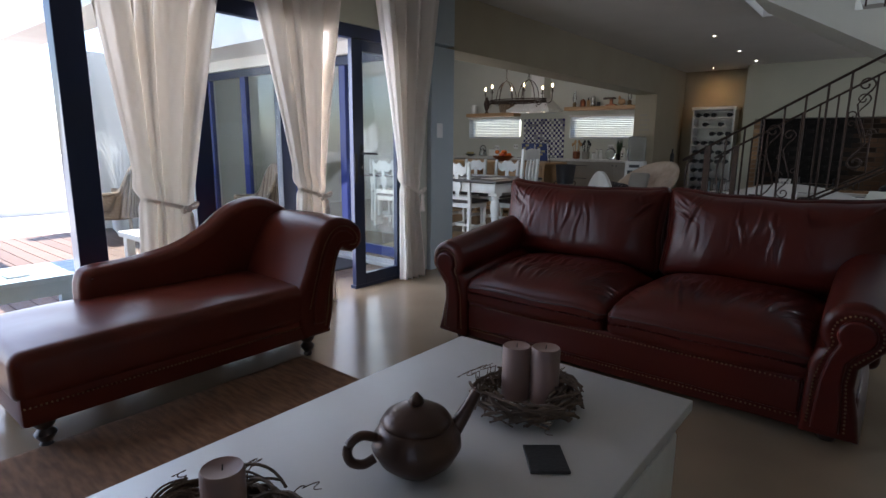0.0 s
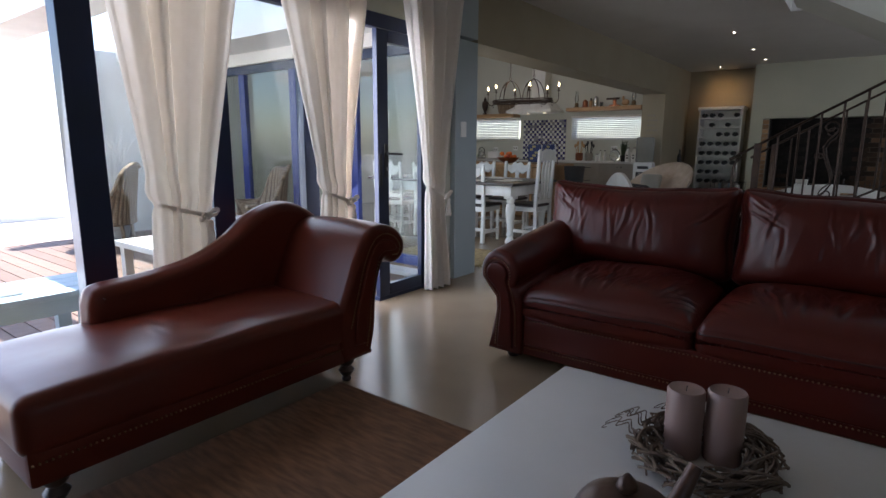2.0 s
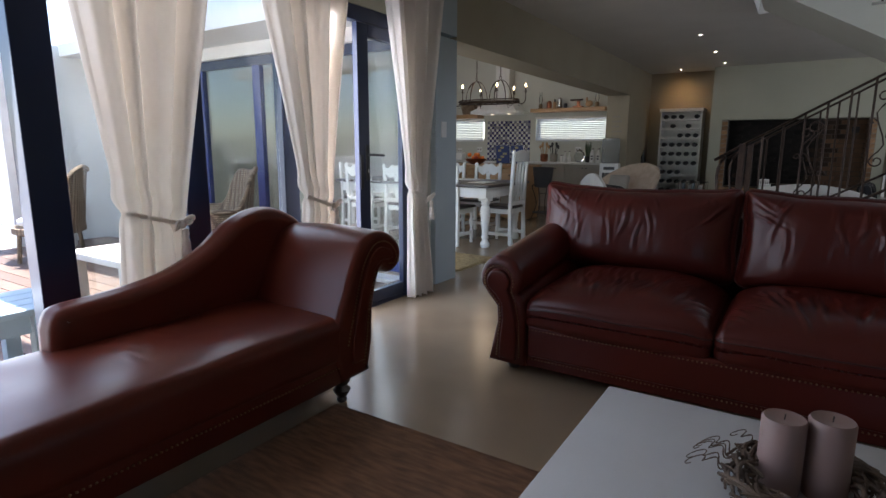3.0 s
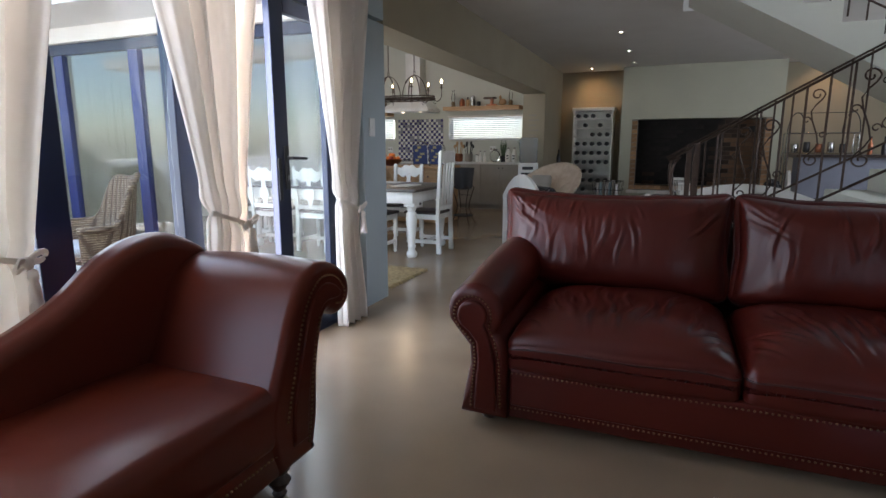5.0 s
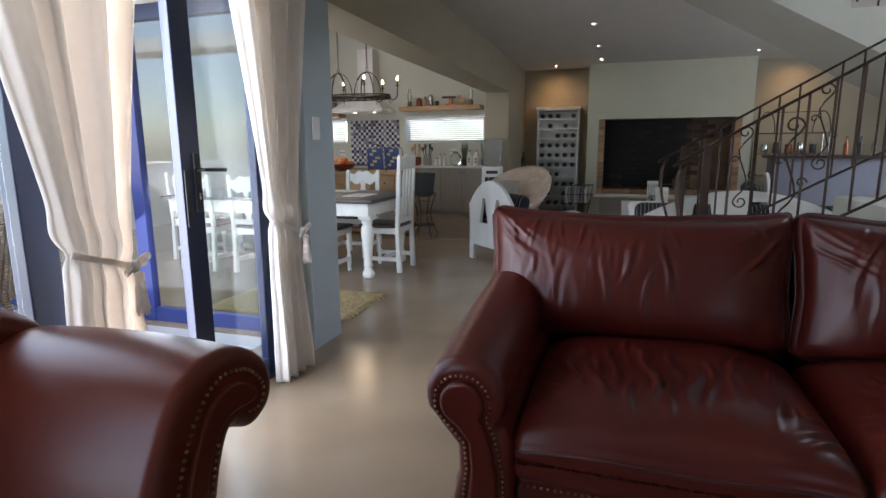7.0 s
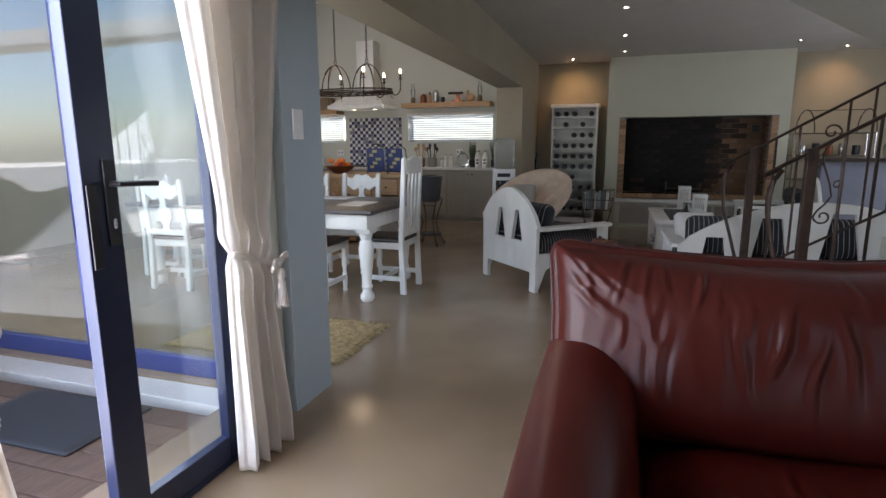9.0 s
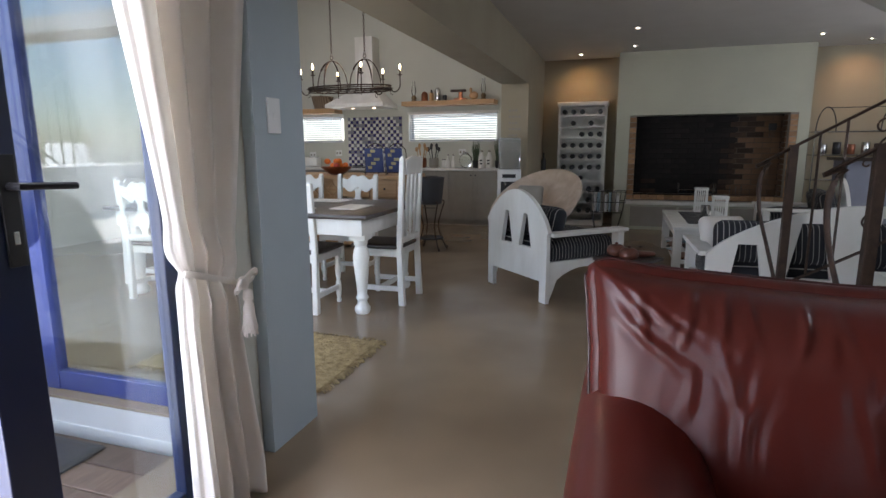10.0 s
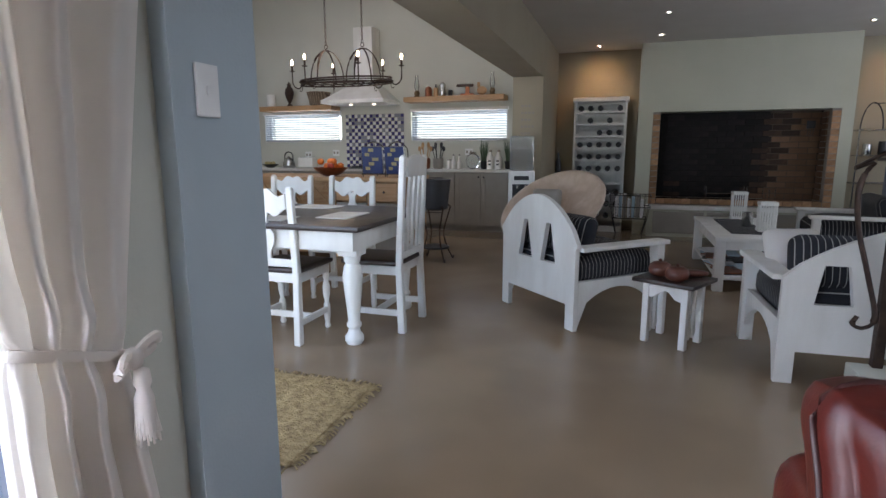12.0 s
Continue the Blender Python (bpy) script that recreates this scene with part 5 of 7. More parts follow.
def railing(name, y, x0, n, top0, slope, low_off, m0=0.0, scrolls=(), mirror=1):
    """A wrought-iron stair rail: newel, two sloping rails, uprights and scrolls."""
    th = thing(name, pose(0, y, 0), "brown wrought-iron stair railing with thin uprights and scrollwork", "railing", "stair railings")
    end = x0 + 0.125 * n
    rz = lambda x: top0 + slope * (x - x0)
    z = rz(x0)
    crook = smooth_curve([(x0 - 0.10, 0, z - 0.80), (x0 - 0.115, 0, z - 0.84), (x0 - 0.07, 0, z - 0.855), (x0 - 0.03, 0, z - 0.80), (x0 - 0.08, 0, z - 0.60), (x0 - 0.14, 0, z - 0.38), (x0 - 0.155, 0, z - 0.20), (x0 - 0.11, 0, z - 0.09), (x0 + 0.02, 0, rz(x0 + 0.02)), (end, 0, rz(end))], 6)
    part("handrail", tube(crook, 0.016, 8, flat=0.55), M_IRON, th, "", 60)
    part("bottom_rail", tube([(x0 + 0.02, 0, rz(x0) - low_off), (end, 0, rz(end) - low_off)], 0.010, 6), M_IRON, th, "", 60)
    part("newel_post", B(x0 - 0.022, x0 + 0.022, -0.022, 0.022, m0, rz(x0) + 0.01, 0.004), M_IRON, th)
    for i in range(1, n + 1):
        x = x0 + 0.125 * i
        if any(a < x < b for a, b in ((s - 0.06, s + 0.06) for s in scrolls)):
            continue
        part("upright", tube([(x, 0, rz(x) - low_off), (x, 0, rz(x))], 0.0075, 6), M_IRON, th, "", 60)
    for s in scrolls:
        zc = rz(s) - low_off / 2
        for a in (1, -1):
            pts = [(s + a * 0.05 * math.cos(t) * (1 - t / 9), 0, zc + a * (0.26 + 0.05 * math.sin(t) * (1 - t / 9))) for t in [i * 0.45 for i in range(16)]]
            pts = [(s, 0, zc), (s - a * 0.035, 0, zc + a * 0.13), (s + a * 0.03, 0, zc + a * 0.22)] + pts
            part("scroll", tube(smooth_curve(pts, 2), 0.006, 6), M_IRON, th, "curled iron scroll", 60)
            pts = [(s + a * 0.06 + 0.03 * math.cos(t) * (1 - t / 9), 0, zc - a * 0.06 + 0.03 * math.sin(t) * (1 - t / 9)) for t in [i * 0.5 for i in range(13)]]
            part("scroll", tube(pts, 0.005, 6), M_IRON, th, "curled iron scroll", 60)
    return th


railing("stair_railing", 6.36, 2.30, 18, 1.21, 0.585, 0.80, 0.17, (2.72, 3.22, 3.72, 4.2))
railing("stair_railing", 5.27, 2.32, 18, 1.21, 0.585, 0.80, 0.17, (2.76, 3.28, 3.78, 4.2))
th = thing("upper_railing", pose(0, 6.53, 0), "brown iron railing along the upper flight of stairs", "railing", "stair railings")
uz = lambda x: 1.50 + 0.586 * (4.51 - x) + 0.17
part("handrail", tube([(4.5, 0, uz(4.5) + 0.85), (2.3, 0, uz(2.3) + 0.85)], 0.015, 8), M_IRON, th, "", 60)
part("bottom_rail", tube([(4.5, 0, uz(4.5) + 0.09), (2.3, 0, uz(2.3) + 0.09)], 0.009, 6), M_IRON, th, "", 60)
for i in range(17):
    x = 2.35 + 0.13 * i
    part("upright", tube([(x, 0, uz(x) - 0.1), (x, 0, uz(x) + 0.85)], 0.0075, 6), M_IRON, th, "", 60)


# ---- fireplace surround, hearth cabinet ----
cab = thing("hearth_cabinet", pose(1.42, 11.50, 0), "low grey cabinet under a white hearth ledge below the fireplace", "cabinet")
part("ledge", B(0, 2.85, 0, 0.168, 0.375, 0.43, 0.006), M_WHITE, cab, "", 40)
part("body", B(0.02, 2.83, 0.03, 0.168, 0, 0.375), M_WALL, cab)
for k in range(4):
    d = part("door", B(0.10 + 0.68 * k, 0.74 + 0.68 * k, 0.012, 0.03, 0.05, 0.345, 0.004), M_GREYCAB, cab)
    part("knob", blob((0.022, 0.02, 0.022), 0.9, 0.9, 10, 8, m=pose(0.66 + 0.68 * k - (0.5 if k % 2 else 0), 0.003, 0.30)), M_BLACK, d, "", 180)
fs = thing("fire_grate", pose(2.45, 11.72, 0.43), "thin iron braai grid stand inside the sooty fireplace", "grate")
bm = bmesh.new()
for x in (-0.25, 0.25):
    tube([(x, 0.05, 0), (x, 0.05, 0.26)], 0.006, 5, bm)
    tube([(x, 0.25, 0), (x, 0.25, 0.26)], 0.006, 5, bm)
tube([(-0.25, 0.05, 0.16), (0.25, 0.05, 0.16)], 0.005, 5, bm)
for i in range(16):
    x = -0.24 + 0.032 * i
    tube([(x, 0.05, 0.14), (x, 0.25, 0.14)], 0.003, 4, bm)
part("grid", bm, M_CHROME, fs)
for x in (0.45, 0.53, 0.60):
    part("poker", tube([(x, 0.1, 0), (x, 0.1, 0.22)], 0.005, 5), M_CHROME, fs)
hk = thing("hanging_tools", pose(3.40, 11.69, 1.50), "small black braai tools hanging inside the fireplace", "fire tools")
part("plaque", B(-0.05, 0.05, 0.19, 0.21, -0.05, 0.05, 0.004), M_BLACK, hk)
for k in range(3):
    part("hook", tube([(-0.03 + 0.03 * k, 0.19, -0.05), (-0.04 + 0.03 * k, 0.18, -0.15)], 0.004, 5), M_BLACK, hk)


# ---- ceiling lights ----
first = None
for x, y in ((0.70, 11.66), (1.47, 11.14), (1.47, 9.93), (1.47, 8.47), (3.67, 11.05), (4.39, 11.66)):
    m = pose(x, y, CZ)
    if first is None:
        first = thing("downlight", m, "small round recessed ceiling downlight, lit", "downlight", "ceiling downlights")
        part("trim_ring", lathe([(0.0145, -0.001), (0.040, -0.001), (0.038, -0.006), (0.0145, -0.004)], 20, cap=False), M_CHROME, first, "", 50)
        part("lamp_face", lathe([(0.001, -0.002), (0.014, -0.002), (0.014, -0.0035), (0.001, -0.0035)], 20, cap=False), M_DOWN, first, "glowing warm lamp")
    else:
        copy_thing(first, m)
for x, y, e in ((0.70, 11.60, 2.4), (4.39, 11.60, 2)):
    d = bpy.data.lights.new("downlight_beam", "SPOT")
    d.energy, d.spot_size, d.spot_blend, d.color, d.shadow_soft_size = e, radians(100), 1.0, (1, 0.58, 0.25), 0.03
    new("downlight_beam", d).matrix_world = look((x, y, CZ - 0.03), (x, y + 0.5, 1.9))


# ---- kitchen ----
def cabinet(x0, x1, label, kind=0):
    th = thing("base_cabinet", pose(x0, 11.2, 0), label, "cabinet", "kitchen base cabinets")
    w = x1 - x0
    part("carcass", B(0.002, w - 0.002, 0.02, 0.598, 0.08, 0.868), M_GREYCAB, th)
    part("plinth", B(0.002, w - 0.002, 0.05, 0.09, 0, 0.078), M_GREYCAB, th)
    n = 2 if kind == 0 else 1
    for i in range(n):
        a, b = 0.005 + (w - 0.01) / n * i, (w - 0.01) / n * (i + 1)
        if kind == 1:
            for z0, z1 in ((0.10, 0.34), (0.35, 0.60), (0.61, 0.86)):
                d = part("drawer", B(a, b, 0.0, 0.019, z0, z1, 0.003), M_GREYCAB, th)
                part("handle", tube([(a + 0.18, 0, (z0 + z1) / 2 + .05), (a + 0.20, -0.025, (z0 + z1) / 2 + .05), (b - 0.20, -0.025, (z0 + z1) / 2 + .05), (b - 0.18, 0, (z0 + z1) / 2 + .05)], 0.006, 6), M_BLACK, d)
        else:
            d = part("door", B(a, b - 0.003, 0.006, 0.019, 0.10, 0.86, 0.002), M_GREYCAB, th)
            part("door_frame", prism([(a, 0.10), (b - 0.003, 0.10), (b - 0.003, 0.86), (a, 0.86)], 0.0, 0.0055, "y", holes=[[(a + 0.06, 0.16), (b - 0.063, 0.16), (b - 0.063, 0.80), (a + 0.06, 0.80)]]), M_GREYCAB, d)
            part("knob", blob((0.026, 0.026, 0.026), 0.9, 0.9, 10, 8, m=pose(b - 0.035 if i == 0 else a + 0.035, -0.012, 0.80)), M_BLACK, d, "", 180)


cabinet(-1.25, -0.45, "warm grey two-door kitchen base cabinet with black knobs")
cabinet(-2.00, -1.25, "warm grey kitchen drawer unit with dark cup handles", 1)
cabinet(-4.0, -3.3, "warm grey two-door kitchen base cabinet with black knobs")
cabinet(-4.9, -4.0, "warm grey two-door kitchen base cabinet with black knobs")
ov = thing("oven", pose(-3.28, 11.2, 0), "black and steel oven range under the cooker hood", "oven")
part("body", B(0.0, 1.26, 0.01, 0.598, 0.05, 0.868, 0.004), M_GREYCAB, ov)
part("oven_door", B(0.2, 1.06, -0.012, 0.01, 0.16, 0.72, 0.006), M_BLACK, ov)
part("handle", tube([(0.25, -0.05, 0.70), (1.01, -0.05, 0.70)], 0.01, 8), M_CHROME, ov)
wt = thing("worktop", pose(0, 0, 0), "pale stone kitchen worktop along the back wall", "worktop")
part("slab", B(-4.92, -0.44, 11.17, 11.798, 0.87, 0.908, 0.005), M_STONE, wt)
hob = thing("hob", pose(-2.8, 11.5, 0.908), "black gas hob with burner grates on the worktop", "hob")
part("plate", B(-0.35, 0.35, -0.24, 0.22, 0.0005, 0.012, 0.003), M_BLACK, hob)
for x in (-0.2, 0.2):
    part("burner_grate", tube([(x + 0.1 * math.cos(a), 0.1 * math.sin(a), 0.03) for a in [i * math.pi / 4 for i in range(8)]], 0.008, 5, closed=True), M_BLACK, hob)

hd = thing("cooker_hood", pose(-2.88, 11.798, 1.90), "off-white plastered cooker hood with a tall square flue", "cooker hood")
bm = bmesh.new()
lo = [(-0.51, -0.62, 0.06), (0.51, -0.62, 0.06), (0.51, 0, 0.06), (-0.51, 0, 0.06)]
hi = [(-0.20, -0.30, 0.30), (0.24, -0.30, 0.30), (0.24, 0, 0.30), (-0.20, 0, 0.30)]
v = [bm.verts.new(p) for p in lo + hi]
for i in range(4):
    bm.faces.new((v[i], v[(i + 1) % 4], v[4 + (i + 1) % 4], v[4 + i]))
bm.faces.new(v[:4][::-1])
bm.faces.new(v[4:])
part("canopy", bm, M_WHITE, hd)
part("rim", B(-0.53, 0.53, -0.64, 0, 0.0, 0.058, 0.005), M_WHITE, hd)
part("flue", B(-0.12, 0.20, -0.28, 0, 0.302, 1.16, 0.004), M_WHITE, hd)
for x in (-0.18, 0.22):
    part("hood_lamp", lathe([(0.001, -0.004), (0.03, -0.004), (0.03, -0.0005), (0.001, -0.0005)], 14, m=pose(x, -0.3, 0), cap=False), M_HOODLAMP, hd, "lit warm lamp")


def shelf(x0, x1, z0, z1):
    th = thing("floating_shelf", pose(x0, 11.5, z0), "thick honey pine floating shelf on the kitchen wall", "shelf", "kitchen shelves")
    part("board", B(0, x1 - x0, 0, 0.298, 0, z1 - z0, 0.006), M_OAK, th)


shelf(-2.17, -0.60, 1.915, 1.99)
shelf(-4.78, -3.42, 1.835, 1.915)


def blind(x0, x1):
    w = thing("window", pose(x0, 11.8, 1.34), "low strip window with a closed white venetian blind", "window")
    w["kind"] = "structure"
    W = x1 - x0
    part("window_frame", prism([(0, 0), (W, 0), (W, 0.46), (0, 0.46)], 0.10, 0.14, "y", holes=[[(0.04, 0.04), (W - 0.04, 0.04), (W - 0.04, 0.42), (0.04, 0.42)]]), M_WHITE, w)
    part("pane", B(0.04, W - 0.04, 0.118, 0.122, 0.04, 0.42), M_GLASS, w)
    b = thing("venetian_blind", pose(x0, 11.77, 1.33), "closed white venetian blind over a low kitchen window", "blind", "kitchen blinds")
    part("headrail", B(-0.02, W + 0.02, -0.02, 0.028, 0.46, 0.50, 0.004), M_WHITE, b)
    part("bottom_rail", B(0.0, W, -0.005, 0.02, 0.0, 0.015, 0.002), M_WHITE, b)
    sl = B(0.005, W - 0.005, -0.022, 0.022, -0.0012, 0.0012)
    bmesh.ops.transform(sl, matrix=pose(0, 0, 0, -38, 0, 0), verts=sl.verts[:])
    s0 = part("slat", sl, M_BLIND, b)
    s0.location = (0, 0.004, 0.03)
    for k in range(1, 12):
        s = s0.copy()
        scene.collection.objects.link(s)
        s.location = (0, 0.004, 0.03 + 0.0375 * k)
    for x in (0.18, W / 2, W - 0.18):
        part("cord", tube([(x, -0.02, 0.01), (x, -0.02, 0.46)], 0.0018, 4), M_WHITE, b)


blind(-2.14, -0.60)
blind(-4.88, -3.42)

isl = thing("kitchen_island", pose(-3.25, 8.85, 0), "pine kitchen island with a bottle lattice, drawers and wooden top", "kitchen island")
part("worktop", B(-0.03, 2.16, -0.03, 0.78, 0.855, 0.90, 0.006), M_OAK, isl)
part("carcass", B(0.0, 2.13, 0.16, 0.75, 0.0, 0.854), M_OAK, isl)
for x0, x1 in ((0, 0.05), (0.70, 0.75), (1.28, 1.33), (1.72, 1.76), (2.08, 2.13)):
    part("stile", B(x0, x1, 0, 0.158, 0, 0.854, 0.003), M_OAK, isl)
part("bottom_board", B(0.052, 2.078, 0.002, 0.158, 0.04, 0.08), M_OAK, isl)
for x0, x1 in ((0.05, 0.70), (0.75, 1.28)):
    w = x1 - x0
    for k in range(-3, 4):
        for s in (1, -1):
            a, b = [], []
            c = x0 + w / 2 + k * 0.17
            p0, p1 = (c - s * 0.36, 0.10), (c + s * 0.36, 0.82)
            t0, t1 = 0.0, 1.0
            dx = p1[0] - p0[0]
            ts = sorted(((x0 - p0[0]) / dx, (x1 - p0[0]) / dx))
            t0, t1 = max(0, ts[0]), min(1, ts[1])
            if t1 - t0 > 0.08:
                q0 = (p0[0] + dx * t0, 0.03 if s > 0 else 0.045, 0.10 + 0.72 * t0)
                q1 = (p0[0] + dx * t1, 0.03 if s > 0 else 0.045, 0.10 + 0.72 * t1)
                part("lattice_bar", tube([q0, q1], 0.010, 4), M_OAK, isl)
for x0, x1 in ((1.34, 1.71), (1.77, 2.07)):
    d = part("door", B(x0, x1, 0.0, 0.02, 0.10, 0.62, 0.004), M_GREYCAB, isl)
    part("knob", blob((0.025, 0.025, 0.025), 0.9, 0.9, 10, 8, m=pose(x1 - 0.04, -0.01, 0.55)), M_BLACK, d, "", 180)
    d = part("drawer", B(x0, x1, 0.0, 0.02, 0.64, 0.84, 0.004), M_OAK, isl)
    part("knob", blob((0.025, 0.025, 0.025), 0.9, 0.9, 10, 8, m=pose((x0 + x1) / 2, -0.01, 0.74)), M_BLACK, d, "", 180)

M_ORANGE = mat("orange peel", (0.75, 0.20, 0.02), (0.62, 0.13, 0.015), 0.45, 20, 0.2, 120)
M_REDFRUIT = mat("red fruit skin", (0.42, 0.04, 0.02), (0.30, 0.06, 0.02), 0.35, 15)
fb = thing("fruit_bowl", pose(-2.05, 9.0, 0.90), "wide red-brown bowl on the pine kitchen island", "bowl")
part("bowl", lathe([(0.06, 0), (0.11, 0.02), (0.17, 0.07), (0.20, 0.10), (0.19, 0.098), (0.15, 0.06), (0.05, 0.02)], 28), M_COPPER, fb, "", 60)
rnd = random.Random(3)
fr0 = {}
for i in range(11):
    a, r = i * 2.3, (0.0 if i == 10 else 0.055 + 0.055 * (i % 2))
    mt = M_REDFRUIT if i % 4 == 1 else M_ORANGE
    m = pose(-2.05 + r * math.cos(a), 9.0 + r * math.sin(a), 0.90 + (0.115 if i < 7 else 0.165))
    if mt not in fr0:
        fr0[mt] = thing("apple" if mt is M_REDFRUIT else "orange", m, "ripe red apple in the fruit bowl" if mt is M_REDFRUIT else "bright ripe orange in the fruit bowl", "fruit", "fruit in the bowl")
        part("fruit", blob((0.078, 0.078, 0.072), 0.95, 0.95, 16, 10), mt, fr0[mt], "", 180)
    else:
        copy_thing(fr0[mt], m)

M_COVER = mat("cobalt cookbook cover", (0.016, 0.035, 0.15), (0.014, 0.03, 0.12), 0.4, 12)
M_YELLOW = mat("yellow print", (0.55, 0.40, 0.12), (0.25, 0.28, 0.20), 0.5, 25)
for k, (x, r) in enumerate(((-1.52, 8), (-1.24, -6))):
    m = pose(x, 9.02, 0.90, 0, 0, r)
    s = thing("cookbook_stand", m, "arched verdigris wire cookbook stand on the kitchen island", "book stand", "book stands")
    bm = bmesh.new()
    tube(smooth_curve([(-0.13, 0, 0), (-0.13, 0, 0.26), (-0.10, 0, 0.33), (0, 0, 0.38), (0.10, 0, 0.33), (0.13, 0, 0.26), (0.13, 0, 0)], 5), 0.006, 6, bm)
    tube([(-0.13, 0, 0.03), (0.13, 0, 0.03), (0.13, -0.06, 0.03), (-0.13, -0.06, 0.03)], 0.005, 5, bm, True)
    tube([(0, 0.02, 0.36), (0, 0.12, 0)], 0.005, 5, bm)
    part("wire_frame", bm, M_IRON, s, "", 60)
    b = thing("cookbook", m @ pose(0, -0.03, 0.037, 8, 0, 0), "blue and yellow cookbook propped on a wire stand", "book", "cookbooks")
    part("cover", B(-0.115, 0.115, -0.012, 0.018, 0, 0.29, 0.002), M_COVER, b)
    part("pages", B(-0.110, 0.117, -0.008, 0.014, 0.004, 0.286), M_PATIO, b)
    for j in range(5):
        part("print_block", B(-0.08 + 0.04 * (j % 3), -0.03 + 0.05 * (j % 3), -0.014, -0.0125, 0.04 + 0.05 * j, 0.075 + 0.05 * j), M_YELLOW, b)


# small things on worktop and shelves
def jar(name, x, y, z, prof, material, label, cat, lid=None, group=""):
    th = thing(name, pose(x, y, z), label, cat, group)
    part("body", lathe(prof, 20), material, th, "", 50)
    if lid:
        part("lid", lathe(lid[0], 18), lid[1], th, "", 50)
    return th


def can(r, h):
    return [(r * 0.9, 0), (r, 0.01), (r, h - 0.01), (r * 0.9, h)]


WT = 0.9085
jar("kettle", -4.22, 11.45, WT, [(0.09, 0), (0.10, 0.02), (0.095, 0.09), (0.06, 0.15), (0.03, 0.17), (0.012, 0.19)], M_CHROME, "round steel whistling kettle on the worktop", "kettle")
th = [o for o in bpy.data.objects if o.name == "kettle"][0]
part("handle", tube(smooth_curve([(-0.08, 0, 0.12), (-0.07, 0, 0.22), (0, 0, 0.26), (0.07, 0, 0.22), (0.08, 0, 0.12)], 4), 0.01, 6), M_BLACK, th, "", 60)
ts = thing("toaster", pose(-3.87, 11.45, WT), "white two-slot toaster on the kitchen worktop", "toaster")
part("body", B(-0.14, 0.14, -0.08, 0.08, 0.01, 0.17, 0.025, seg=4), M_WHITE, ts, "", 60)
part("slot_plate", B(-0.11, 0.11, -0.04, 0.04, 0.1705, 0.174, 0.002), M_BLACK, ts)
for x, z in ((-4.05, 1.12), (-3.52, 1.15), (-1.20, 1.16)):
    s = thing("wall_socket", pose(x, 11.797, z), "white double wall socket above the worktop", "socket", "wall sockets")
    part("plate", B(-0.06, 0.06, -0.01, 0, -0.05, 0.05, 0.003), M_PATIO, s)
    for dx in (-0.03, 0.03):
        part("outlet", B(dx - 0.016, dx + 0.016, -0.012, -0.0105, -0.02, 0.02), M_GREYCAB, s)
gb = jar("green_fruit_bowl", -4.55, 11.4, WT, [(0.05, 0), (0.10, 0.03), (0.14, 0.06), (0.13, 0.058), (0.04, 0.01)], M_BLACK, "dark shallow bowl with green fruit on the worktop", "bowl")
for i in range(5):
    part("lemon", blob((0.07, 0.06, 0.06), 0.95, 0.95, 12, 8, m=pose(0.06 * math.cos(i * 1.3), 0.06 * math.sin(i * 1.3), 0.075)), M_YELLOW, gb, "", 180)
cr = jar("utensil_crock", -1.78, 11.40, WT, [(0.055, 0), (0.075, 0.02), (0.080, 0.13), (0.070, 0.16), (0.062, 0.155), (0.06, 0.02)], M_COPPER, "brown stoneware crock full of wooden spoons", "crock")
cr2 = jar("utensil_pot", -1.58, 11.42, WT, [(0.06, 0), (0.075, 0.02), (0.08, 0.16), (0.07, 0.158), (0.06, 0.02)], M_GREYCAB, "grey pottery jar holding dark kitchen tools", "crock")
for par, mt in ((cr, M_OAK), (cr2, M_BLACK)):
    for i in range(6):
        a = i * 1.1
        tip = (0.09 * math.cos(a), 0.05 * math.sin(a), 0.30 + 0.03 * (i % 3))
        u = part("utensil", tube([(0.02 * math.cos(a), 0.02 * math.sin(a), 0.03), tip], 0.006, 6), mt, par)
        part("spoon_head", blob((0.05, 0.018, 0.075), 0.9, 0.9, 12, 8, m=pose(*tip)), mt, u, "", 180)
for i, x in enumerate((-1.40, -1.33, -1.24)):
    jar("oil_bottle", x, 11.40, WT, [(0.03, 0), (0.033, 0.01), (0.033, 0.10), (0.013, 0.15), (0.013, 0.19), (0.016, 0.20)] if i else can(0.035, 0.13), M_WHITE, "small white cruet bottle on the worktop", "bottle", ([(0.017, 0.20), (0.012, 0.215)] if i else [(0.03, 0.13), (0.03, 0.14)], M_BLACK), "cruet bottles")
gl = thing("glass_cookie_jar", pose(-1.03, 11.40, WT + 0.12, 0, 0, 0), "round faceted glass jar lying tilted on the worktop", "jar")
part("globe", blob((0.21, 0.16, 0.23), 0.9, 0.9, 20, 14), M_CLEAR, gl, "", 20)
part("lid", lathe([(0.06, 0.112), (0.05, 0.125), (0.01, 0.14)], 16), M_CHROME, gl, "", 50)
gl.location.z = WT + 0.117
bm_leaf_pots = ((-0.87, 0), (-0.50, 1))
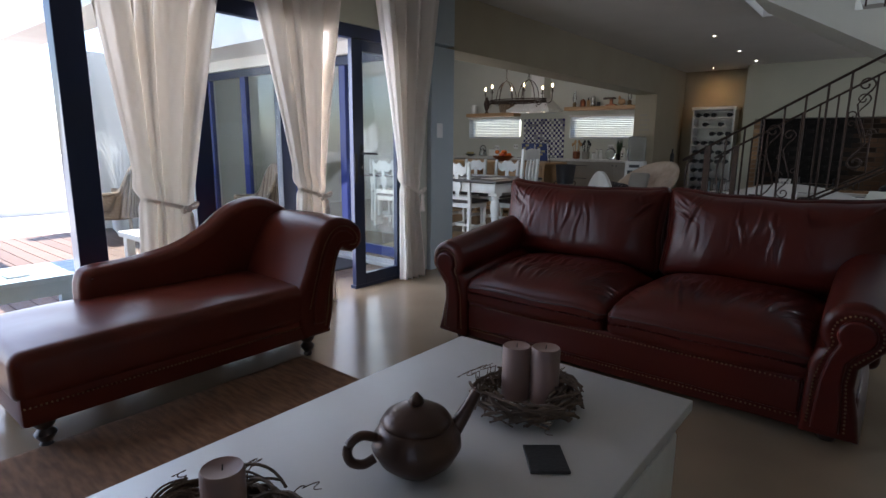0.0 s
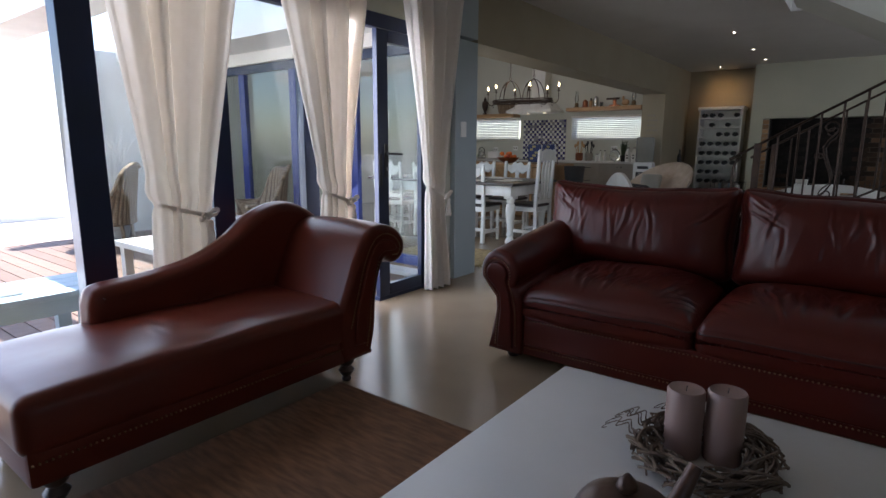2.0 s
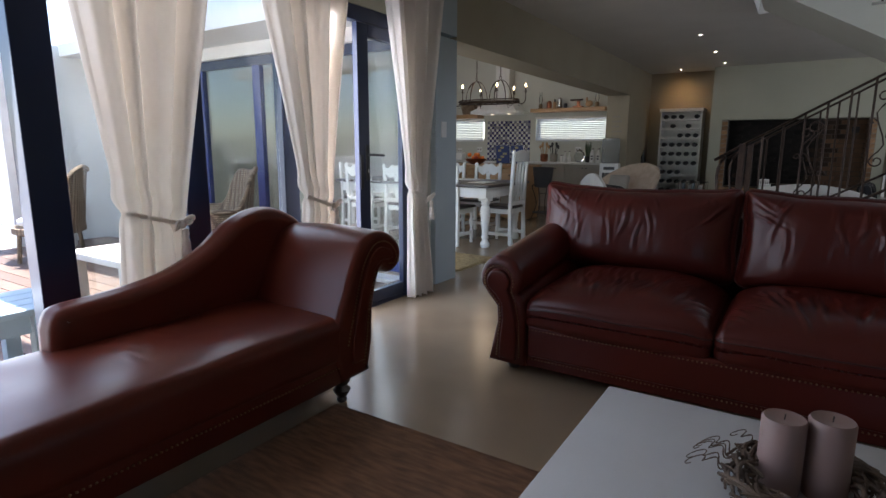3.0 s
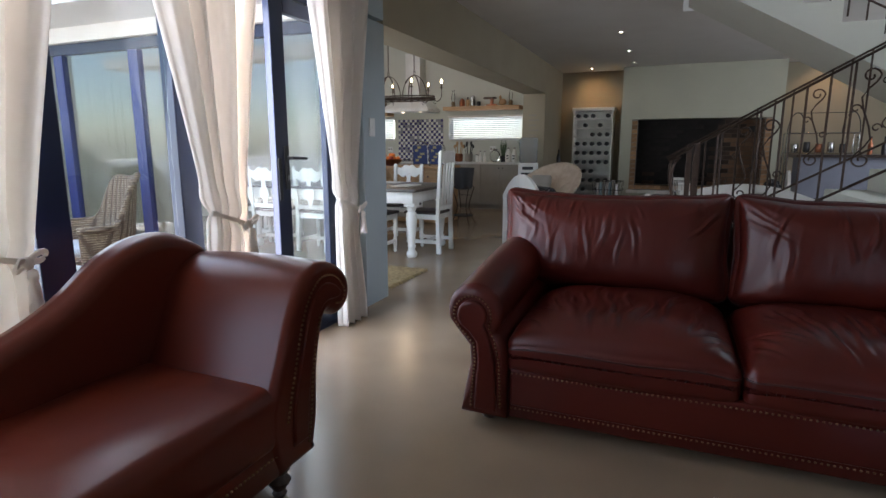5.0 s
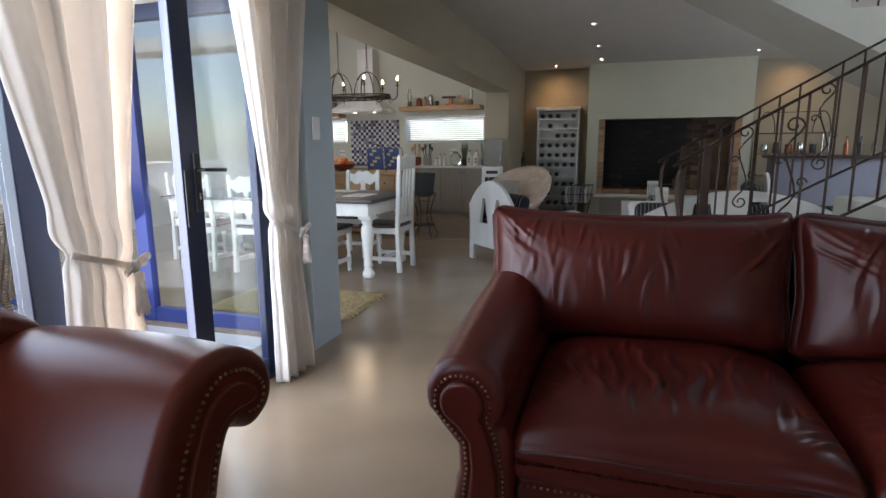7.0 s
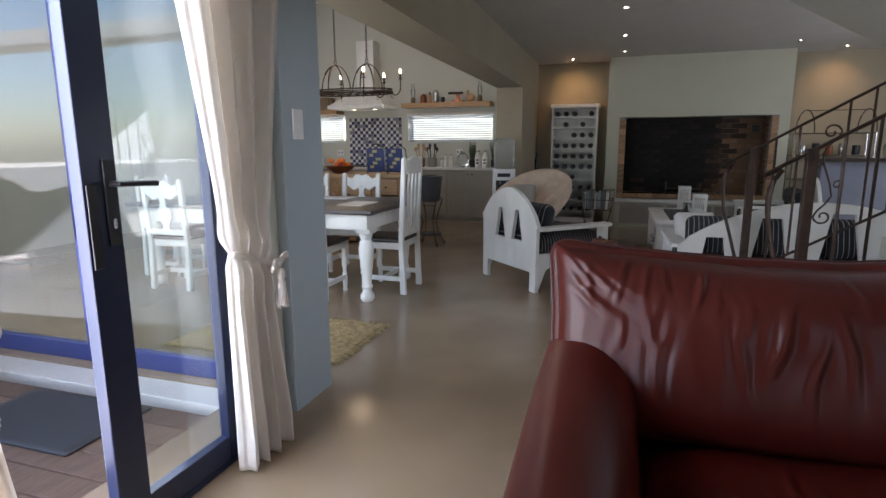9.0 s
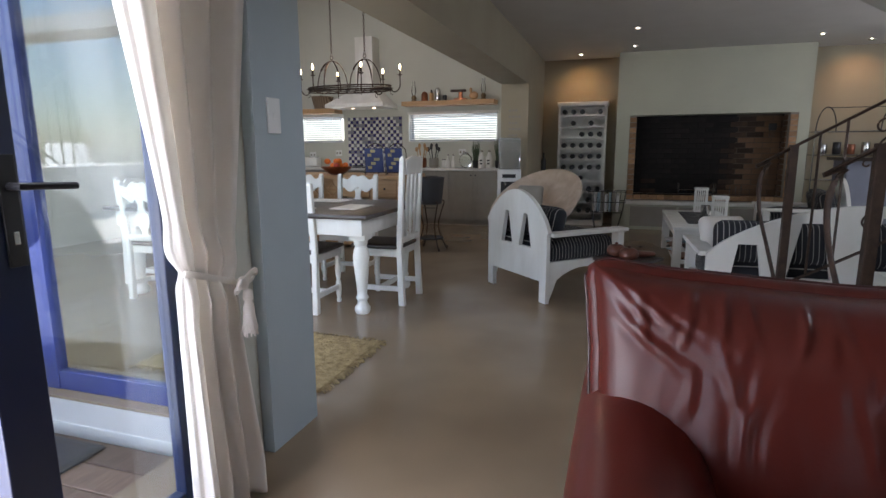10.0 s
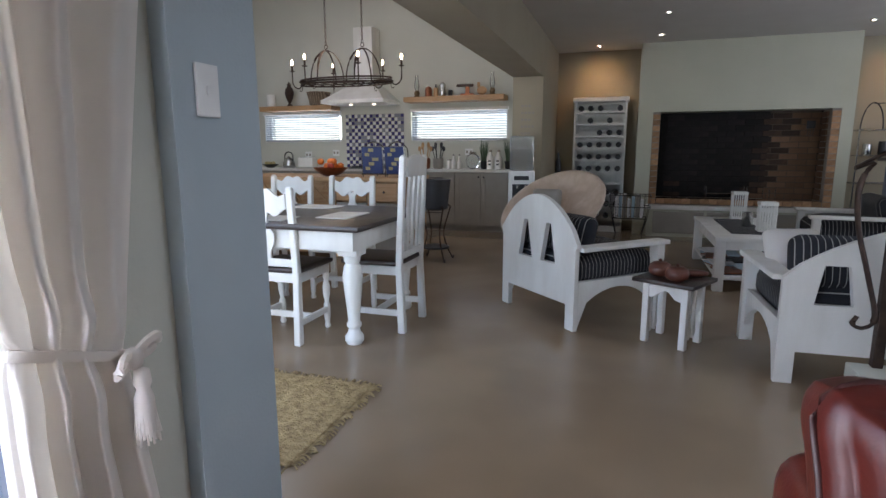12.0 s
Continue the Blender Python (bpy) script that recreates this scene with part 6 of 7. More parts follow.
for x, k in bm_leaf_pots:
    gp = jar("grass_plant", x, 11.42, WT, [(0.04, 0), (0.045, 0.01), (0.06, 0.12), (0.055, 0.12), (0.04, 0.10)], M_BLACK, "potted green grass plant in a black pot", "plant", None, "grass plants")
    bm = bmesh.new()
    rnd = random.Random(40 + k)
    for i in range(90):
        a, s, hh = rnd.uniform(0, 6.28), rnd.uniform(0.01, 0.05), rnd.uniform(0.18, 0.34)
        tube([(0.03 * math.cos(a), 0.03 * math.sin(a), 0.10), ((0.03 + s * 0.4) * math.cos(a), (0.03 + s * 0.4) * math.sin(a), 0.10 + hh * 0.6), ((0.03 + s) * math.cos(a), (0.03 + s) * math.sin(a), 0.10 + hh)], 0.0032, 4, bm, r1=0.0008)
    part("blade_tuft", bm, M_LEAF, gp, "", 60, "stuff")
for x in (-0.76, -0.64):
    st_ = jar("white_bottle", x, 11.38, WT, [(0.05, 0), (0.055, 0.01), (0.055, 0.17), (0.025, 0.22), (0.02, 0.25)], M_WHITE, "white ceramic swing-top bottle with dark lettering", "bottle", ([(0.022, 0.25), (0.024, 0.27), (0.01, 0.285)], M_GREYCAB), "ceramic bottles")
    for j in range(2):
        part("lettering", B(-0.02, 0.02, -0.0575, -0.0555, 0.06 + 0.05 * j, 0.085 + 0.05 * j), M_SLATE, st_)

SZ = 1.9905
for x in (-1.99, -0.80):
    ol = jar("oil_lamp", x, 11.62, SZ, [(0.045, 0), (0.05, 0.01), (0.035, 0.03), (0.045, 0.06), (0.035, 0.09), (0.025, 0.10)], M_BRASS, "old brass paraffin lamp with a tall glass chimney", "oil lamp", None, "oil lamps")
    part("chimney", lathe([(0.024, 0.10), (0.042, 0.16), (0.036, 0.22), (0.022, 0.28), (0.026, 0.33)], 18, cap=False), M_CLEAR, ol, "clear glass chimney", 60)
jar("copper_canister", -1.80, 11.62, SZ, can(0.055, 0.12), M_COPPER, "copper canister with a knobbed lid on the shelf", "canister", ([(0.05, 0.12), (0.04, 0.14), (0.01, 0.16)], M_COPPER))
jar("coffee_grinder", -1.68, 11.62, SZ, can(0.035, 0.13), M_OAK, "small wooden coffee grinder on the shelf", "grinder", ([(0.02, 0.13), (0.012, 0.17), (0.02, 0.18)], M_BLACK))
jar("tin", -1.57, 11.62, SZ, can(0.05, 0.18), M_CHROME, "tall steel tin on the pine shelf", "tin", ([(0.045, 0.18), (0.02, 0.21)], M_CHROME))
jar("small_tin", -1.45, 11.62, SZ, can(0.035, 0.09), M_BLACK, "small black tin on the pine shelf", "tin")
sc_ = thing("kitchen_scale", pose(-1.18, 11.62, SZ), "antique dark iron balance with a red-brown pan", "scale")
part("base", B(-0.10, 0.10, -0.05, 0.05, 0, 0.03, 0.005), M_COPPER, sc_)
part("column", B(-0.03, 0.03, -0.02, 0.02, 0.03, 0.13, 0.005), M_COPPER, sc_)
part("beam", B(-0.17, 0.09, -0.02, 0.02, 0.131, 0.17, 0.008), M_IRON, sc_)
hn = thing("carved_hen", pose(-0.96, 11.62, SZ), "small carved wooden hen on the pine shelf", "ornament")
hb = blob((0.15, 0.07, 0.12), 0.9, 0.9, 18, 12, m=pose(0, 0, 0.07))
blob((0.05, 0.04, 0.09), 0.9, 0.9, 12, 8, m=pose(-0.05, 0, 0.15), bm=hb)
part("figure", hb, M_OAK, hn, "", 180)
SL = 1.9155
jar("samovar", -4.26, 11.62, SL, [(0.04, 0), (0.05, 0.01), (0.02, 0.05), (0.06, 0.14), (0.075, 0.22), (0.06, 0.29), (0.03, 0.32), (0.035, 0.36)], M_IRON, "dark antique samovar on the pine shelf", "samovar", ([(0.02, 0.36), (0.008, 0.40)], M_IRON))
bk = jar("wicker_basket", -3.72, 11.64, SL, [(0.13, 0), (0.15, 0.02), (0.19, 0.20), (0.20, 0.21), (0.18, 0.20), (0.12, 0.02)], M_WICKER, "round brown wicker basket on the pine shelf", "basket")
jar("white_crock", -4.62, 11.62, SL, can(0.07, 0.2), M_WHITE, "white stoneware crock on the pine shelf", "crock")

wc = thing("water_cooler", pose(-0.11, 10.34, 0, 0, 0, 10), "white water cooler with a clear bottle and display", "water cooler")
part("body", B(-0.16, 0.16, -0.16, 0.16, 0, 0.93, 0.02, seg=3), M_PATIO, wc, "", 50)
part("recess", B(-0.11, 0.11, -0.163, -0.1605, 0.56, 0.77, 0.0), M_BLACK, wc)
part("display", B(-0.09, 0.09, -0.165, -0.161, 0.82, 0.87, 0.0), M_BLACK, wc)
for x in (-0.05, 0.05):
    part("tap", B(x - 0.012, x + 0.012, -0.19, -0.164, 0.72, 0.76, 0.003), M_CHROME, wc)
part("tank", lathe([(0.14, 0.932), (0.15, 0.95), (0.15, 1.18), (0.156, 1.19), (0.156, 1.21), (0.15, 1.22), (0.15, 1.34), (0.12, 1.36)], 28), M_PLASTIC, wc, "clear water bottle", 50)
bs = thing("iron_stool", pose(-0.80, 9.0, 0), "dark tub bar stool on curled wrought-iron legs", "bar stool")
part("tub_seat", lathe([(0.10, 0.555), (0.135, 0.57), (0.165, 0.86), (0.17, 0.88), (0.15, 0.87), (0.13, 0.66), (0.02, 0.65)], 28), M_CHARCOAL, bs, "", 60)
part("foot_shelf", lathe([(0.02, 0.14), (0.15, 0.14), (0.155, 0.15), (0.15, 0.16), (0.02, 0.16)], 24), M_CHARCOAL, bs, "", 50)
for i in range(4):
    a = math.pi / 4 + i * math.pi / 2
    pts = [(0.12, 0.57), (0.15, 0.60), (0.18, 0.585), (0.175, 0.55), (0.14, 0.45), (0.10, 0.30), (0.14, 0.15), (0.19, 0.05), (0.21, 0.012), (0.225, 0.02), (0.22, 0.04)]
    part("leg", tube(smooth_curve([(r * math.cos(a), r * math.sin(a), z) for r, z in pts], 3), 0.008, 6), M_IRON, bs, "", 60)
for i in range(5):
    ln = thing("wall_lettering", pose(-0.10, 10.549, 1.72 - 0.085 * i), "line of dark handwritten lettering on the cream wall end", "lettering", "lettering lines")
    for j in range(3 + i % 2):
        part("stroke", B(-0.07 + 0.045 * j, -0.04 + 0.045 * j, -0.0015, 0, 0, 0.028), M_GREYCAB, ln)
wb2 = jar("standing_bottle", 0.05 + 0.12, 10.9, 0, can(0.01, 0.02), M_BLACK, "dark wine bottle standing on a small dark shelf", "bottle")
bpy.data.objects.remove(wb2.children[0])
wb2.location = (0.24, 11.2, 0)
part("pedestal", lathe([(0.12, 0), (0.12, 0.02), (0.03, 0.05), (0.03, 0.80), (0.10, 0.83), (0.10, 0.85)], 20), M_IRON, wb2, "dark pedestal", 50)
part("bottle_body", lathe([(0.035, 0.851), (0.038, 0.86), (0.038, 1.03), (0.014, 1.09), (0.014, 1.15)], 18), M_BLACK, wb2, "", 50)

cl = thing("chandelier", pose(-2.04, 9.4, 1.98), "oval rusty iron chandelier with six lit candle bulbs", "chandelier")
EL = lambda a, k=1.0: (0.58 * k * math.cos(a), 0.24 * k * math.sin(a))
bm = bmesh.new()
for z in (-0.025, 0.025):
    tube([(*EL(i * 2 * math.pi / 48), z) for i in range(48)], 0.010, 6, bm, True)
tube([(*EL(i * 2 * math.pi / 48), 0) for i in range(48)], 0.028, 4, bm, True, flat=0.2)
for i in range(-4, 5):
    x = 0.12 * i
    y = 0.24 * math.sqrt(1 - (x / 0.58) ** 2)
    part("cross_bar", tube([(x, -y, -0.02), (x, y, -0.02)], 0.005, 5), M_IRON, cl)
part("ring", bm, M_IRON, cl, "", 60)
for cx in (-0.24, 0.23):
    for dy in (0,):
        pts = [(cx + 0.22 * math.cos(a), 0, 0.36 * math.sin(a)) for a in [math.pi * i / 20 for i in range(21)]]
        part("arch", tube(pts, 0.014, 6, flat=0.5), M_IRON, cl, "", 60)
        y = 0.22
        pts = [(cx, y * math.cos(a), 0.36 * math.sin(a)) for a in [math.pi * i / 20 for i in range(21)]]
        part("arch", tube(pts, 0.014, 6, flat=0.5), M_IRON, cl, "", 60)
    part("hook_ring", tube([(cx + 0.02 * math.cos(a), 0, 0.40 + 0.025 * math.sin(a)) for a in [i * math.pi / 5 for i in range(10)]], 0.006, 5, closed=True), M_IRON, cl)
    for k in range(36):
        z = 0.44 + 0.0385 * k
        r = [(0.011 * math.cos(a), 0, 0.026 * math.sin(a)) for a in [i * math.pi / 4 for i in range(8)]]
        lk = part("chain_link", tube(r, 0.0035, 4, closed=True), M_IRON, cl)
        lk.matrix_basis = pose(cx, 0, z, 0, 0, 90 * (k % 2))
for a in (0, math.radians(62), math.radians(118), math.pi, math.radians(242), math.radians(298)):
    x, y = EL(a)
    ox, oy = EL(a, 1.0)
    n = Vector((math.cos(a), math.sin(a) * 1.0, 0)).normalized()
    q = lambda o, z: (x + n.x * o, y + n.y * o, z)
    part("candle_arm", tube(smooth_curve([q(0.0, 0.0), q(0.03, -0.05), q(0.08, -0.05), q(0.125, 0.0), q(0.13, 0.08), q(0.13, 0.14)], 4), 0.008, 6), M_IRON, cl, "", 60)
    s = part("candle_sleeve", lathe([(0.02, 0.14), (0.035, 0.15), (0.012, 0.155), (0.012, 0.215)], 14, m=pose(*q(0.13, 0))), M_IRON, cl, "", 50)
    part("bulb", lathe([(0.008, 0.215), (0.013, 0.232), (0.014, 0.246), (0.008, 0.268), (0.002, 0.280)], 14, m=pose(*q(0.13, 0))), M_BULB, s, "glowing candle bulb", 60)
    for s_ in (0.5,):
        part("hook", tube([q(0, -0.03), q(0.0, -0.08), q(0.02, -0.095), q(0.035, -0.08)], 0.004, 5), M_IRON, cl)

# mosaic splashback
M_T = [mat("deep violet tile", (0.05, 0.045, 0.16), None, 0.2, 10), mat("white tile", (0.7, 0.7, 0.68), None, 0.2, 10), mat("grey tile", (0.24, 0.25, 0.30), None, 0.2, 10)]
ms = thing("mosaic_splashback", pose(-3.32, 11.799, 0.91), "violet, grey and white checked mosaic splashback tiles", "splashback")
part("grout", B(0, 1.04, -0.006, 0, 0, 0.86), M_MORTAR, ms)
tm = {}
rnd = random.Random(21)
for i in range(19):
    for j in range(15):
        k = (1 if rnd.random() < 0.85 else 2) if (i + j) % 2 else rnd.choice((0, 0, 0, 0, 2))
        if k not in tm:
            tm[k] = part("tile", B(0.003, 0.051, -0.011, -0.0062, 0.004, 0.053), M_T[k], ms)
            tm[k].location = (0.0547 * i, 0, 0.0573 * j)
        else:
            o = tm[k].copy()
            scene.collection.objects.link(o)
            o.location = (0.0547 * i, 0, 0.0573 * j)


# ---- right end: bar counter, wire shelf ----
bar = thing("bar_counter", pose(3.85, 10.3, 0), "blue-grey painted bar counter with a dark wooden top", "bar counter")
part("top", B(-0.05, 2.25, -0.08, 0.55, 1.05, 1.09, 0.006), M_DARKWOOD, bar)
part("front_panel", B(0, 2.25, 0, 0.45, 0, 1.05, 0.004), mat("blue-grey bar paint", (0.19, 0.20, 0.25), None, 0.6, 5), bar)
for i in range(6):
    jar("spirit_bottle", 4.55 + 0.16 * i, 10.45, 1.09, [(0.028, 0), (0.031, 0.01), (0.031, 0.14), (0.012, 0.18), (0.012, 0.23)], (M_CLEAR, M_COPPER, M_BLACK, M_CLEAR)[i % 4], "glass spirit bottle standing on the dark bar top", "bottle", ([(0.013, 0.23), (0.013, 0.25)], M_BLACK), "bottles on the bar")
et = thing("wire_etagere", pose(3.90, 11.75, 0), "grey steel and wire shelf rack with an arched top", "shelf rack")
for x in (0, 1.0):
    for y in (0, 0.3):
        part("upright", tube([(x, y, 0), (x, y, 1.43)], 0.010, 6), M_CHROME, et)
for z in (0.4, 0.75, 1.10, 1.42):
    bm = bmesh.new()
    tube([(0, 0, z), (1, 0, z), (1, 0.3, z), (0, 0.3, z)], 0.008, 5, bm, True)
    for k in range(1, 25):
        tube([(k * 0.04, 0, z), (k * 0.04, 0.3, z)], 0.003, 4, bm)
    part("wire_shelf", bm, M_CHROME, et)
part("arch", tube([(0.12 + 0.12 * math.cos(a), 0, 1.43 + 0.32 * math.sin(a)) for a in [math.pi * i / 16 for i in range(17)]], 0.008, 6), M_BLACK, et)
part("arch", tube([(0.88 + 0.12 * math.cos(a), 0, 1.43 + 0.32 * math.sin(a)) for a in [math.pi * i / 16 for i in range(17)]], 0.008, 6), M_BLACK, et)
part("top_bar", tube([(0.12, 0, 1.74), (0.88, 0, 1.74)], 0.006, 6), M_BLACK, et)
for i in range(5):
    jar("glass_jar", 4.05 + 0.17 * i, 11.9, 1.108, can(0.05, 0.14 + 0.03 * (i % 2)), (M_CHROME, M_BLACK, M_COPPER)[i % 3], "small storage jar on the wire shelf rack", "jar", None, "jars on the rack")


# ---- patio outside ----
structure("ground", B(-60, -0.282, -60, 4.6, -0.40, -0.18), mat("pale sand", (0.66, 0.62, 0.55), (0.55, 0.51, 0.45), 0.9, 0.8, 0.3, 9), "pale sandy ground outside")
structure("ground", B(-60, -5.602, 4.6, 60, -0.40, -0.18), bpy.data.materials["pale sand"], "pale sandy ground outside")
structure("ground", B(-5.6, 60, 12.402, 60, -0.40, -0.18), bpy.data.materials["pale sand"], "pale sandy ground outside")
structure("ground", B(XI, 60, -60, -3.402, -0.40, -0.18), bpy.data.materials["pale sand"], "pale sandy ground outside")
structure("patio_wall", B(-5.4, -5.2, 3.3, 4.6, -0.18, 2.40), M_PATIO, "white rendered patio end wall")
bm = B(-5.4, -0.282, 4.0, 4.6, 2.28, 2.42)
box(bm, -5.4, -0.282, 2.3, 2.7, 2.28, 2.42)
structure("patio_ceiling", bm, M_PATIO, "white patio ceiling with an open skylight strip")
structure("boundary_wall", B(-9.2, -9.0, -8, 4.6, -0.18, 0.9), M_PATIO, "low white garden wall")
pd = thing("patio_doors", pose(0, 4.69, 0), "royal blue framed folding glass doors of the dining room", "door")
pd["kind"] = "structure"
for x0, x1 in ((-4.30, -4.20), (-3.42, -3.30), (-2.42, -2.30), (-1.42, -1.32), (-0.14, -0.054)):
    part("stile", B(x0, x1, -0.03, 0.03, 0, 2.05, 0.004), M_ROYAL, pd)
part("head_rail", B(-4.30, -0.054, -0.03, 0.03, 2.052, 2.15, 0.004), M_NAVY, pd)
for x0, x1 in ((-4.20, -3.42), (-3.30, -2.42), (-2.30, -1.42), (-1.32, -0.14)):
    part("bottom_rail", B(x0, x1, -0.025, 0.025, 0, 0.10, 0.004), M_ROYAL, pd)
    part("pane", B(x0, x1, -0.003, 0.003, 0.10, 2.05), M_GLASS, pd)
structure("doorstep", B(-4.5, -0.052, 4.42, 4.598, -0.08, -0.01, 0.006), M_STONE, "pale concrete door sill")


def wicker_chair(m):
    th = thing("wicker_armchair", m, "washed natural wicker armchair with a white seat pad", "armchair", "wicker armchairs")
    bm = bmesh.new()
    n, k = 40, 14
    rows = []
    for j in range(k + 1):
        row = []
        for i in range(n + 1):
            a = math.radians(-20 + 220 * i / n)
            bk = 1 / (1 + math.exp(-14 * (math.sin(a) - 0.62)))
            top = 0.60 + 0.38 * bk + 0.02 * math.sin(a * 6) * bk
            r = 0.34 + 0.03 * j / k + 0.05 * bk * j / k
            z = 0.30 + (top - 0.30) * j / k
            row.append(bm.verts.new((r * math.cos(a), r * math.sin(a) * 0.95, z + 0.0)))
        rows.append(row)
    for a, b in zip(rows, rows[1:]):
        for i in range(n):
            bm.faces.new((a[i], a[i + 1], b[i + 1], b[i]))
    sh = part("backrest", bm, M_WICKER, th, "woven wicker back and arms", 180)
    md = sh.modifiers.new("thickness", "SOLIDIFY")
    md.thickness = 0.03
    pts = []
    for i in range(n + 1):
        a = math.radians(-20 + 220 * i / n)
        bk = 1 / (1 + math.exp(-14 * (math.sin(a) - 0.62)))
        pts.append(((0.37 + 0.05 * bk) * math.cos(a), (0.37 + 0.05 * bk) * math.sin(a) * 0.95, 0.60 + 0.38 * bk + 0.02 * math.sin(a * 6) * bk))
    part("rolled_rim", tube(pts, 0.026, 8), M_WICKER, th, "", 180)
    part("seat", lathe([(0.30, 0.28), (0.34, 0.30), (0.34, 0.36), (0.30, 0.38)], 28), M_WICKER, th, "", 60)
    part("seat_pad", blob((0.58, 0.56, 0.09), 0.5, 0.8, 28, 10, m=pose(0, 0, 0.42)), M_PATIO, th, "white cotton pad", 180)
    for sx in (-0.24, 0.24):
        for sy in (-0.22, 0.22):
            part("leg", tube([(sx, sy, 0.29), (sx * 1.1, sy * 1.1, 0)], 0.022, 8), M_WICKER, th, "", 60)
    return th


w1 = wicker_chair(pose(-2.2, 3.95, -0.03, 0, 0, -25))
copy_thing(w1, pose(-4.15, 3.25, -0.03, 0, 0, -35))
tb = thing("patio_table", pose(-1.95, 2.45, -0.028), "low white painted patio table with folded cloths", "table")
part("tabletop", B(0, 0.80, 0, 0.95, 0.38, 0.43, 0.006), M_WHITE, tb)
for x in (0.03, 0.70):
    for y in (0.03, 0.85):
        part("leg", B(x, x + 0.07, y, y + 0.07, 0, 0.38, 0.003), M_WHITE, tb)
mg = thing("folded_cloth", pose(-1.55, 2.95, 0.402, 0, 0, 20), "blue and white folded cloth on the patio table", "cloth")
part("cloth", pad((0.42, 0.26, 0.03), 0.012, 0.006, 10, None, pose(0, 0, 0.016)), M_STRIPEY, mg, "", 180)
bn = thing("blue_bench", pose(-0.85, 0.55, -0.028), "light blue painted slatted bench outside on the deck", "bench")
for k in range(4):
    part("seat_slat", B(0.125 * k, 0.125 * k + 0.115, 0, 1.25, 0.40, 0.435, 0.005), M_SKYBLUE, bn)
for y in (0.08, 1.08):
    for x in (0.02, 0.40):
        part("leg", B(x, x + 0.07, y, y + 0.07, 0, 0.40, 0.004), M_SKYBLUE, bn)
part("apron", B(0.44, 0.465, 0.16, 1.07, 0.31, 0.398, 0.003), M_SKYBLUE, bn)
for k in range(3):
    cv = thing("folded_towel", pose(-0.55 - 0.02 * k, 1.35 - 0.22 * k, 0.407, 0, 0, 20 * k), "small white folded towel on the blue bench", "towel", "towels on the bench")
    part("cloth", pad((0.16, 0.12, 0.02), 0.009, 0.004, 8, None, pose(0, 0, 0.011)), M_PATIO, cv, "", 180)
pt = thing("branch_vase", pose(-4.65, 3.55, -0.028), "white painted dry branches in a tall pot", "vase")
part("pot", lathe([(0.12, 0), (0.16, 0.05), (0.18, 0.35), (0.13, 0.50), (0.14, 0.52), (0.11, 0.50)], 24), M_PATIO, pt, "", 60)
rnd = random.Random(17)
bm = bmesh.new()
for i in range(60):
    a, s, hh = rnd.uniform(0, 6.28), rnd.uniform(0.08, 0.42), rnd.uniform(0.55, 1.0)
    b0 = Vector((0.05 * math.cos(a), 0.05 * math.sin(a), 0.48))
    b1 = Vector((s * 0.5 * math.cos(a), s * 0.5 * math.sin(a), 0.48 + hh * 0.6))
    b2 = Vector((s * math.cos(a + 0.2), s * math.sin(a + 0.2), 0.48 + hh))
    tube([b0, b1, b2], 0.006, 4, bm, r1=0.002)
    for q in range(2):
        c = b1.lerp(b2, rnd.uniform(0.1, 0.7))
        tube([c, c + Vector((rnd.uniform(-0.1, 0.1), rnd.uniform(-0.1, 0.1), rnd.uniform(0.05, 0.18)))], 0.004, 4, bm, r1=0.0015)
part("branches", bm, M_PATIO, pt, "", 60, "stuff")
gp = thing("patio_plant", pose(-3.95, 4.22, -0.028), "leafy green potted plant beside the blue doors", "plant")
part("pot", lathe([(0.10, 0), (0.15, 0.22), (0.16, 0.24), (0.13, 0.22)], 20), M_PATIO, gp, "", 60)
bm = bmesh.new()
for i in range(420):
    a, r, z = rnd.uniform(0, 6.28), 0.26 * math.sqrt(rnd.random()), rnd.uniform(0.3, 1.25)
    r *= 1 - abs(z - 0.75) * 0.9
    c = Vector((r * math.cos(a), r * math.sin(a), z))
    d = Vector((rnd.uniform(-1, 1), rnd.uniform(-1, 1), rnd.uniform(-0.6, 0.6))).normalized()
    s = d.cross(Vector((0, 0, 1))).normalized() * 0.02
    vs = [bm.verts.new(p) for p in (c - d * 0.03, c + s, c + d * 0.045, c - s)]
    bm.faces.new(vs)
for i in range(12):
    a = i * 0.55
    tube([(0, 0, 0.2), (0.1 * math.cos(a), 0.1 * math.sin(a), 0.7), (0.16 * math.cos(a), 0.16 * math.sin(a), 1.15)], 0.006, 4, bm)
part("foliage", bm, M_LEAF, gp, "", None, "stuff")
dm = thing("door_mat", pose(-1.0, 4.1, -0.028), "dark grey ribbed door mat on the deck", "mat")
part("mat", pad((0.75, 0.45, 0.014), 0.006, 0.0, 16, None, pose(0, 0, 0.008)), M_CHARCOAL, dm, "", 180)

glowlamp = bpy.data.lights.new("chandelier_glow", "POINT")
glowlamp.energy, glowlamp.color, glowlamp.shadow_soft_size = 2, (1, 0.75, 0.45), 0.15
new("chandelier_glow", glowlamp).location = (-2.04, 9.4, 2.42)


# ---- pieces: bricks and boards ----
def pieces(name, base, parent, material, spots):
    """Copies of one small mesh at the given places."""
    ob = None
    for loc in spots:
        if ob is None:
            ob = part(name, base, material, parent)
        else:
            ob = ob.copy()
            scene.collection.objects.link(ob)
        ob.location = loc


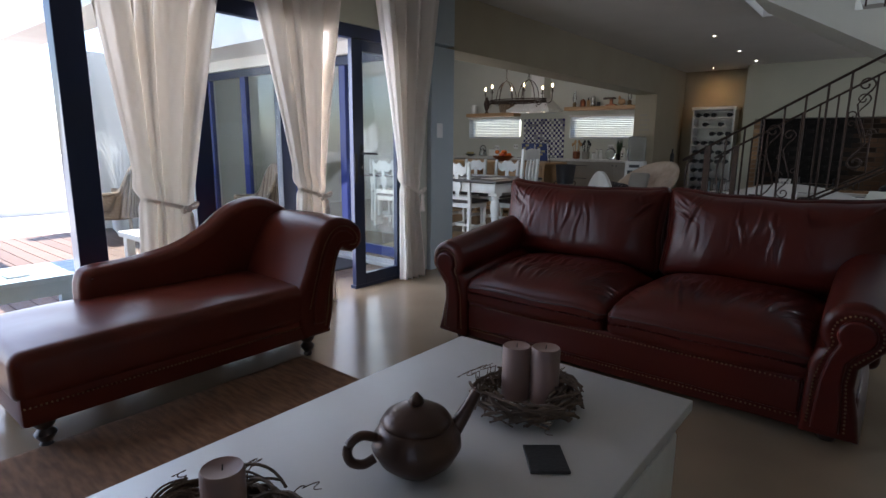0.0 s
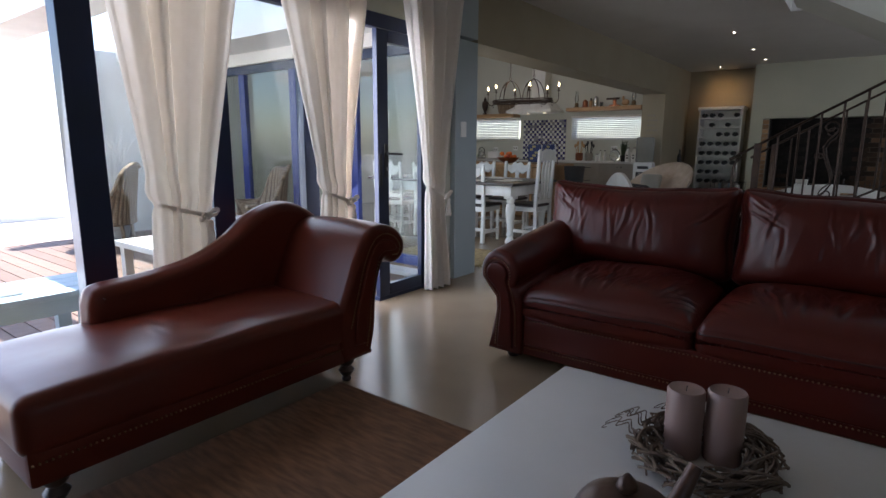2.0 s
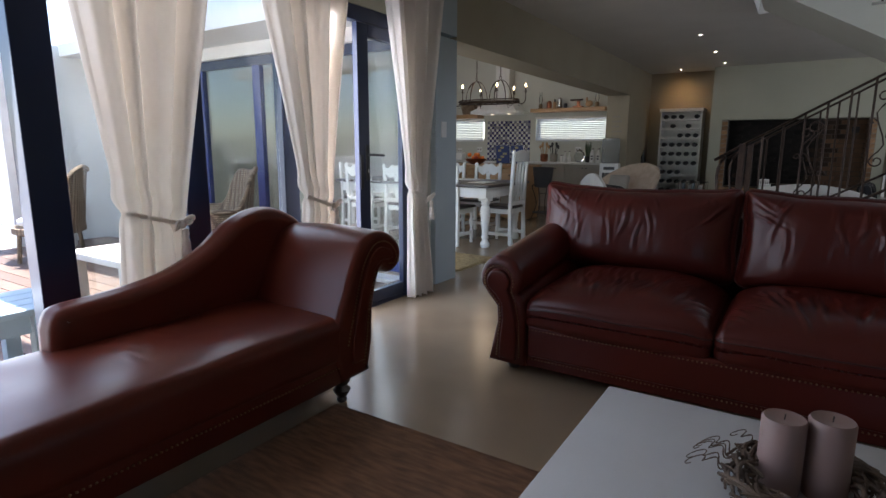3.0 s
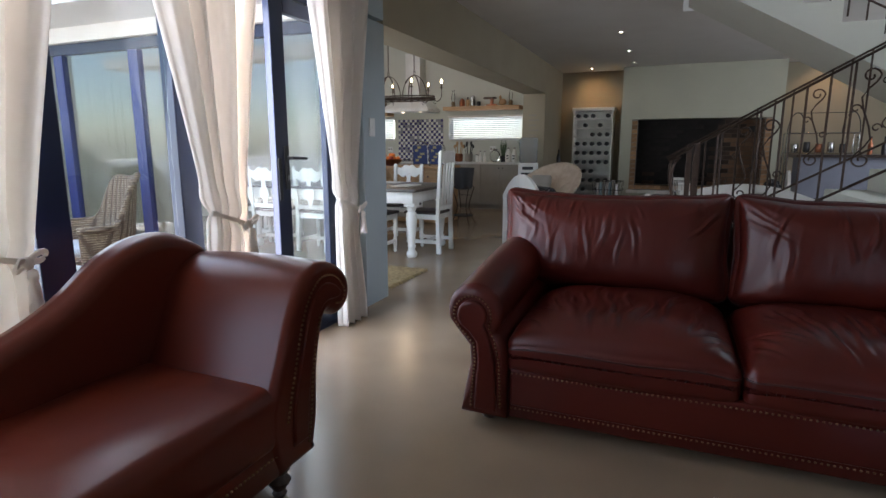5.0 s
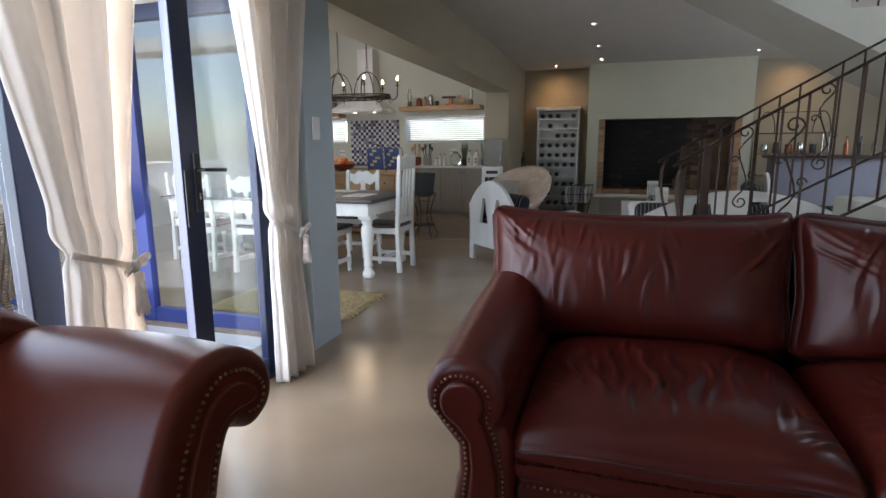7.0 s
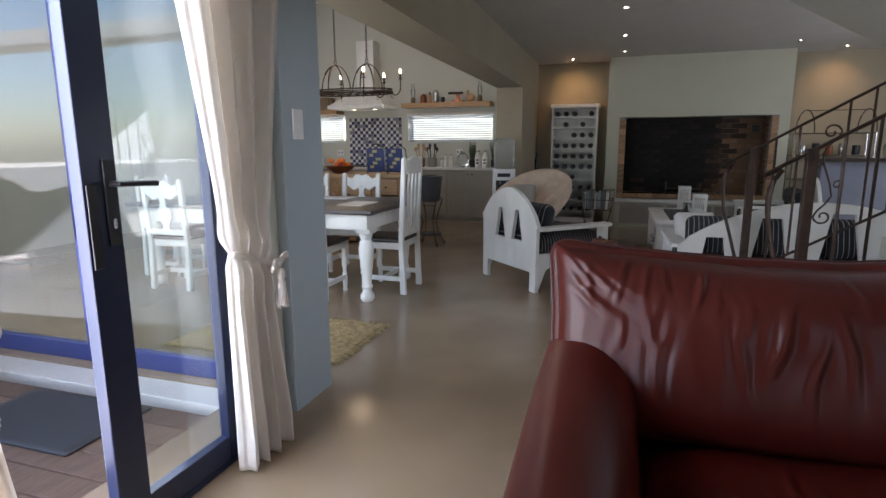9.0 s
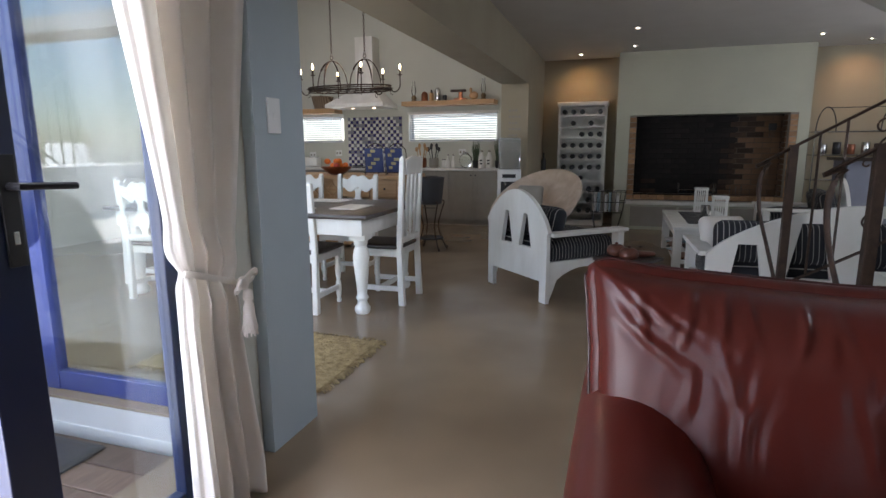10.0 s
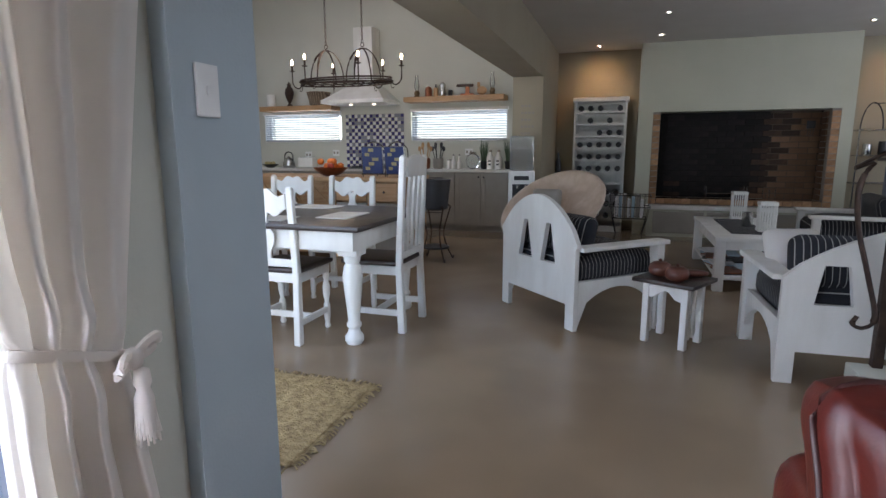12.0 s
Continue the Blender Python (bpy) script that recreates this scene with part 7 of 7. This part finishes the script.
# soot plus painted shade: these two carry the darker left and middle
M_DARKBRICK = random_tint(mat("sooty brick, shaded side", (0.020, 0.016, 0.014), (0.008, 0.007, 0.007), 0.95, 8, 0.4, 90), 0.6, 1.3)
M_MIDBRICK = random_tint(mat("half-sooty, half-lit brick", (0.085, 0.048, 0.028), (0.03, 0.02, 0.014), 0.92, 5, 0.4, 90), 0.5, 1.2)
ZB, ROW = 0.04, 0.0768
rnd = random.Random(2)
lit, mid, sooty = [], [], []
for r in range(16):
    for c in range(10):
        x = 0.10 + 0.221 * c - (0.11 if r % 2 else 0)
        if x < 0.0 or x + 0.21 > 2.21:
            continue
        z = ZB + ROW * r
        # d sorts bricks left to right; the brighter right end is painted in
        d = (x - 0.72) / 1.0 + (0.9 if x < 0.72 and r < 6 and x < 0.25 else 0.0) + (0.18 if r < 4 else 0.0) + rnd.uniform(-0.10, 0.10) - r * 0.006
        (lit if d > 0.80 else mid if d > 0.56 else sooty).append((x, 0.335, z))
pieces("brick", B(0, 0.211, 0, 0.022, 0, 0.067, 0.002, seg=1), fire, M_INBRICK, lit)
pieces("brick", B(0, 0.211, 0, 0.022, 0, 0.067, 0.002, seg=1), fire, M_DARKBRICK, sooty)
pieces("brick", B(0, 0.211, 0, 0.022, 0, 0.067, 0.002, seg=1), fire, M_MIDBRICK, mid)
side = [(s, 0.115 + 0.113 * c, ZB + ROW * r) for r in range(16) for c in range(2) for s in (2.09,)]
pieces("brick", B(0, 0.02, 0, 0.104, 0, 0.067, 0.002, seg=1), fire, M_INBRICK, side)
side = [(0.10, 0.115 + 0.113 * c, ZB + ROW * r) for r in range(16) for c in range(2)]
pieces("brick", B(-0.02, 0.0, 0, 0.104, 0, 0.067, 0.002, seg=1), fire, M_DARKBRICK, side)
cols = [(x, -0.004, ZB + ROW * r) for r in range(16) for x in (0.004, 2.112)]
pieces("brick", B(0, 0.092, 0, 0.108, 0, 0.067, 0.003, seg=1), fire, M_BRICK, cols)
pieces("brick", B(0, 0.104, 0, 0.10, 0, 0.067, 0.003, seg=1), fire, M_BRICK, [(0.106 + 0.1115 * c, -0.004, ZB + 0.002) for c in range(18)])
# lighter mortar colour behind the bricks painted as lit
part("mortar", B(1.50, 2.09, 0.3445, 0.352, 0.03, 1.286), mat("smoked mortar, lit side", (0.10, 0.075, 0.055), None, 0.95, 30, 0.4, 120), fire)
part("mortar", B(0.0, 0.098, 0.008, 0.112, 0.03, 1.286), M_MORTAR, fire)
part("mortar", B(2.11, 2.21, 0.008, 0.112, 0.03, 1.286), M_MORTAR, fire)
part("mortar", B(2.112, 2.21, 0.114, 0.358, 0.03, 1.286), M_MORTAR, fire)
part("mortar", B(0.0, 0.078, 0.114, 0.358, 0.03, 1.286), M_MORTAR, fire)

deck = thing("deck", pose(-5.2, -1.6, 0), "weathered brown timber deck boards outside the glass doors", "deck")
deck["kind"] = "structure"
part("joist_bed", B(0, 4.917, 0, 6.0, -0.16, -0.06), M_BLACK, deck)
pieces("board", B(0, 2.45, 0, 0.136, -0.055, -0.028, 0.003, seg=1), deck, M_DECK, [(2.46 * k, 0.142 * j, 0) for j in range(42) for k in range(2)])
